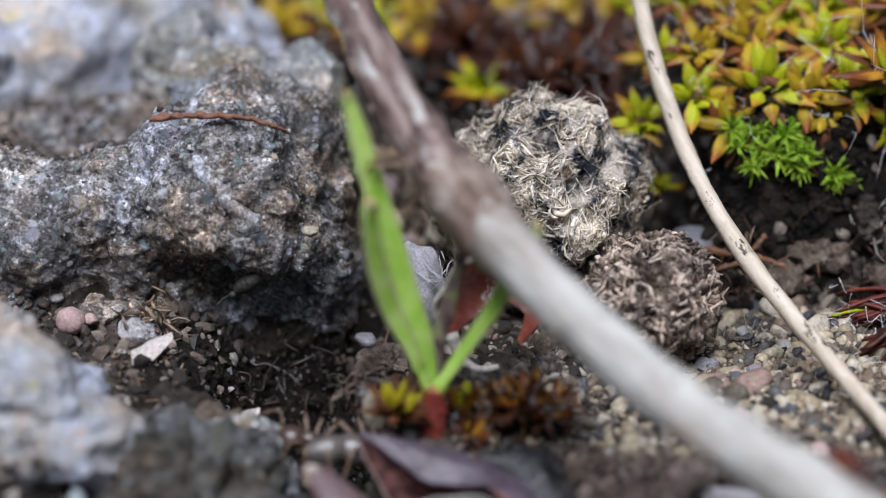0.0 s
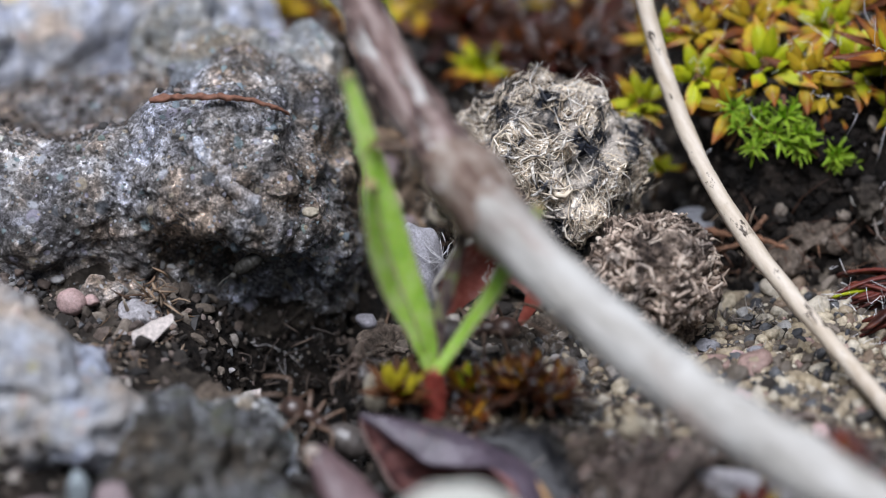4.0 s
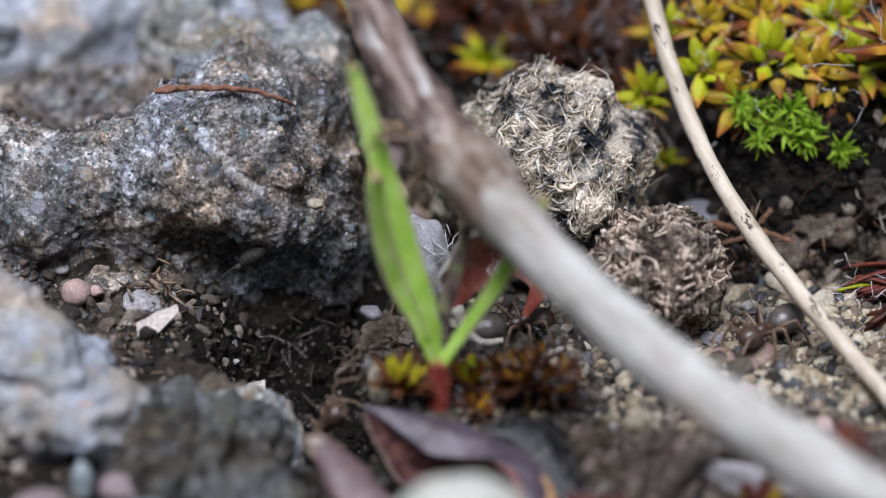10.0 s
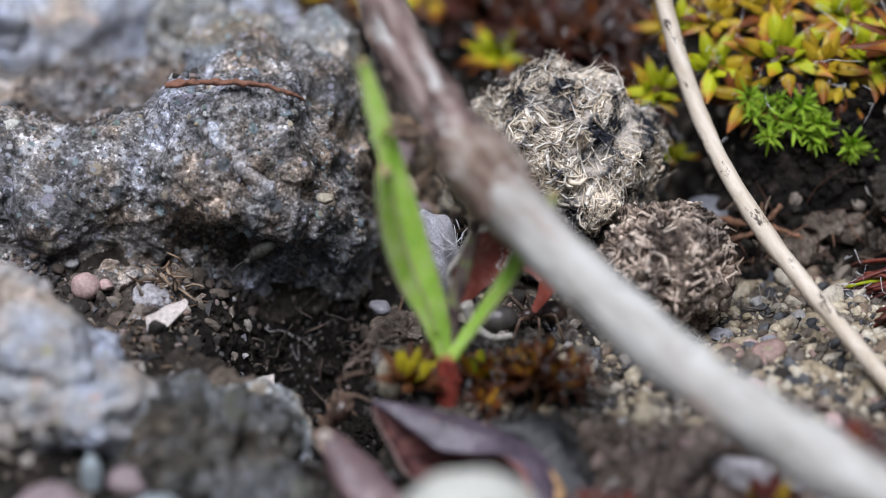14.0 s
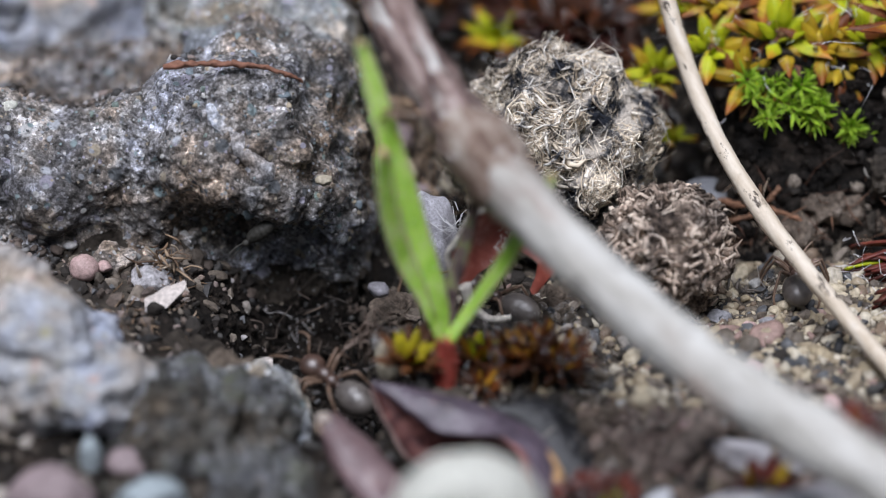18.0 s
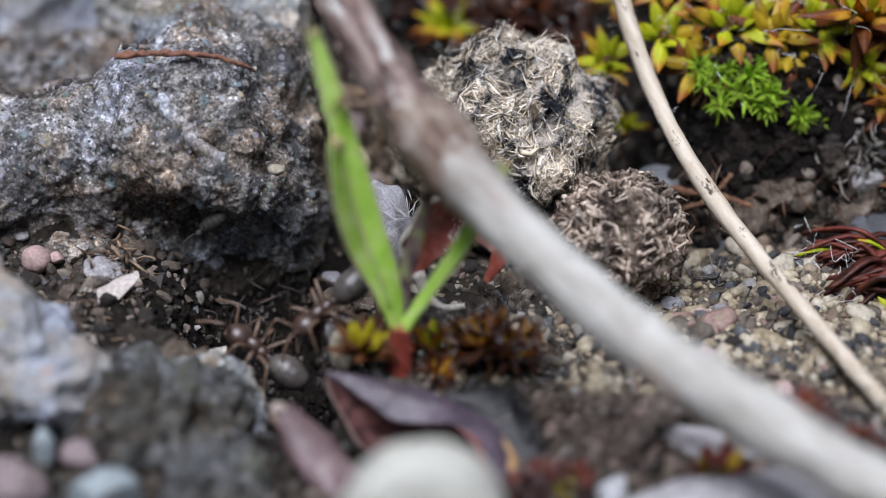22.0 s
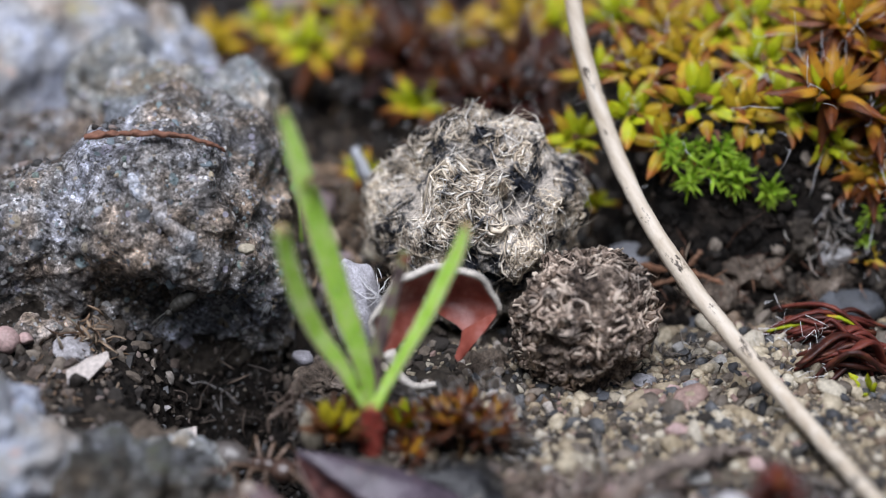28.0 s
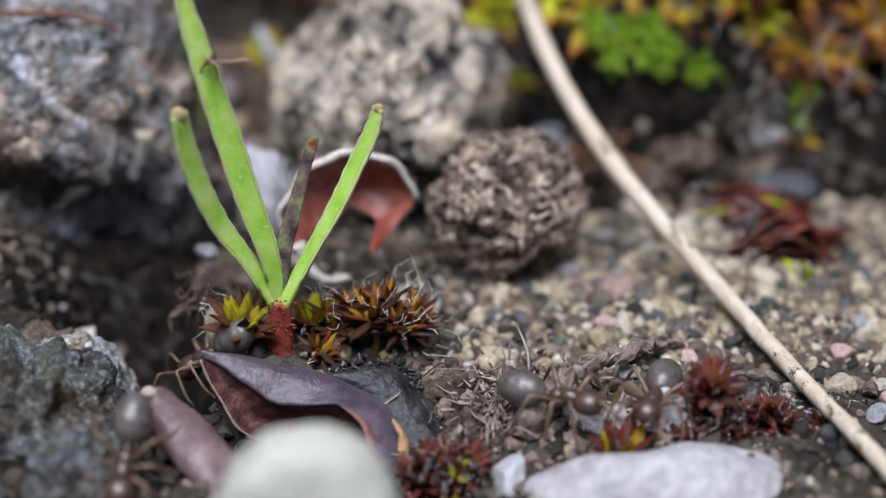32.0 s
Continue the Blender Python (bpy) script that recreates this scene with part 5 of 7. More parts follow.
pebble("dark slate chip in sand", (16.0, 7.4, -0.2), 0.90, SLATE, 314, 3, 12, 0.08, (1.2, 0.8, 0.5), spin=20)
pebble("dark slate chip in sand", (13.6, 4.6, -0.1), 0.61, SLATE, 315, 3, 12, 0.08, (1, 0.8, 0.6))
pebble("small brick-red grain in sand", (15.4, 8.9, 0.0), 0.45, REDST, 316, 3, 12, 0.1, (1.1, 0.8, 0.7))
pebble("pinkish grain in sand", (12.6, 5.4, 0.0), 0.49, PINK, 317, 3, 12, 0.1)
pebble("pink quartz pebble in sand", (12.2, 1.7, -0.1), 0.66, PINK, 318, 3, 12, 0.1, (1.1, 0.8, 0.75))
pebble("pale quartz grain in sand", (13.5, 9.0, -0.1), 0.57, QUARTZ, 319, 3, 12, 0.06)
pebble("cream grain in sand", (14.6, 6.6, -0.1), 0.53, CREAM, 320, 3, 12, 0.1)
pebble("cream grain in sand", (15.9, 6.0, -0.1), 0.49, CREAM, 321, 3, 12, 0.1)
pebble("white quartz chip beside the straw", (17.4, 5.4, -0.1), 0.74, QUARTZ, 322, 3, 12, 0.05, (1.2, 0.8, 0.6))
pebble("grey-brown oval pebble under the small dropping", (11.6, 6.2, -0.1), 0.61, GREYS, 323, 3, 12, 0.08, (1.1, 0.8, 0.8), spin=-25)
pebble("bluish grey stone beneath the moss", (12.4, 15.0, 0.6), 1.7, plain_stone("blue_grey", (0.17, 0.175, 0.19), 0.6, 0.4, 0.06), 324, 4, 6, 0.1)
pebble("lilac grey pebble in shadow behind the dropping", (11.4, 15.6, 0.3), 0.9, PINK, 325, 3, 5, 0.1)
pebble("grey pebble behind the dropping", (12.6, 14.4, 0.1), 0.9, GREYS, 326, 3, 5, 0.1)
pebble("dark rounded stone under the moss", (21.4, 12.2, 0.0), 1.5, SLATE, 327, 4, 4, 0.1, (1.2, 0.8, 0.6))
pebble("pale rounded stone far behind among moss", (-3.6, 44, 4.6), 2.4, plain_stone("pale_pink", (0.48, 0.40, 0.36), 0.7, 0.3, 0.1), 328, 4, 4, 0.2)
pebble("rounded rose-grey pebble lying before the rock", (-13.7, -7.8, -0.2), 1.3, ROSE, 330, 4, 4, 0.1, (1.2, 0.9, 0.7))
pebble("pale bluish pebble lying before the rock", (-10.2, -8.6, -0.3), 1.2, FROST, 331, 4, 5, 0.1, (1.1, 0.9, 0.8), spin=20)
pebble("pale bluish sliver leaning on the rock", (-12.7, -5.8, -0.3), 0.95, FROST, 332, 4, 6, 0.1, (0.45, 0.5, 1.2), spin=40)
pebble("brown pebble lying before the rock", (-11.4, -5.9, 0.0), 0.8, ROSE, 333, 4, 5, 0.14)
pebble("lilac-white crystalline stone on dark soil", (-12.2, 7.0, 0.9), 0.95, LILAC, 334, 4, 9, 0.15, (1.0, 0.8, 0.8), spin=15)
pebble("small round pink bead-like pebble", (-14.3, 7.5, 1.6), 0.36, PINK, 335, 3, 4, 0.1)
for x, y, z, s, mat, sd in ((-1.3, 17.0, 0.4, 0.9, ROSE, 336), (-2.2, 19.0, 0.6, 1.1, TAN, 337), (-0.6, 16.2, 0.3, 0.7, GREYS, 338), (-1.8, 15.0, 0.2, 0.7, ROSE, 339), (0.4, 18.4, 0.5, 0.8, CREAM, 370), (-2.6, 22.5, 0.8, 1.2, ROSE, 371), (-0.4, 24.0, 1.0, 1.1, TAN, 372), (0.9, 21.5, 0.6, 0.8, GREYS, 373)):
    pebble("small pinkish brown pebble among litter", (x, y, z), s, mat, sd, 3, 6, 0.14, spin=sd * 37)
rng = np.random.default_rng(77)
for k in range(26):
    x, y = rng.uniform(7, 24), rng.uniform(-9, 9)
    pebble("small rounded grain of gravel", (x, y, float(ground_z(x, y)) - 0.1), rng.uniform(0.38, 0.65), [CREAM, QUARTZ, GREYS, PINK, TAN, SLATE][k % 6], 340 + k, 3, 12, 0.14, spin=rng.uniform(0, 180))


# ---- clods of soil ----
clod_mat = Mat("crusty_soil", 0.9, 0.25)
clod_mat.color(clod_mat.mix(0.8, clod_mat.ramp(clod_mat.noise(1.5, 5), [(0.3, (0.045, 0.034, 0.026)), (0.55, (0.15, 0.118, 0.092)), (0.75, (0.28, 0.235, 0.195))]), clod_mat.ramp(clod_mat.noise(0.2, 4, 0.7), [(0.33, (0.3, 0.3, 0.3)), (0.66, (1.6, 1.6, 1.6))]), "MULTIPLY"))
clod_mat.bump(clod_mat.noise(0.4, 5, 0.7), 0.25)


def clod(at, size, seed, axes, mat=clod_mat.mat):
    ob = thing("soil_clod", "crumbly grey-brown clod of dry soil", "soil", at)
    v, f = lump((0, 0, 0), np.array(axes) * size, 5, seed, 0.45 * size, 0.9 * size, 0.3)
    part("crust", Geo().add(v, f), mat, ob)


for x, y, z, s, ax in [(9.4, -6.2, -1.3, 0.8, (1.2, 0.9, 0.8)), (7.0, -5.2, -0.9, 0.9, (1.1, 0.9, 0.9)), (10.2, -5.6, -0.9, 0.8, (1.2, 0.9, 0.7)), (7.3, -3.9, -0.7, 1.1, (1.3, 0.8, 0.8)), (6.3, -4.6, -0.9, 0.8, (1.0, 0.9, 0.9)), (6.4, -2.0, -0.5, 0.9, (1.2, 0.9, 0.8)), (9.4, -3.2, -0.8, 1.1, (1.2, 0.8, 0.8)), (7.4, -0.6, -0.6, 0.9, (1.3, 0.9, 0.7)), (-10.2, 2.6, 0.0, 1.4, (1.2, 0.9, 0.9)), (-12.4, 6.6, 0.6, 1.2, (1.2, 0.9, 0.8)), (-15.0, 4.4, 0.6, 1.4, (1.3, 0.9, 0.8)),
                       (-8.6, 1.0, -0.6, 1.5, (1.2, 0.9, 0.8)), (-1.6, 7.2, -0.2, 1.2, (1.1, 0.9, 0.7)), (19.4, 13.3, 3.5, 0.95, (0.7, 0.7, 1.35)), (20.6, 13.2, 1.6, 1.2, (1.2, 0.8, 0.9)), (17.2, 13.0, 2.2, 1.0, (1.3, 0.8, 0.8)), (23.4, 13.2, 1.8, 1.1, (1.2, 0.8, 0.9)), (19.4, 13.0, 0.9, 1.2, (1.3, 0.8, 0.9)), (15.8, 13.0, 1.2, 1.3, (1.4, 0.8, 0.8)), (24.5, 13.5, 1.0, 1.6, (1.3, 0.9, 0.9)), (12.6, 13.4, 0.4, 1.2, (1.2, 0.9, 0.8)), (4.6, 8.0, -0.5, 1.2, (1.3, 0.9, 0.7))]:
    if x < -9:
        clod((x, y, z - 0.2), s * 0.85, int(abs(x * 31 + y * 17)) + 7, ax, SOIL)
    elif x > 11 and y > 11:
        clod((x, y, z - 0.2), s * 0.85, int(abs(x * 31 + y * 17)) + 7, ax, SOIL if int(x * 7) % 2 else clod_mat.mat)
    else:
        clod((x, y, z), s, int(abs(x * 31 + y * 17)) + 7, ax)


# ---- moss ----
def moss_leaf_mesh(name, mat, length, width, curl, fold=0.6, n=9):
    s = np.linspace(0, 1, n)
    w = width * np.interp(s, [0, 0.2, 0.42, 0.7, 0.88, 1], [0.6, 0.95, 1.0, 0.62, 0.26, 0.02])
    z = length * s * np.cos(curl * s)
    y = length * s * np.sin(curl * s) + 0.03 * length * np.sin(7 * s + curl * 9)
    rows = [np.stack([w * e, y + fold * w * abs(e), z], -1) for e in (-1, -0.5, 0, 0.5, 1)]
    g = Geo().grid(np.stack(rows, 1))
    back = np.stack(rows, 1) + np.array((0, 0.05, 0))
    g.grid(back, flip=True)
    return g.mesh(name, mat)


YG = [(0.32, (0.22, 0.31, 0.009)), (0.5, (0.40, 0.44, 0.014)), (0.68, (0.52, 0.46, 0.02))]
MOSS_LIME = leaf_mat("moss_lime", YG, 1.5, 0.4, 0.35, (0.8, 1.0, 0.15), 0.3, None, (0.42, 0.17, 0.02))
MOSS_LIMEGOLD = leaf_mat("moss_lime_gold", [(0.32, (0.28, 0.25, 0.011)), (0.5, (0.42, 0.28, 0.02)), (0.68, (0.44, 0.18, 0.017))], 1.0, 0.4, 0.3, (1.0, 0.8, 0.15), 0.45, None, (0.26, 0.075, 0.013))
MOSS_GOLD = leaf_mat("moss_gold", [(0.3, (0.26, 0.11, 0.012)), (0.55, (0.42, 0.21, 0.02)), (0.75, (0.48, 0.38, 0.035))], 1.2, 0.4, 0.3, (1.0, 0.6, 0.15), 0.4, None, (0.15, 0.04, 0.012))
MOSS_RUST = leaf_mat("moss_rust", [(0.3, (0.075, 0.022, 0.009)), (0.55, (0.18, 0.055, 0.014)), (0.75, (0.32, 0.16, 0.028))], 1.0, 0.4, 0.25, (1.0, 0.5, 0.15), 0.4)
MOSS_BROWN = leaf_mat("moss_brown", [(0.3, (0.045, 0.019, 0.010)), (0.55, (0.115, 0.045, 0.016)), (0.75, (0.22, 0.098, 0.026))], 1.0, 0.42, 0.2, (1.0, 0.5, 0.2), 0.4)
MOSS_RED = leaf_mat("moss_red", [(0.3, (0.06, 0.015, 0.013)), (0.55, (0.14, 0.034, 0.026)), (0.75, (0.24, 0.08, 0.045))], 0.9, 0.38, 0.2, (1.0, 0.4, 0.2), 0.4)
MOSS_REDDARK = leaf_mat("moss_maroon", [(0.3, (0.022, 0.008, 0.007)), (0.55, (0.07, 0.02, 0.015)), (0.75, (0.16, 0.055, 0.028))], 0.7, 0.35, 0.15, (1.0, 0.4, 0.2), 0.45)
MOSS_DARK = leaf_mat("moss_dark", [(0.3, (0.018, 0.009, 0.007)), (0.55, (0.062, 0.024, 0.013)), (0.75, (0.17, 0.065, 0.025))], 1.0, 0.4, 0.15, (1.0, 0.4, 0.2), 0.4)
MOSS_GREEN = leaf_mat("moss_green", [(0.3, (0.15, 0.30, 0.015)), (0.6, (0.28, 0.45, 0.028)), (0.8, (0.40, 0.54, 0.06))], 1.0, 0.5, 0.35, (0.5, 1.0, 0.15), 0.3)
MOSS_YELLOW = leaf_mat("moss_yellow", [(0.35, (0.22, 0.11, 0.015)), (0.5, (0.42, 0.36, 0.02)), (0.75, (0.52, 0.46, 0.03))], 1.0, 0.4, 0.3, (1.0, 0.9, 0.1), 0.2)
HAIR = fibre_mat("white_hair_points", [(0, (0.66, 0.65, 0.65)), (1, (0.86, 0.86, 0.87))], 0.4)
DEADMOSS = leaf_mat("dead_moss", [(0.3, (0.05, 0.028, 0.014)), (0.7, (0.20, 0.11, 0.045))], 0.8, 0.7, 0.05, (1, 0.6, 0.3), 0.4)


def moss_shoot(name, label, at, mats, rings, length, width, lean=(0, 0, 0), hair=1.0, stem=3.0, seed=0, group="", scale=1.0):
    """A rosette of pointed leaves on a stem. rings: rows of (leaves, open angle in degrees, share of length, which material)."""
    rng = np.random.default_rng(seed)
    ob = thing(name, label, "moss", at, group)
    meshes = {}
    hairs = Geo()
    for cnt, op, share, mi in rings:
        key = (mi, share)
        meshes[key] = [moss_leaf_mesh("leaf", mats[mi], length * share * k, width * (0.6 + 0.4 * share), c) for k, c in ((0.9, 0.12), (1.08, 0.42))]
        a0 = rng.uniform(0, 6.3)
        for k in range(cnt):
            az = a0 + k * 2 * math.pi / cnt + rng.normal(0, 0.16)
            el = radians(op + rng.normal(0, 6))
            lf = new("leaf", meshes[key][rng.integers(2)])
            lf.parent = ob
            m = Matrix.Rotation(az, 4, "Z") @ Matrix.Translation((0, 0.12 * length * MM, 0)) @ Matrix.Rotation(-el, 4, "X") @ Matrix.Rotation(rng.normal(0, 0.25), 4, "Z")
            lf.matrix_basis = m
            if hair > 0 and rng.random() < (0.3 if hair < 1.0 else 0.5):
                tip = np.array(m @ Vector((0, length * share * 0.55 * MM, length * share * 0.75 * MM))) / MM
                d = np.array((m.to_3x3() @ Vector((rng.normal(0, 0.3), 0.3, 1))).normalized())
                q = [tip, tip + d * hair * 0.45 + rng.normal(0, 0.08, 3), tip + d * hair * 0.8 + rng.normal(0, 0.22, 3), tip + d * hair + rng.normal(0, 0.35, 3)]
                hairs.tube(spline(q, 6), np.array([0.022, 0.02, 0.018, 0.016, 0.013, 0.006]) * (0.6 if hair < 1.0 else 0.9), 4)
    part("stem", Geo().tube(spline([(0.4, 0.2, -stem), (0.1, 0, -stem * 0.5), (0, 0, 0.05)], 8), min(0.22, 0.09 * length), 7), DEADMOSS, ob)
    if hairs.n:
        part("hair_fringe", hairs, HAIR, ob, "white hair points", kind="stuff")
    ob.rotation_euler = [radians(x) for x in lean]
    ob.scale = (scale,) * 3
    return ob


STAR = [(3, 6, 0.4, 0), (3, 22, 0.6, 0), (5, 54, 0.95, 0), (4, 72, 1.0, 1), (5, 98, 1.0, 2)]
BRUSH = [(4, 10, 0.45, 0), (6, 26, 0.8, 1), (7, 48, 1.0, 1), (7, 74, 1.0, 2), (6, 104, 0.95, 2)]
group_back = "moss rosettes on the bank"
stars = [  # x, y, z, kind, scale, lean
    (15.1, 16.6, 9.0, "s", 1.15, -38), (10.8, 19.0, 9.6, "l", 0.75, -30), (12.0, 16.6, 8.4, "l", 0.95, -30), (14.7, 19.0, 10.3, "g", 1.0, -35), (18.2, 21.0, 11.4, "s", 1.03, -35),
    (18.2, 18.5, 10.3, "s", 1.0, -32), (19.2, 16.4, 9.0, "l", 1.15, -48), (20.6, 15.2, 9.9, "b", 1.15, -30), (20.7, 14.6, 7.6, "l", 0.72, -80), (22.7, 15.6, 8.7, "b", 1.1, -28), (21.8, 18.0, 12.2, "b", 1.05, -20), (23.2, 17.0, 11.0, "b", 1.1, -20),
    (16.8, 16.0, 8.7, "g", 0.95, -50), (13.5, 15.6, 7.3, "g", 0.9, -55), (17.7, 15.6, 8.0, "g", 0.85, -58), (14.2, 22.0, 10.8, "g", 1.0, -30), (12.1, 24.0, 10.8, "s", 0.94, -30), (16.4, 20.5, 11.1, "s", 0.95, -30), (20.5, 20.0, 11.4, "g", 1.0, -28),
    (9.6, 17.5, 6.9, "l", 0.85, -45), (12.4, 18.5, 10.0, "g", 0.85, -32), (22.7, 14.6, 6.2, "b", 0.9, -40), (24.6, 15.8, 9.2, "b", 1.0, -25), (21.7, 14.7, 6.4, "g", 0.7, -60), (24.4, 14.6, 6.0, "g", 0.9, -45), (22.6, 13.3, 2.6, "g", 0.42, -30), (25.6, 14.2, 7.6, "b", 0.9, -35),
    (17.8, 25.7, 11.4, "g", 0.94, -30), (21.0, 23.8, 11.6, "s", 0.94, -30), (23.8, 22.4, 11.8, "b", 1.03, -20), (15.1, 24.3, 10.8, "g", 0.94, -30), (25.8, 18.3, 10.8, "b", 1.13, -20), (25.7, 24.8, 11.8, "g", 1.03, -25),
    (10.8, 23.4, 8.0, "g", 0.85, -30), (13.3, 27.6, 11.0, "s", 0.94, -25), (22.4, 27.6, 12.2, "s", 0.94, -25), (17.3, 29.4, 12.0, "l", 1.03, -25), (26.6, 29.4, 12.2, "g", 1.03, -25), (19.6, 31.3, 12.2, "s", 1.03, -25)]
proto = {
    "s": moss_shoot("moss_rosette", "lime and gold star moss rosette with white hair points", (0, 0, -40), [MOSS_LIME, MOSS_LIMEGOLD, MOSS_RUST], STAR, 2.15, 0.36, seed=1, group=group_back),
    "l": moss_shoot("moss_rosette", "lime green star moss rosette", (0, 0, -40), [MOSS_LIME, MOSS_LIMEGOLD, MOSS_GOLD], STAR[:4], 2.0, 0.36, seed=2, group=group_back, hair=0.8),
    "g": moss_shoot("moss_rosette", "golden orange star moss rosette with green heart", (0, 0, -40), [MOSS_LIMEGOLD, MOSS_RUST, MOSS_BROWN], STAR, 2.2, 0.36, seed=3, group=group_back),
    "b": moss_shoot("moss_rosette", "dark red-brown moss rosette with long white hair points", (0, 0, -40), [MOSS_LIME, MOSS_GOLD, MOSS_RUST], BRUSH, 2.3, 0.30, seed=4, group=group_back, hair=2.0),
    "d": moss_shoot("moss_rosette", "dark red-brown moss rosette with dry leaves", (0, 0, -40), [MOSS_RUST, MOSS_DARK, MOSS_REDDARK], BRUSH, 2.6, 0.5, seed=5, group="moss behind the droppings", hair=1.4)}
rng = np.random.default_rng(12)
used = set()


def plant_moss(kind, x, y, z, scale, lean, spin):
    m = mm_pose(x, y, z, lean, 0, 0) @ pose(0, 0, 0, 0, 0, spin)
    if kind in used:
        ob = copy_thing(proto[kind], m)
    else:
        ob = proto[kind]
        ob.matrix_basis = m
        used.add(kind)
    ob.scale = (scale,) * 3


for x, y, z, kind, sc, lean in stars:
    plant_moss(kind, x, y, z, sc, -lean + rng.normal(0, 8), rng.uniform(0, 360))
for x, y, z, kind, sc in [(6.5, 25.7, 6.1, "d", 1.15), (8.2, 27.6, 6.8, "d", 1.15), (4.4, 27.6, 6.1, "d", 0.96), (9.2, 23.3, 4.9, "d", 0.86), (2.5, 26.7, 5.4, "s", 0.96), (2.1, 31.5, 6.5, "d", 1.15), (-0.4, 33.4, 6.6, "g", 1.15), (-2.9, 33.4, 6.3, "s", 1.25),
                          (4.8, 33.4, 7.0, "g", 1.25), (8.1, 33.4, 7.6, "g", 1.15), (-5.3, 36.2, 6.5, "l", 1.15), (-1.4, 38.1, 7.4, "s", 1.25), (10.5, 31.5, 8.4, "l", 1.06), (6.9, 37.2, 8.2, "d", 1.25), (1.9, 39.1, 7.8, "d", 1.25), (-8.1, 35.3, 5.9, "g", 1.15), (11.5, 37.2, 8.9, "g", 1.15), (-0.2, 22.9, 3.2, "s", 0.67), (10.7, 18.5, 3.2, "l", 0.58), (3.2, 22.4, 3.4, "d", 0.77)]:
    plant_moss(kind, x, y, z, sc, 22 + rng.normal(0, 10), rng.uniform(0, 360))

# bright feathery moss below the bank
gp = moss_shoot("feather_moss", "bright green feathery moss tuft", (0, 0, -40), [MOSS_GREEN, MOSS_GREEN], [(3, 10, 0.8, 0), (4, 32, 1.0, 0), (5, 60, 1.0, 0), (4, 92, 0.8, 1)], 1.0, 0.095, seed=6, hair=0, stem=2.0, group="bright moss tufts")
first = True
for k in range(42):
    if k < 32:
        u = rng.uniform(0, 1)
        x, y, z = rng.uniform(13.3, 17.0), 13.6 + 1.4 * u + rng.uniform(-0.2, 0.4), 5.9 + 1.6 * u + rng.uniform(-0.3, 0.3)
    elif k < 39:
        x, y, z = rng.uniform(17.8, 18.9), rng.uniform(13.6, 14.3), rng.uniform(5.2, 5.9)
    else:
        x, y, z = [(22.3, 13.6, 4.1), (22.7, 13.8, 4.7), (22.4, 13.4, 3.3)][k - 39]
    m = mm_pose(x, y, z, rng.uniform(0, 75), rng.normal(0, 30), 0) @ pose(0, 0, 0, 0, 0, rng.uniform(0, 360))
    if first:
        gp.matrix_basis = m
        ob, first = gp, False
    else:
        ob = copy_thing(gp, m)
    ob.scale = (rng.uniform(0.5, 0.95) if k < 39 else rng.uniform(0.4, 0.6),) * 3

# moss cushion at the foot of the seedling
foot = moss_shoot("moss_rosette", "small rust-brown moss rosette with white hair points", (0, 0, -40), [MOSS_GOLD, MOSS_RUST, MOSS_DARK], [(4, 8, 0.8, 0), (6, 22, 1.0, 1), (7, 42, 1.0, 2), (7, 72, 0.9, 2)], 1.3, 0.17, seed=7, hair=0.85, stem=1.4, group="moss round the seedling")
spots = [(3.4, -0.6, 1.6, 1.15), (2.2, -0.2, 1.0, 0.9), (4.6, -0.4, 1.2, 1.1), (5.3, -1.0, 0.7, 0.9), (4.2, -1.6, 0.7, 0.9), (2.8, -1.5, 0.6, 0.85), (1.5, -0.9, 0.5, 0.8), (3.4, 0.6, 1.1, 1.0), (5.0, 0.6, 0.8, 0.9), (1.2, 0.9, 0.6, 0.8), (5.8, -0.2, 0.5, 0.8), (2.8, 0.2, 1.7, 0.8), (3.9, 0.1, 1.9, 0.85), (4.4, -0.9, 1.4, 0.8), (3.0, -1.1, 1.2, 0.75), (2.0, -1.2, 0.8, 0.7), (4.9, 0.1, 1.4, 0.8), (3.6, -1.3, 1.1, 0.8), (1.9, 0.4, 1.3, 0.75), (5.6, -0.7, 1.0, 0.75)]
for k, (x, y, z, sc) in enumerate([s for s in spots if s[0] < 5.2 and s[1] > -1.0]):
    m = mm_pose(x, y + 0.6, z, rng.normal(12, 14), rng.normal(0, 16), 0) @ pose(0, 0, 0, 0, 0, rng.uniform(0, 360))
    ob = copy_thing(foot, m) if k else foot
    ob.matrix_basis = m
    ob.scale = (sc,) * 3
moss_shoot("moss_rosette", "bright yellow moss bud beside the red stem", (-1.25, 0.0, 1.5), [MOSS_YELLOW, MOSS_YELLOW, MOSS_BROWN], [(5, 8, 0.7, 0), (6, 18, 0.9, 1), (8, 32, 1.0, 2), (7, 60, 0.9, 2)], 1.5, 0.27, seed=8, hair=0.3, stem=1.2, lean=(14, 6, 20))
moss_shoot("moss_rosette", "yellow-green moss bud behind the stem", (1.5, 0.9, 1.0), [MOSS_LIME, MOSS_GOLD, MOSS_BROWN], [(4, 10, 0.8, 0), (5, 30, 1.0, 1), (6, 55, 1.0, 2)], 1.3, 0.36, seed=9, hair=0.3, stem=1.2, lean=(8, 10, 60))

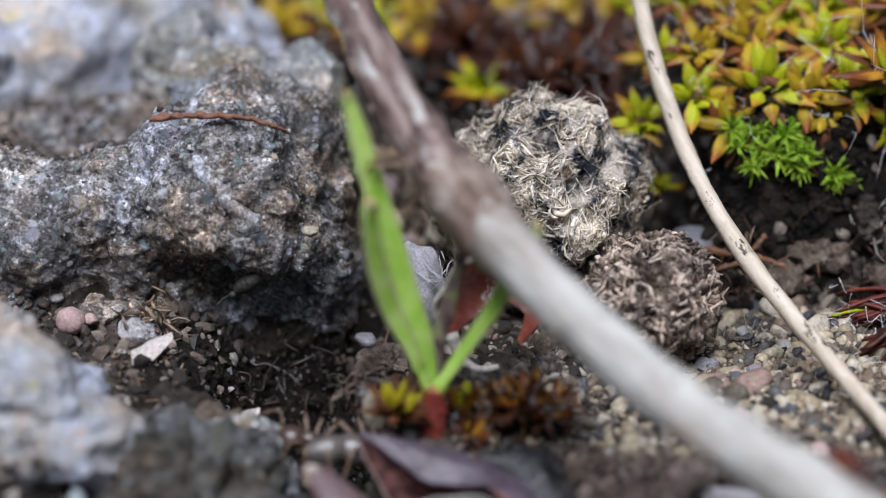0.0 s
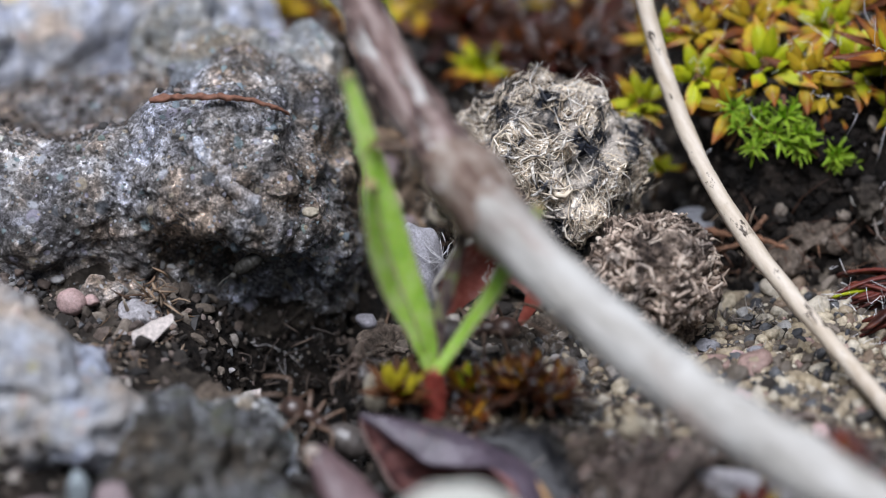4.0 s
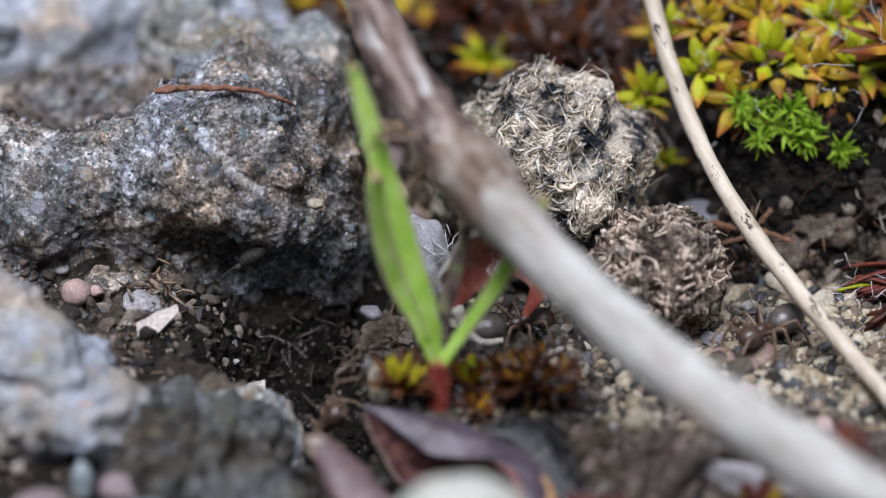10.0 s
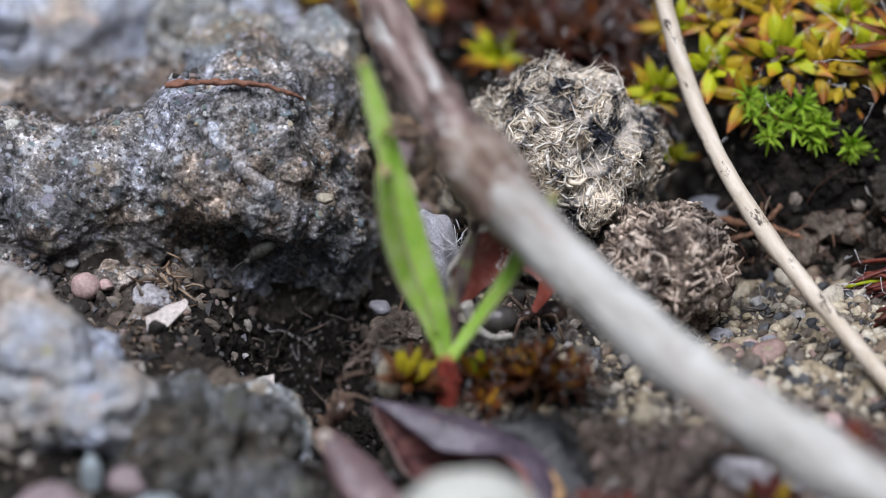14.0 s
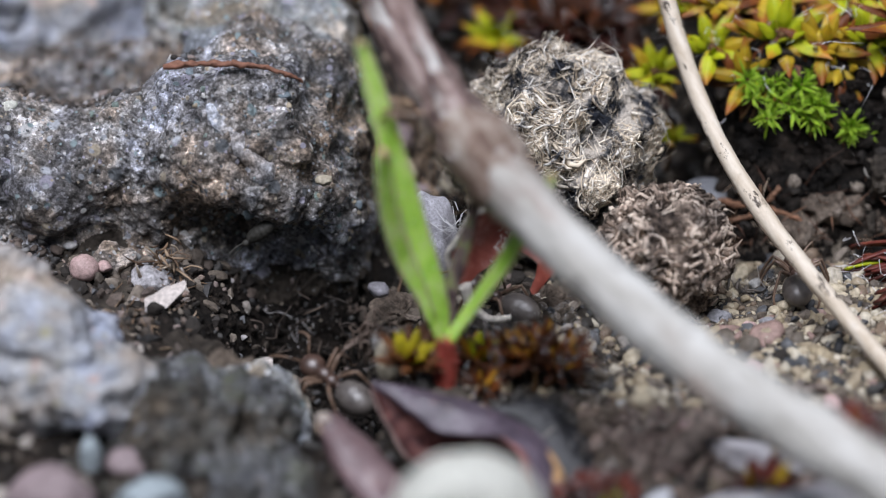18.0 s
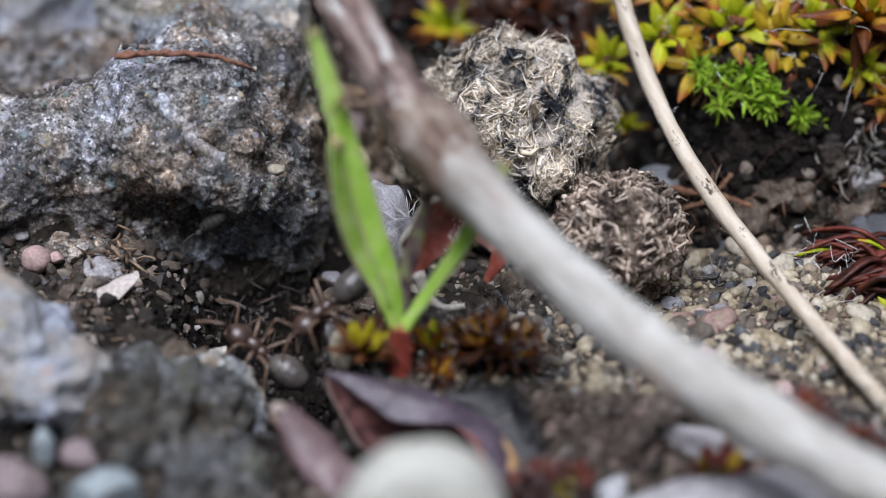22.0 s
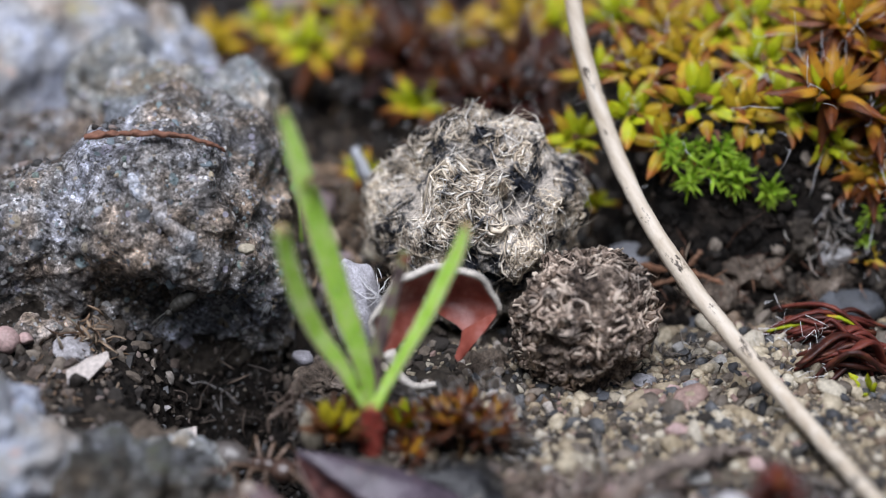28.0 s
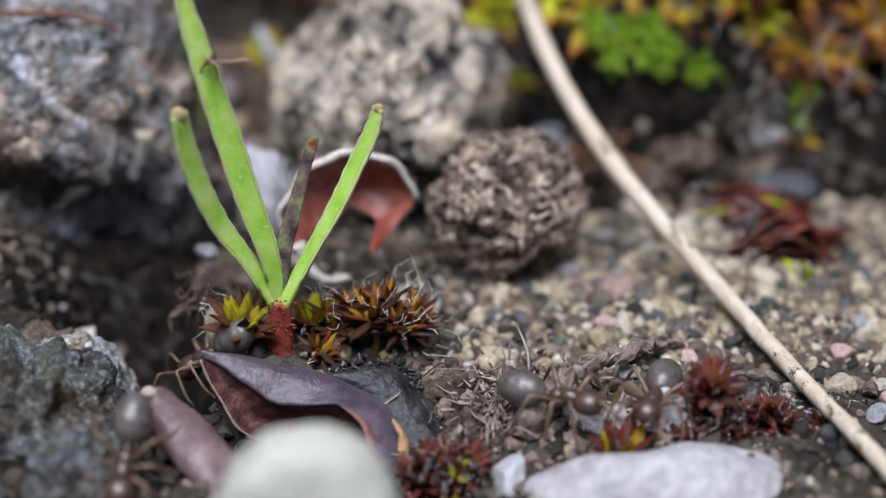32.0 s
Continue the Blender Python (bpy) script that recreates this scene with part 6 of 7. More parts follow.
# wet red moss beside the straw
def strand_moss(label, at, count, reach, seed, size=1.0):
    """Wet moss whose long twisted leaves lie over to one side."""
    r = np.random.default_rng(seed)
    ob = thing("red_moss", label, "moss", at)
    for k in range(count):
        a = np.array((r.normal(1.6, 0.7), r.normal(0, 0.7), r.uniform(-0.3, 0.5))) * size
        e = np.array(reach) * r.uniform(0.6, 1.15) + r.normal(0, 0.55, 3) * size
        mid = (a + e) / 2 + np.array((0, r.normal(0, 0.4), r.uniform(0.3, 1.1))) * size
        g = Geo().tube(spline([a, mid, e, e + np.array((-0.3, r.normal(0, 0.3), -0.35)) * size], 14), np.interp(np.linspace(0, 1, 14), [0, 0.3, 0.8, 1], [0.2, 0.4, 0.3, 0.05]) * size, 8, squash=0.38, up=(0.2, 0.4, 0.9))
        part("leaf", g, MOSS_LIME if k % 17 == 5 else MOSS_REDDARK if k % 2 else MOSS_RED, ob)
    hairs = Geo()
    for k in range(30):
        p = np.array(reach) + r.normal(0, 0.6, 3) * size
        hairs.tube(spline([p, p + r.normal(0, 0.3, 3), p + np.array((-0.5, 0, 0.05)) + r.normal(0, 0.35, 3)], 6), 0.014, 4)
    part("hair_fringe", hairs, HAIR, ob, "white hair points", kind="stuff")


strand_moss("glossy dark red moss with long twisted wet leaves", (20.3, 6.8, 0.6), 36, (-1.4, -0.2, 0.3), 71)
strand_moss("dark red wet moss leaves lying on sand", (20.6, 9.2, 0.6), 26, (-2.4, 0.1, 0.2), 72, 0.8)
moss_shoot("moss_bud", "small yellow-green moss bud in sand", (20.6, 4.7, 0.4), [MOSS_LIME, MOSS_LIME], [(3, 16, 0.9, 0), (3, 34, 1.0, 1)], 0.9, 0.2, seed=11, hair=0, stem=0.8, lean=(30, -40, 0))
# low red moss in front
rf = moss_shoot("red_moss", "low rusty red moss shoot with whitish hairs", (14.6, -6.0, 2.0), [MOSS_RUST, MOSS_RED, MOSS_REDDARK], [(4, 8, 0.6, 0), (6, 20, 0.85, 1), (7, 36, 1.0, 2), (7, 58, 1.0, 2), (6, 88, 0.9, 1)], 1.15, 0.27, seed=12, hair=0.35, stem=2.6, lean=(12, 0, 0), group="low red moss in front")
for cx, cy, top, wide, n in [(15.0, -5.5, 1.1, 0.75, 7), (16.9, -5.5, 0.8, 0.6, 5), (18.6, -5.9, 0.2, 0.6, 5), (13.8, -6.2, 0.0, 0.5, 4), (6.1, -6.4, -0.3, 0.6, 6), (5.0, -6.5, -0.3, 0.6, 6), (5.3, -6.8, -1.3, 0.8, 6), (6.2, -6.9, -1.6, 0.6, 5), (4.7, -7.2, -1.7, 0.7, 5), (16.2, -6.6, -0.9, 0.7, 5), (20.0, -7.0, -1.4, 0.8, 5)]:
    for k in range(n):  # upright clump of stacked shoots
        a, r = k * 2.4 + cx, wide * math.sqrt((k + 0.5) / n)
        m = mm_pose(cx + r * math.cos(a), cy + 0.8 * r * math.sin(a), top - 0.55 * (r / wide) ** 2 - rng.uniform(0, 0.9) * (k % 3 > 0), 14 * math.sin(a) + rng.normal(6, 8), 22 * math.cos(a), 0) @ pose(0, 0, 0, 0, 0, rng.uniform(0, 360))
        copy_thing(rf, m).scale = (rng.uniform(0.6, 0.85),) * 3
moss_shoot("moss_bud", "small red and yellow-green moss bud", (11.5, -6.6, -0.35), [MOSS_LIMEGOLD, MOSS_RED, MOSS_RED], [(3, 6, 1.0, 0), (5, 18, 1.1, 1), (6, 34, 1.0, 2), (4, 55, 0.8, 1)], 1.35, 0.30, seed=13, hair=0, stem=1.0)
for x, y, z in ((6.0, -6.9, -0.5), (5.6, -7.3, -1.4)):
    moss_shoot("moss_bud", "tiny yellow-green bud on red moss", (x, y, z), [MOSS_LIME, MOSS_YELLOW], [(3, 12, 0.9, 0), (4, 40, 1.0, 1)], 0.5, 0.16, seed=int(14 + x * 10), hair=0, stem=0.8, lean=(30, 0, 0))


# ---- litter ----
def flake(name, label, at, rows, mat, seed, thick=0.1):
    ob = thing(name, label, "litter", at)
    part("scrap", sheet_leaf([np.array(r, float) for r in rows], 14, 12, thick, seed, 0.12), mat, ob)
    return ob


BONE = plain_stone("bone_white_root", (0.50, 0.52, 0.55), 0.5, 0.25, 0.05)
HUSK = plain_stone("tan_husk", (0.36, 0.25, 0.16), 0.7, 0.45, 0.08)
PALEHUSK = plain_stone("pale_husk", (0.56, 0.50, 0.46), 0.6, 0.25, 0.05)
BROWNLIT = plain_stone("brown_litter", (0.20, 0.13, 0.095), 0.7, 0.5, 0.08)
flake("husk", "pale papery husk flake lying on debris", (-11.6, 5.2, 1.4), [[(-0.7, 0, 0), (0, 0.3, 0.3), (0.9, 0.5, 0.7)], [(-0.6, -0.4, -0.2), (0.1, -0.1, 0.25), (1.0, 0.3, 0.6)], [(-0.4, -0.8, -0.6), (0.2, -0.5, -0.2), (0.9, 0, 0.35)]], PALEHUSK, 21)
flake("husk", "small pale husk flake in the burrow", (-7.4, 4.4, -0.9), [[(-0.4, 0, 0), (0.4, 0.2, 0.1)], [(-0.3, -0.3, -0.4), (0.4, -0.2, -0.3)], [(-0.1, -0.4, -0.8), (0.4, -0.4, -0.7)]], PALEHUSK, 22)
rng = np.random.default_rng(31)


def debris(label, at, n, spread, length, mat, seed, thick=1.0):
    """A loose tuft of dry shreds."""
    r = np.random.default_rng(seed)
    ob = thing("dry_shreds", label, "litter", at)
    g = Geo()
    for _ in range(n):
        p = r.normal(0, 1, 3) * np.array(spread)
        d = r.normal(size=3)
        d /= np.linalg.norm(d)
        L = length * r.lognormal(0, 0.4)
        g.tube(spline([p, p + d * L * 0.5 + r.normal(0, 0.1, 3) * L, p + d * L], 5), np.array([0.4, 1, 1.1, 0.8, 0.2]) * r.uniform(0.03, 0.09) * thick, 4, squash=0.5)
    part("shred_tuft", g, mat, ob, kind="stuff")


SHRED = fibre_mat("brown_shreds", [(0, (0.07, 0.04, 0.025)), (0.5, (0.20, 0.13, 0.08)), (0.85, (0.36, 0.26, 0.175)), (1, (0.52, 0.46, 0.38))])
GREYSHRED = fibre_mat("grey_shreds", [(0, (0.05, 0.045, 0.04)), (0.6, (0.20, 0.17, 0.145)), (1, (0.45, 0.42, 0.38))])
PINKSHRED = fibre_mat("pinkish_shreds", [(0, (0.05, 0.032, 0.028)), (0.5, (0.31, 0.23, 0.195)), (1, (0.54, 0.45, 0.40))])
REDSHRED = fibre_mat("red_brown_rootlets", [(0, (0.03, 0.018, 0.012)), (0.5, (0.10, 0.045, 0.026)), (0.85, (0.20, 0.11, 0.065)), (1, (0.38, 0.30, 0.22))])
DARKSHRED = fibre_mat("dark_roots", [(0, (0.015, 0.012, 0.01)), (0.7, (0.04, 0.03, 0.024)), (1, (0.11, 0.08, 0.06))])
debris("tuft of tan dry shreds beside the rock", (-11.6, 7.3, 1.7), 80, (0.3, 0.3, 0.55), 0.8, SHRED, 41, 1.3)
debris("brown dry shreds between the rocks", (-12.2, 4.4, 0.9), 80, (1.2, 0.8, 0.3), 0.7, SHRED, 42, 0.8)
debris("fine roots hanging in the burrow", (-5.6, 9.3, -1.2), 14, (1.2, 0.3, 0.7), 1.0, DARKSHRED, 43)
debris("fine roots in the dark burrow", (-5.4, 9.0, -2.8), 10, (1.2, 0.4, 0.7), 0.9, DARKSHRED, 44)
debris("brown litter behind the twig", (0.2, 16, 1.0), 60, (1.6, 3.0, 0.6), 1.6, SHRED, 45)
debris("fluffy pale brown soil and root crumbs", (8.6, -2.6, 0.1), 150, (1.6, 0.8, 0.3), 0.5, PINKSHRED, 58, 1.3)
debris("grey and brown litter on gravel", (7.6, -2.6, 0.2), 50, (1.2, 0.9, 0.25), 1.2, GREYSHRED, 46)
debris("fine rootlets under the moss bank", (18.0, 13.0, 1.8), 110, (2.8, 0.7, 0.8), 1.3, REDSHRED, 47, 0.8)
debris("fine rootlets before the moss bank", (14.0, 12.8, 0.8), 90, (1.8, 0.8, 0.4), 1.1, REDSHRED, 56, 0.8)
debris("dry chaff scattered on sand", (14.5, 6.0, 0.25), 70, (3.5, 3.0, 0.08), 0.6, GREYSHRED, 57, 0.6)
debris("fine grey fluff on sand", (17.9, 8.0, 0.4), 46, (0.5, 0.4, 0.12), 0.7, HAIR, 48, 0.16)
debris("dark tangled scraps on sand", (13.8, 8.2, 0.3), 40, (0.7, 0.4, 0.1), 0.7, GREYSHRED, 49)
debris("brown scraps on the bank edge", (20.4, 13.2, 3.0), 70, (0.7, 0.4, 0.9), 0.9, GREYSHRED, 50)
debris("dry brown litter behind the rock", (-1.0, 24, 1.2), 170, (2.4, 4.0, 0.8), 1.8, SHRED, 51)
debris("white seed hairs beside the shell", (0.6, 8.4, 3.2), 34, (0.15, 0.1, 0.35), 0.9, HAIR, 52, 0.4)
debris("pinkish brown shredded root base", (7.4, -4.6, 0.1), 50, (0.5, 0.4, 0.25), 0.7, PINKSHRED, 54)
debris("pale fine rootlets in grit", (7.1, -3.9, 0.2), 40, (0.6, 0.5, 0.2), 1.1, PINKSHRED, 55)
debris("dry scraps at the foot of the dark leaf", (6.4, -5.4, -0.4), 30, (0.9, 0.6, 0.3), 0.8, GREYSHRED, 53)
for k, (x, y, z, s, m, lab) in enumerate([(0.05, 20, 4.2, 2.9, BONE, "whitish bone-like root piece in litter"), (-1.2, 13, 0.6, 1.4, BROWNLIT, "curled brown litter scrap"), (-0.6, 17.5, 0.8, 1.5, HUSK, "curled tan litter scrap"), (1.4, 25, 1.5, 2.0, BROWNLIT, "flat brown litter scrap on soil"), (-2.2, 27, 1.8, 2.0, HUSK, "flat tan litter scrap on soil"), (-1.4, 19.5, 0.9, 1.6, BROWNLIT, "curled brown litter scrap"), (8.0, 21.5, 1.0, 1.8, BROWNLIT, "flat brown litter scrap on soil"), (11.0, 15.2, 0.6, 1.5, plain_stone("red_litter", (0.16, 0.05, 0.035), 0.6, 0.4), "dark red litter scrap")]):
    r = np.random.default_rng(600 + k)
    ob = thing("litter_scrap", lab, "litter", (x, y, z))
    d = r.normal(size=3) * (1, 0.6, 0.5)
    d /= np.linalg.norm(d)
    if k == 0:
        d = np.array((-0.43, 0.1, 0.88))
    g = Geo().tube(spline([-d * s * 0.5, r.normal(0, 0.15, 3), d * s * 0.5], 12), np.interp(np.linspace(0, 1, 12), [0, 0.5, 1], [0.25, 0.5, 0.3]) * s * 0.5, 9, squash=0.45)
    g.v[0] += 0.15 * np.stack([fbm(g.v[0], 0.8, 3, q) for q in (1, 2, 3)], -1)
    part("scrap", g, m, ob)

# dried tangle of curled leaves and stalks at the burrow edge
tangle = thing("dried_tangle", "tangle of curled dry brown leaves and stalks at the burrow edge", "litter", (-3.1, 3.4, 0.2))
tangle_mat = fibre_mat("dried_stalk", [(0, (0.05, 0.036, 0.03)), (0.5, (0.16, 0.115, 0.09)), (0.85, (0.30, 0.24, 0.20)), (1, (0.46, 0.41, 0.38))], 0.6)
r = np.random.default_rng(64)
for k in range(30):
    p = r.normal(0, 1, 3) * np.array((0.45, 0.4, 0.45)) + np.array((0.15, 0, 0.6))
    a, hook = r.uniform(0, 6.3), r.uniform(0.35, 0.8)
    d = np.array((math.cos(a), 0.5 * math.sin(a * 1.7), math.sin(a)))
    bend = np.array((-d[2], r.normal(0, 0.3), d[0])) * (1 if k % 2 else -1)
    line = spline([p - (0, 0, 0.7), p, p + d * hook * 0.7 + bend * 0.15, p + d * hook + bend * hook * 0.5, p + d * hook * 0.7 + bend * hook * 0.8], 16)
    broad = r.uniform(0.11, 0.17) if k % 4 == 0 else r.uniform(0.035, 0.07)
    part("dry_leaf" if k % 4 == 0 else "dry_stalk", Geo().tube(line, np.interp(np.linspace(0, 1, 16), [0, 0.3, 0.8, 1], [0.4, 1, 0.8, 0.2]) * broad, 6, squash=0.4), tangle_mat, tangle)
# small round-leaved weed behind the seedling
weed = thing("tiny_weed", "tiny pale green weed with round leaves", "seedling", (-3.2, 15.5, 0.5))
for dx, dz, s in ((0.3, 4.6, 0.62), (-0.15, 6.2, 0.5)):
    v, f = ico(3)
    part("leaf", Geo().add(v * np.array((s, s * 0.25, s)) + np.array((dx, 0, dz)), f), leaf_mat("weed_green", [(0.3, (0.18, 0.34, 0.09)), (0.7, (0.32, 0.48, 0.2))], 1.0, 0.5, 0.3), weed)
part("stem", Geo().tube(spline([(0, 0, 0), (0.2, 0, 3), (0, 0, 6)], 8), 0.09, 6), GREEN, weed)
# little seeds lying in the burrow
SEED = plain_stone("lilac_seed", (0.17, 0.14, 0.15), 0.6, 0.3)
for x, y, z, tilt in ((-4.5, 5.6, 0.1, 8), (-3.6, 4.4, -1.6, 60)):
    ob = thing("seed", "small oval lilac-grey seed in the burrow", "seed", (x, y, float(ground_z(x, y)) + 0.3))
    v, f = ico(3)
    part("seed_coat", Geo().add(v * np.array((0.26, 0.25, 0.55)), f), SEED, ob)
    ob.rotation_euler = (0, radians(tilt), 0)


# ---- small animals ----
chitin = Mat("dark_chitin", 0.4, 0.9)
chitin.color(chitin.ramp(chitin.noise(0.7, 3), [(0.3, (0.036, 0.020, 0.015)), (0.7, (0.095, 0.052, 0.036))])).bump(chitin.noise(0.06, 2), 0.006)
gast = Mat("grey_brown_gaster", 0.42, 1.0)
gast.color(gast.ramp(gast.noise(0.5, 3), [(0.3, (0.060, 0.050, 0.045)), (0.7, (0.135, 0.118, 0.105))])).bump(gast.noise(0.05, 2), 0.008)
limb = Mat("pale_brown_limb", 0.4, 0.5)
limb.color(limb.ramp(limb.noise(0.4, 3), [(0.3, (0.075, 0.046, 0.032)), (0.7, (0.22, 0.145, 0.10))]))
CHITIN, GASTER, LIMB = chitin.mat, gast.mat, limb.mat


def oval(c, r, level=3):
    v, f = ico(level)
    return v * np.array(r) + np.array(c), f


def build_ant():
    """Faces +x, its feet at z = 0, about 3.8 mm long."""
    ant = thing("ant", "dark brown worker ant with greyish gaster, walking", "ant", (0, 0, -60), "ants")
    g = Geo().add(*oval((1.55, 0, 0.95), (0.56, 0.52, 0.44)))
    head = part("head", g, CHITIN, ant)
    for s in (-1, 1):
        part("eye", Geo().add(*oval((1.62, s * 0.36, 1.08), (0.10, 0.07, 0.10), 2)), plain_stone("black_eye", (0.01, 0.01, 0.01), 0.2), head, "black eye")
        part("mandible", Geo().tube(spline([(1.85, s * 0.2, 0.8), (2.05, s * 0.16, 0.72), (2.12, s * 0.02, 0.68)], 6), [0.09, 0.09, 0.08, 0.07, 0.05, 0.02], 6), LIMB, head)
        part("antenna", Geo().tube(spline([(1.9, s * 0.15, 1.08), (2.15, s * 0.5, 1.5), (2.3, s * 0.65, 1.62), (2.8, s * 0.75, 1.35), (3.2, s * 0.8, 1.0)], 14), np.interp(np.linspace(0, 1, 14), [0, 0.45, 0.5, 1], [0.05, 0.045, 0.055, 0.075]), 6), LIMB, head)
    g = Geo().add(*oval((0.86, 0, 1.0), (0.44, 0.31, 0.32))).add(*oval((0.42, 0, 0.95), (0.34, 0.27, 0.27)))
    part("thorax", g, CHITIN, ant)
    part("petiole", Geo().add(*oval((0.06, 0, 0.86), (0.22, 0.16, 0.22), 3)), CHITIN, ant)
    v, f = ico(4)
    v = v * np.array((0.92, 0.64, 0.62))
    x = v[:, 0]
    v[:, 1:] *= (1 - 0.07 * (np.abs(((x + 0.8) * 2.2) % 1.0 - 0.5) < 0.07))[:, None]
    part("gaster", Geo().add(v + np.array((-0.92, 0, 0.92)), f), GASTER, ant, "greyish banded gaster")
    for i, (hx, fx) in enumerate(((0.95, 1.75), (0.70, 0.55), (0.45, -0.95))):
        for s in (-1, 1):
            hip = np.array((hx, s * 0.18, 0.82))
            knee = np.array((hx + (fx - hx) * 0.45, s * 0.95, 1.45 if i != 1 else 1.35)) - hip
            ft = np.array((fx, s * (1.35 + 0.15 * (i == 1)), 0.0)) - hip
            shin = knee * 0.42 + ft * 0.58 + np.array((0, s * 0.12, -0.05))
            line = np.concatenate([spline([(0, 0, 0), knee * 0.5 + np.array((0, 0, 0.06)), knee], 6), spline([knee, shin, ft * 0.92, ft + np.array((0.12 * np.sign(fx - hx), 0.08 * s, 0))], 9)[1:]])
            leg = part("leg", Geo().tube(line, np.interp(np.linspace(0, 1, len(line)), [0, 0.2, 0.42, 0.5, 0.8, 1], [0.08, 0.105, 0.06, 0.07, 0.042, 0.026]), 6), LIMB, ant)
            leg.location = Vector(hip) * MM
    return ant


ant_proto = build_ant()


def springtail():
    ob = thing("springtail", "small grey springtail clinging to the rock", "insect", (-7.78, 8.70, 2.60))
    body = plain_stone("springtail_grey", (0.055, 0.052, 0.044), 0.5, 0.3, 0.02)
    x = np.linspace(-0.85, 0.65, 31)
    girth = np.sqrt(np.clip(1 - ((x + 0.12) / 0.8) ** 2, 0.02, 1)) * (1 - 0.08 * (np.arange(31) % 5 == 0))
    part("abdomen", Geo().tube(np.stack([x, x * 0, 0.3 + 0 * x], -1), 0.36 * girth, 14), body, ob)
    part("head", Geo().add(*oval((0.72, 0, 0.2), (0.19, 0.17, 0.17), 2)), body, ob)
    for s in (-1, 1):
        part("antenna", Geo().tube(spline([(0.85, s * 0.06, 0.24), (1.2, s * 0.12, 0.2), (1.6, s * 0.12, 0.05)], 8), [0.04, 0.04, 0.035, 0.04, 0.03, 0.035, 0.03, 0.02], 5), body, ob)
        for q in (-0.2, 0.15, 0.45):
            part("leg", Geo().tube([(q, s * 0.15, 0.2), (q + 0.03, s * 0.28, 0.0)], [0.035, 0.02], 5), body, ob)
    ob.rotation_euler = (radians(60), radians(35), radians(180))


springtail()


# ---- sand and crumbs ----
def scatter(name, label, mat, count, area, size, sink, seed, keep):
    rng = np.random.default_rng(seed)
    shapes = [stone_shape(900 + seed + k, 2 if size > 0.2 and k < 6 else 1, 6, 0.14, (1.1, rng.uniform(0.6, 1.0), rng.uniform(0.5, 0.85)), 0.3, 0.75) for k in range(8)]
    xy = np.stack([rng.uniform(area[0], area[1], count), rng.uniform(area[2], area[3], count)], -1)
    xy = xy[keep(xy[:, 0], xy[:, 1], rng.random(count))]
    z = ground_z(xy[:, 0], xy[:, 1])
    r = np.clip(size * rng.lognormal(0, 0.5, len(xy)), size * 0.35, size * 2.6)
    vs, fs, n = [], [], 0
    for k in range(len(xy)):
        v, f = shapes[rng.integers(8)]
        v = v * r[k] @ turn(rng) + np.array((xy[k, 0], xy[k, 1], z[k] + r[k] * sink))
        vs.append(v)
        fs.append(f + n)
        n += len(v)
    g = Geo()
    g.v, g.f, g.n = vs, np.concatenate(fs).tolist(), n
    g.m = [0]
    return tagged(new(name, g.mesh(name, mat, size < 0.2 or mat not in (SAND,))), label, "gravel", kind="stuff")


def open_sand(x, y, u):
    far_left = 0.25 * smooth(-1.5, 2.0, x) + 0.75 * smooth(4.0, 9.0, x)
    return u < far_left * (1 - smooth(8.5, 12.5, y)) * (1 - 0.9 * smooth(0.5, -2.5, y))


def bare_soil(x, y, u):
    hole = np.exp(-((((x + 5.2) / 3.6) ** 2 + ((y - 5.4) / 6.0) ** 2)) ** 2)
    fluffy = np.exp(-(((x - 10) / 4.0) ** 2 + ((y + 3.0) / 3.0) ** 2) ** 2)
    return u < (1 - 0.96 * hole) * (1 - 0.8 * fluffy) * (1 - 0.8 * smooth(7, 10, x) * (1 - smooth(11, 14, y)) * smooth(-4, 0, y))


scatter("sand", "mixed pale, pink and dark sand grains", SAND, 5600, (-2, 32, -13, 19), 0.25, -0.05, 1, open_sand)
scatter("coarse_sand", "coarse cream, grey and pink quartz grains", SAND, 520, (7, 32, -1, 12), 0.36, -0.05, 11, open_sand)
scatter("fine_sand", "fine pale sand between larger grains", SAND, 15000, (-2, 32, -13, 19), 0.105, 0.15, 2, open_sand)
scatter("grit", "coarse grey and pale grit between the rocks", EARTHGRIT, 800, (-19, -7, -3, 11), 0.2, 0.0, 5, lambda x, y, u: u < (1 - np.exp(-((((x + 5.4) / 4.4) ** 2 + ((y - 5.4) / 6.4) ** 2)) ** 2)) * 0.9)
# Humus crumbs whose black has the shade painted in, like the ground below them.
scatter("humus_crumbs", "black wet humus crumbs on the bank", HUMUS_SHADE, 1400, (11, 25, 11.5, 17), 0.22, 0.3, 6, lambda x, y, u: u < 0.9)
scatter("humus_crumbs", "black wet humus crumbs in the burrow", HUMUS_SHADE, 3600, (-10, 0, -1, 12), 0.15, 0.3, 7, lambda x, y, u: u < np.exp(-((((x + 5.2) / 4.2) ** 2 + ((y - 5.4) / 6.2) ** 2)) ** 2))
scatter("burrow_litter", "brown and grey litter crumbs in the burrow", EARTHGRIT, 420, (-9, -1, 1, 11), 0.12, 0.4, 8, lambda x, y, u: u < 0.8)
scatter("root_crumbs", "pinkish brown crumbs of dry root and soil beside the rock", ROOTCRUMB, 60, (-13, -10.3, 5.0, 8.4), 0.16, 0.4, 10, lambda x, y, u: u < 0.8)
scatter("root_crumbs", "pinkish brown crumbs of dry root and soil", ROOTCRUMB, 900, (4.4, 13.5, -7.5, -1.0), 0.17, 0.3, 9, lambda x, y, u: u < 0.8)
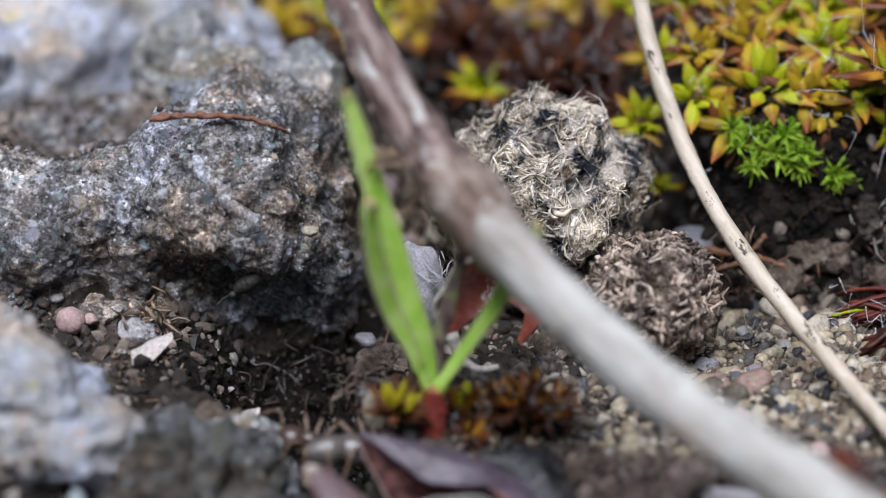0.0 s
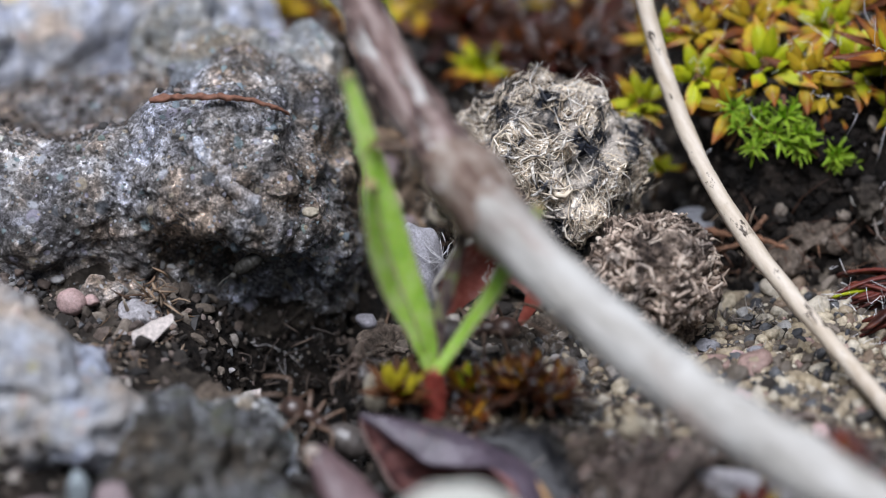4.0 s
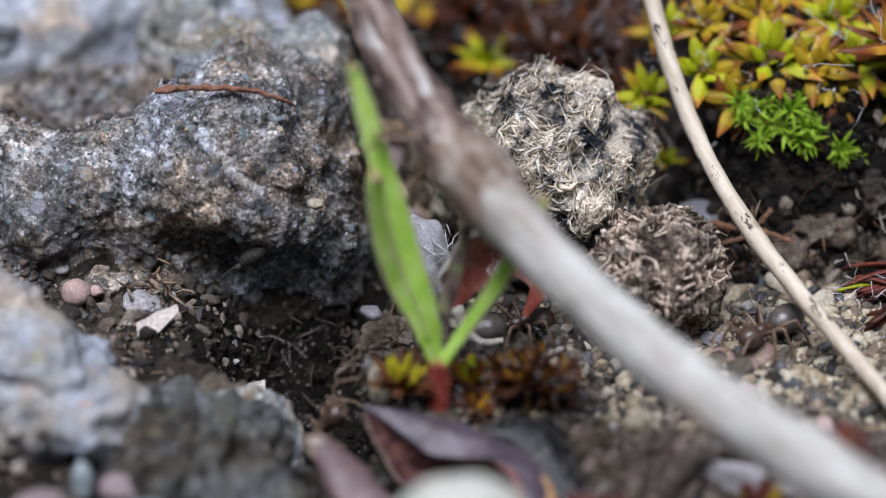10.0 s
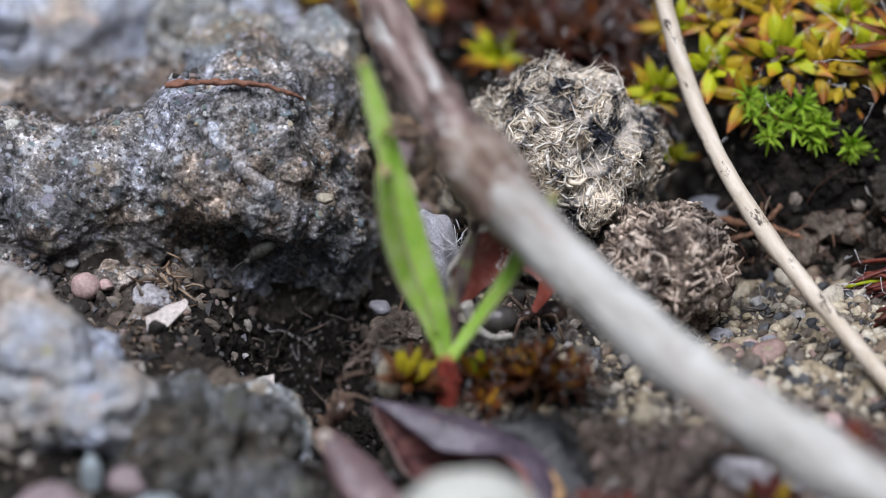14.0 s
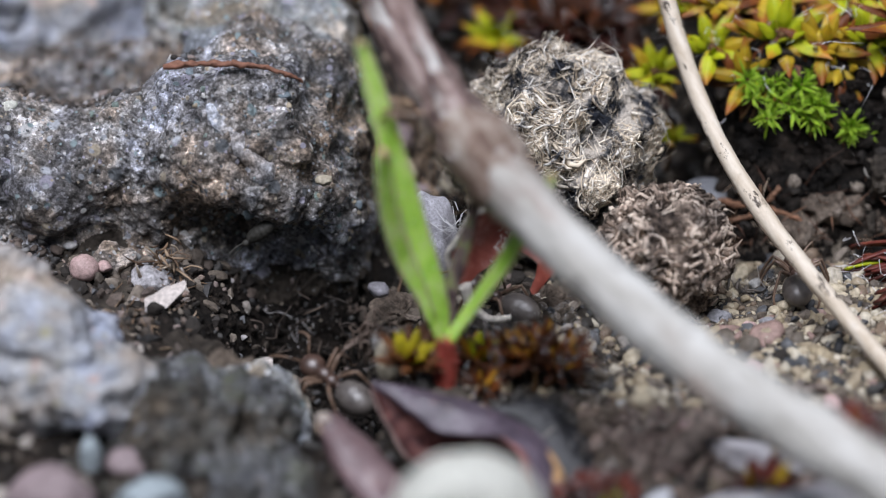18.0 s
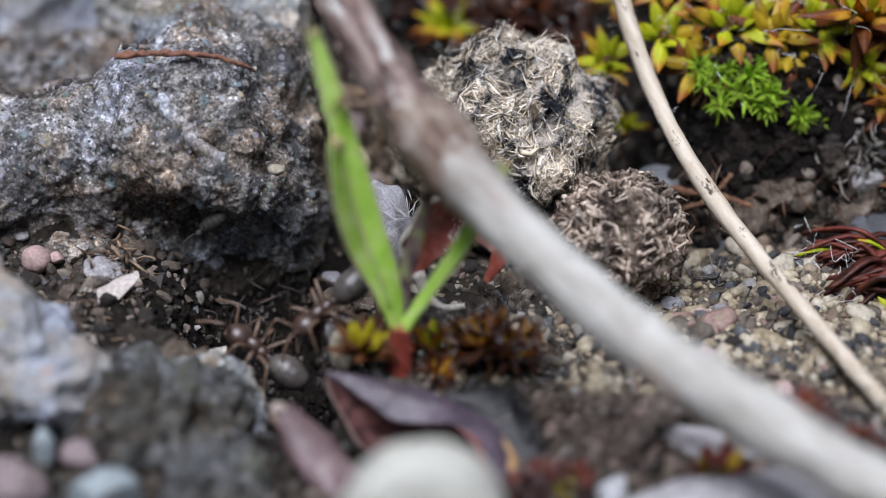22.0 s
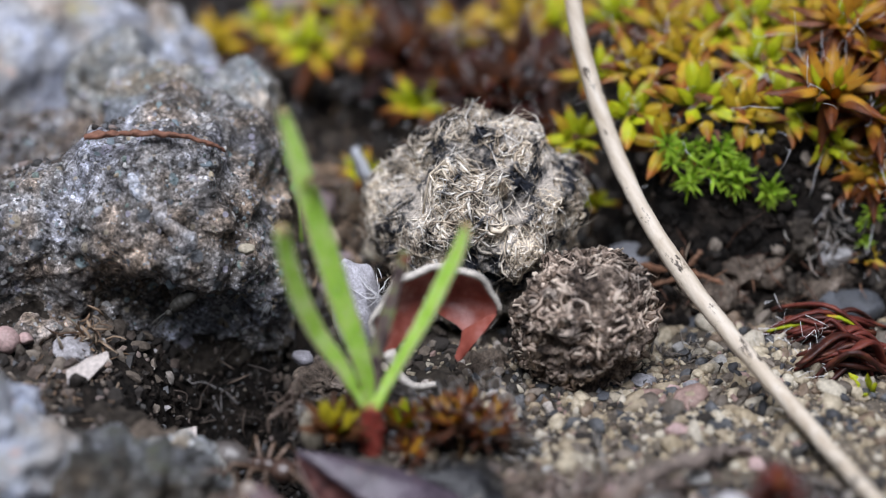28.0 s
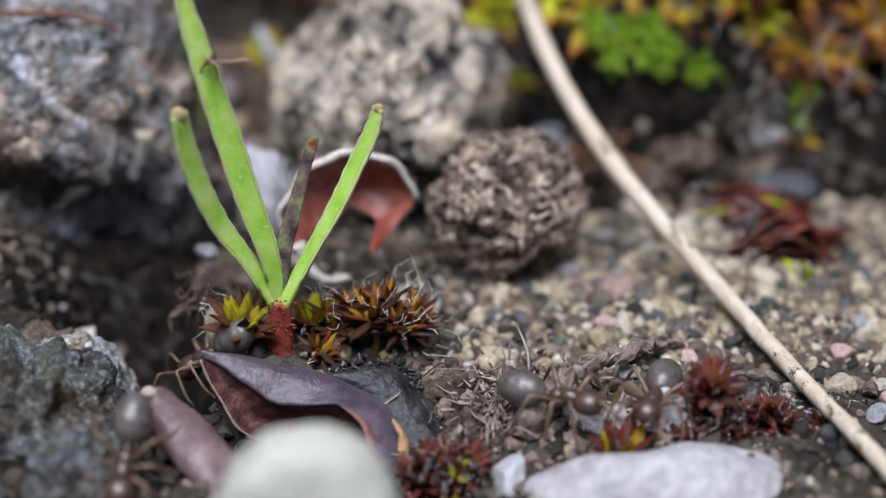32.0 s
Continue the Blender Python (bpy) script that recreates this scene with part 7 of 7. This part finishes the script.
scatter("soil_crumbs", "dark brown soil crumbs", DIRT, 9000, (-20, 32, -13, 44), 0.24, 0.2, 3, bare_soil)


# ---- what moves ----
ants = [ant_proto] + [copy_thing(ant_proto, mm_pose(0, 0, -60)) for _ in range(6)]

# a pale crumb that one ant carries off
crumb = thing("crumb", "small white crumb carried by an ant", "crumb")
cv, cf = stone_shape(777, 3, 6, 0.12, (1.0, 0.75, 0.55))
part("grain", Geo().add(cv * 0.32, cf), plain_stone("white_crumb", (0.70, 0.69, 0.68), 0.5, 0.15), crumb)


def stride(ant, spans):
    """Swings the six legs in tripods while the ant walks, in the given spans of seconds."""
    legs = [c for c in ant.children if c.name.split(".")[0] == "leg"]
    for i, leg in enumerate(legs):
        hip = leg.matrix_basis.translation.copy()
        rows = [(0.0, 0.0)]
        for t0, t1 in spans:
            n = max(2, round((t1 - t0) / 0.1))
            for k in range(n + 1):
                t = t0 + (t1 - t0) * k / n
                if t > rows[-1][0] + 0.04:
                    rows.append((t, 0.0 if k in (0, n) else 17 * math.sin(2 * math.pi * (2.6 * t + 0.5 * ((i // 2 + i) % 2)))))
        if rows[-1][0] < 31.9:
            rows.append((32.0, 0.0))
        walk(leg, [(t, Matrix.Translation(hip) @ pose(0, 0, 0, 0, 0, a)) for t, a in rows])


def motions():
    front, back = (0.6, -1.2, 2.0), (0.0, 8.7, 3.6)
    walk(focus, [(0.0, mm_pose(*back)), (28.0, mm_pose(*back)), (28.55, mm_pose(*front)), (32.0, mm_pose(*front))])
    rest = mm_pose(6, 0, 0)
    flat = Matrix.Rotation(radians(24), 4, Vector((-0.73, -0.68, 0)))
    walk(twig, [(0.0, rest), (25.6, rest), (26.1, mm_pose(14, -1, 5) @ pose(0, 0, 0, 0, 0, -6)), (26.6, mm_pose(40, -8, 12) @ pose(0, 0, 0, 0, 0, -12) @ flat),
                (27.2, mm_pose(70, -20, -7.4) @ pose(0, 0, 0, 0, 0, -14) @ flat), (32.0, mm_pose(70, -20, -7.4) @ pose(0, 0, 0, 0, 0, -14) @ flat)])
    hinge = Vector((0, 0, 2.4)) * MM
    for leaf, lean, bow in ((LEAVES[1], 6.5, 0), (LEAVES[3], 2.0, 11)):  # the twig holds two leaves aside until it is drawn away
        aside = Matrix.Translation(hinge) @ Matrix.Rotation(radians(lean), 4, "Y") @ Matrix.Rotation(radians(bow), 4, "X") @ Matrix.Translation(-hinge)
        walk(leaf, [(0.0, aside), (25.7, aside), (26.2, Matrix.Identity(4)), (32.0, Matrix.Identity(4))])
    ant_a, ant_b, ant_c, ant_d, ant_e, ant_f, ant_g = ants
    walk(ant_a, [
        (0, mm_pose(-14.75, 6.00, -1.02, -58, -41, 159)),
        (0.8, mm_pose(-14.20, 6.52, -0.11, -57, -50, 156)),
        (1.2, mm_pose(-13.38, 7.50, 0.56, -52, -62, 149)),
        (1.4, mm_pose(-13.85, 7.88, 2.46, -55, -66, 151)),
        (1.6, mm_pose(-15.08, 8.25, 3.74, -60, -66, 158)),
        (2, mm_pose(-15.46, 8.45, 4.81, -61, -65, 159)),
        (2.2, mm_pose(-15.46, 8.86, 6.39, -44, -78, 137)),
        (2.4, mm_pose(-16.17, 9.24, 7.87, -57, -67, 154)),
        (2.6, mm_pose(-17.51, 9.62, 9.28, -59, -58, 158)),
        (3.2, mm_pose(-22.62, 10.61, 11.41, -62, -49, 163)),
        (32, mm_pose(-31.00, 9.00, 3.50, 0, 0, 140)),
    ])
    walk(ant_b, [
        (0, mm_pose(-4.00, 0.15, -0.94, -8, -4, 164)),
        (1, mm_pose(-3.12, 0.62, -1.07, -8, 0, -165)),
        (2, mm_pose(-3.47, 1.21, -0.65, -9, -7, 174)),
        (3, mm_pose(-4.25, 1.12, -0.87, -9, -34, 157)),
        (3.5, mm_pose(-4.54, 0.90, -1.25, -9, -32, 156)),
        (5.5, mm_pose(-4.09, 0.62, -1.38, 21, -70, -56)),
        (6, mm_pose(-3.71, 0.57, -1.38, 17, -66, -54)),
        (6.5, mm_pose(-3.64, 0.73, -1.21, 13, -50, -21)),
        (7.5, mm_pose(-3.76, 0.67, -1.80, 13, -52, -27)),
        (13, mm_pose(-4.12, 0.65, -1.95, 15, -55, -28)),
        (15.5, mm_pose(-4.01, 0.71, -1.90, 16, -58, -27)),
        (17, mm_pose(-3.94, 1.04, -1.67, 18, -61, -14)),
        (18.5, mm_pose(-4.08, 1.93, -1.00, -8, -1, 165)),
        (19, mm_pose(-4.15, 1.94, -0.77, -8, -3, 164)),
        (20, mm_pose(-5.63, 2.64, -1.26, -9, -23, 162)),
        (21, mm_pose(-5.94, 2.89, -1.31, -9, -31, 158)),
        (22, mm_pose(-5.51, 2.88, -1.12, -9, -30, 159)),
        (23, mm_pose(-4.62, 2.52, -1.81, -9, -17, 168)),
        (24, mm_pose(-3.92, 2.25, -1.99, -8, -2, 166)),
        (25, mm_pose(-3.05, 1.89, -2.37, -8, -10, 168)),
        (25.5, mm_pose(-3.79, 1.40, -0.75, 8, 6, -22)),
        (28, mm_pose(-4.68, 1.08, -1.39, 8, 1, -27)),
        (28.5, mm_pose(-4.49, 1.29, -1.12, 8, 2, -28)),
        (29.2, mm_pose(-5.00, 3.40, -5.50, 0, 0, 100)),
        (32, mm_pose(-5.00, 6.40, -8.50, 0, 0, 100)),
    ])
    walk(ant_c, [
        (0, mm_pose(-3.17, -0.08, -0.87, 8, -1, 18)),
        (1, mm_pose(-2.58, 0.65, -0.74, 8, -36, 34)),
        (2, mm_pose(-1.56, 2.21, 1.57, 7, -33, 39)),
        (2.5, mm_pose(-1.39, 2.49, 1.58, 8, -30, 28)),
        (3, mm_pose(-0.60, 2.84, 1.24, 8, -25, 25)),
        (3.5, mm_pose(0.52, 3.26, 1.39, 8, -6, 14)),
        (6, mm_pose(2.92, 5.70, 0.18, 8, -2, -9)),
        (9, mm_pose(2.89, 5.83, 0.17, 8, -2, 19)),
        (13, mm_pose(3.03, 6.08, 0.17, 8, -3, 12)),
        (16, mm_pose(2.98, 6.33, 0.17, 7, -2, 32)),
        (19, mm_pose(2.16, 5.88, 0.17, -8, -3, 171)),
        (20, mm_pose(0.95, 5.55, 0.18, -8, -2, 170)),
        (21, mm_pose(-3.72, 3.08, 0.73, -8, -10, 166)),
        (22, mm_pose(-2.09, 3.27, 1.36, -9, 34, -156)),
        (23, mm_pose(-1.86, 2.96, 2.02, -4, 58, -106)),
        (24, mm_pose(-2.43, 1.65, 1.80, -9, 53, -138)),
        (24.5, mm_pose(-2.82, 0.82, 1.52, 9, 49, -41)),
        (25, mm_pose(-2.45, -0.10, 0.01, 7, 22, -36)),
        (25.5, mm_pose(-2.20, -0.96, -1.15, -7, 33, -137)),
        (28, mm_pose(-4.22, -2.72, -1.64, -11, -38, -162)),
        (29, mm_pose(-4.76, -3.12, -0.89, -23, -68, -142)),
        (29.2, mm_pose(-4.86, -3.04, -0.39, -25, -70, -146)),
        (29.4, mm_pose(-4.54, -3.77, 0.59, -18, -77, -100)),
        (29.6, mm_pose(-5.06, -3.65, 0.79, -20, -72, -117)),
        (29.8, mm_pose(-4.77, -3.94, 1.13, -9, -71, -102)),
        (30, mm_pose(-5.35, -3.92, 1.29, -15, -69, -116)),
        (30.2, mm_pose(-5.31, -3.54, 1.41, -12, -47, -150)),
        (30.4, mm_pose(-5.74, -3.67, 1.27, -9, -25, -166)),
        (30.6, mm_pose(-6.40, -4.04, 2.26, -9, -17, -165)),
        (31, mm_pose(-4.98, -4.55, 2.08, -2, 53, -101)),
        (31.4, mm_pose(-4.68, -5.24, 1.56, -3, 56, -104)),
        (32, mm_pose(-4.81, -6.59, 0.54, -3, 46, -105)),
    ])
    walk(ant_d, [
        (0, mm_pose(30.00, 6.00, 0.20, 0, 0, 180)),
        (16.6, mm_pose(30.00, 6.00, 0.20, 0, 0, 180)),
        (17, mm_pose(18.68, 8.76, 0.28, -8, -2, 158)),
        (17.4, mm_pose(16.52, 6.40, 0.28, -7, -2, -150)),
        (17.8, mm_pose(14.57, 5.64, 0.27, 1, -1, 84)),
        (18, mm_pose(14.90, 7.63, 0.27, 1, -1, 83)),
        (18.2, mm_pose(13.47, 10.86, 0.27, -2, -2, 107)),
        (18.6, mm_pose(13.07, 12.35, 0.27, -2, -1, 101)),
        (18.8, mm_pose(13.13, 12.24, 0.27, -1, -1, 97)),
        (19, mm_pose(13.37, 12.85, 0.27, -0, -1, 91)),
        (19.2, mm_pose(12.43, 14.06, 1.62, -1, -1, 94)),
        (19.6, mm_pose(12.56, 14.32, 1.62, -0, -1, 91)),
        (20, mm_pose(12.70, 11.97, 1.62, -7, -2, 140)),
        (20.5, mm_pose(11.90, 10.14, 1.62, -8, -3, -174)),
        (21, mm_pose(11.64, 11.25, 1.63, -8, -2, -170)),
        (23, mm_pose(9.50, 12.20, 0.20, 0, 0, 190)),
        (30.3, mm_pose(8.50, 11.80, 0.20, 0, 0, 200)),
        (30.7, mm_pose(7.68, 3.32, 0.27, -6, -2, -139)),
        (31, mm_pose(8.41, 0.58, 0.26, 4, -3, -61)),
        (31.3, mm_pose(10.24, 1.05, 0.27, 8, -3, -15)),
        (31.5, mm_pose(12.24, 0.02, 0.26, 6, -3, -50)),
        (31.8, mm_pose(13.51, -4.26, 0.27, -2, -1, -104)),
        (32, mm_pose(12.97, -4.81, 0.27, -3, -1, -114)),
    ])
    walk(ant_e, [
        (0, mm_pose(32.00, -9.00, -0.50, 0, 0, 170)),
        (27, mm_pose(32.00, -9.00, -0.50, 0, 0, 170)),
        (27.9, mm_pose(10.86, -2.46, -1.76, -9, -7, 180)),
        (28.3, mm_pose(6.47, -2.29, -1.21, -9, -15, 168)),
        (28.6, mm_pose(4.22, -1.88, 0.42, -9, -29, 167)),
        (28.8, mm_pose(3.61, -1.46, 0.77, -9, -22, 168)),
        (29, mm_pose(2.99, -1.25, 0.49, -9, -9, 172)),
        (29.2, mm_pose(2.78, -1.18, 0.51, -9, -11, 175)),
        (29.4, mm_pose(2.61, -1.17, 0.76, -9, -14, 175)),
        (29.8, mm_pose(2.33, -1.17, 0.81, -9, -12, 175)),
        (30, mm_pose(2.16, -1.18, 0.77, -9, -11, 176)),
        (30.2, mm_pose(2.33, -1.17, 0.81, -9, -14, 175)),
        (30.4, mm_pose(1.61, -1.16, 0.72, -9, -18, 175)),
        (30.6, mm_pose(1.06, -1.18, 1.58, -9, -10, 175)),
        (30.8, mm_pose(-0.16, -1.15, 1.70, -9, -22, 175)),
        (31, mm_pose(-0.67, -0.96, 1.06, -8, -3, 172)),
        (31.2, mm_pose(-1.29, -0.70, 0.96, -9, 22, 172)),
        (31.5, mm_pose(-1.22, -0.42, 0.69, -11, 39, 167)),
        (32, mm_pose(-1.55, -0.16, -0.06, -11, 42, 155)),
    ])
    walk(ant_f, [
        (0, mm_pose(36.00, -6.00, -0.30, 0, 0, 170)),
        (27, mm_pose(36.00, -6.00, -0.30, 0, 0, 170)),
        (28, mm_pose(9.45, -6.12, 0.48, -8, -2, -158)),
        (28.6, mm_pose(7.08, -3.21, 0.48, -8, -2, -153)),
        (29, mm_pose(6.27, -3.51, 0.48, -8, -2, -168)),
        (29.4, mm_pose(6.25, -3.38, 0.48, -8, -2, -171)),
        (30, mm_pose(5.83, -2.89, 0.48, -8, -2, 168)),
        (30.4, mm_pose(5.35, -3.26, 0.47, -8, -3, 161)),
        (30.6, mm_pose(6.03, -1.38, 0.47, -8, -3, 171)),
        (30.8, mm_pose(6.12, -1.54, 0.47, -6, -2, -132)),
        (31, mm_pose(7.03, -3.59, 0.47, -5, -2, -123)),
        (31.2, mm_pose(6.47, -4.59, 0.47, -4, -2, -120)),
        (31.5, mm_pose(6.83, -5.73, 0.47, -0, -2, -91)),
        (31.7, mm_pose(7.64, -5.51, 0.47, 6, -2, -48)),
        (32, mm_pose(9.17, -5.06, 0.48, 7, -2, -31)),
    ])
    walk(ant_g, [
        (0, mm_pose(36.00, 13.00, 0.30, 0, 0, -150)),
        (8.8, mm_pose(36.00, 13.00, 0.30, 0, 0, -150)),
        (9.4, mm_pose(18.70, 10.90, 0.30, 0, 0, -140)),
        (9.6, mm_pose(16.89, 9.33, 0.30, 0, 0, -132)),
        (9.8, mm_pose(14.06, 5.34, 0.30, 0, 0, -130)),
        (10.2, mm_pose(13.83, 5.46, 0.30, 0, 0, -145)),
        (10.6, mm_pose(13.06, 4.32, 0.30, 0, 0, -151)),
        (11, mm_pose(12.75, 4.23, 0.30, 0, 0, -164)),
        (11.4, mm_pose(12.66, 3.85, 0.30, 0, 0, -146)),
        (11.8, mm_pose(12.49, 3.89, 0.30, 0, 0, -149)),
        (12.2, mm_pose(11.69, 3.72, 0.30, 0, 0, -144)),
        (12.6, mm_pose(10.32, 2.12, 0.25, 0, 0, -136)),
        (13, mm_pose(10.00, 1.00, 0.20, 0, 0, -75)),
        (14.5, mm_pose(13.10, -5.30, 0.00, 0, 0, -56)),
        (16.5, mm_pose(18.00, -13.00, 0.00, 0, 0, -45)),
        (20, mm_pose(34.00, -20.00, 0.00, 0, 0, -35)),
        (32, mm_pose(34.00, -20.00, 0.00, 0, 0, -35)),
    ])
    walk(crumb, [
        (0, mm_pose(-3.40, -2.40, float(ground_z(-3.4, -2.4)) + 0.1, 0, 0, -120)),
        (28.4, mm_pose(-3.40, -2.40, float(ground_z(-3.4, -2.4)) + 0.1, 0, 0, -120)),
        (29, mm_pose(-4.84, -3.54, 1.40, -23, -68, -142)),
        (29.2, mm_pose(-4.90, -3.44, 1.91, -25, -70, -146)),
        (29.4, mm_pose(-4.29, -3.75, 2.91, -18, -77, -100)),
        (29.6, mm_pose(-4.91, -3.92, 3.10, -20, -72, -117)),
        (29.8, mm_pose(-4.67, -4.15, 3.45, -9, -71, -102)),
        (30, mm_pose(-5.28, -4.26, 3.60, -15, -69, -116)),
        (30.2, mm_pose(-6.16, -4.23, 3.47, -12, -47, -150)),
        (30.4, mm_pose(-7.42, -4.26, 2.78, -9, -25, -166)),
        (30.6, mm_pose(-8.27, -4.68, 3.50, -9, -17, -165)),
        (31, mm_pose(-5.26, -6.38, 0.65, -2, 53, -101)),
        (31.4, mm_pose(-5.03, -6.97, 0.03, -3, 56, -104)),
        (32, mm_pose(-5.26, -8.54, -0.66, -3, 46, -105)),
    ])
    stride(ant_a, [(0.0, 3.3)])
    stride(ant_b, [(0.0, 3.5), (5.4, 7.5), (17.5, 21.0), (25.0, 25.6), (28.0, 28.6)])
    stride(ant_c, [(0.0, 3.6), (16.5, 25.6), (28.4, 32.0)])
    stride(ant_d, [(16.6, 21.0), (30.3, 32.0)])
    stride(ant_e, [(27.0, 29.4), (30.0, 31.6)])
    stride(ant_g, [(9.0, 11.0), (11.8, 16.4)])
    stride(ant_f, [(27.0, 29.0), (30.0, 32.0)])


motions()
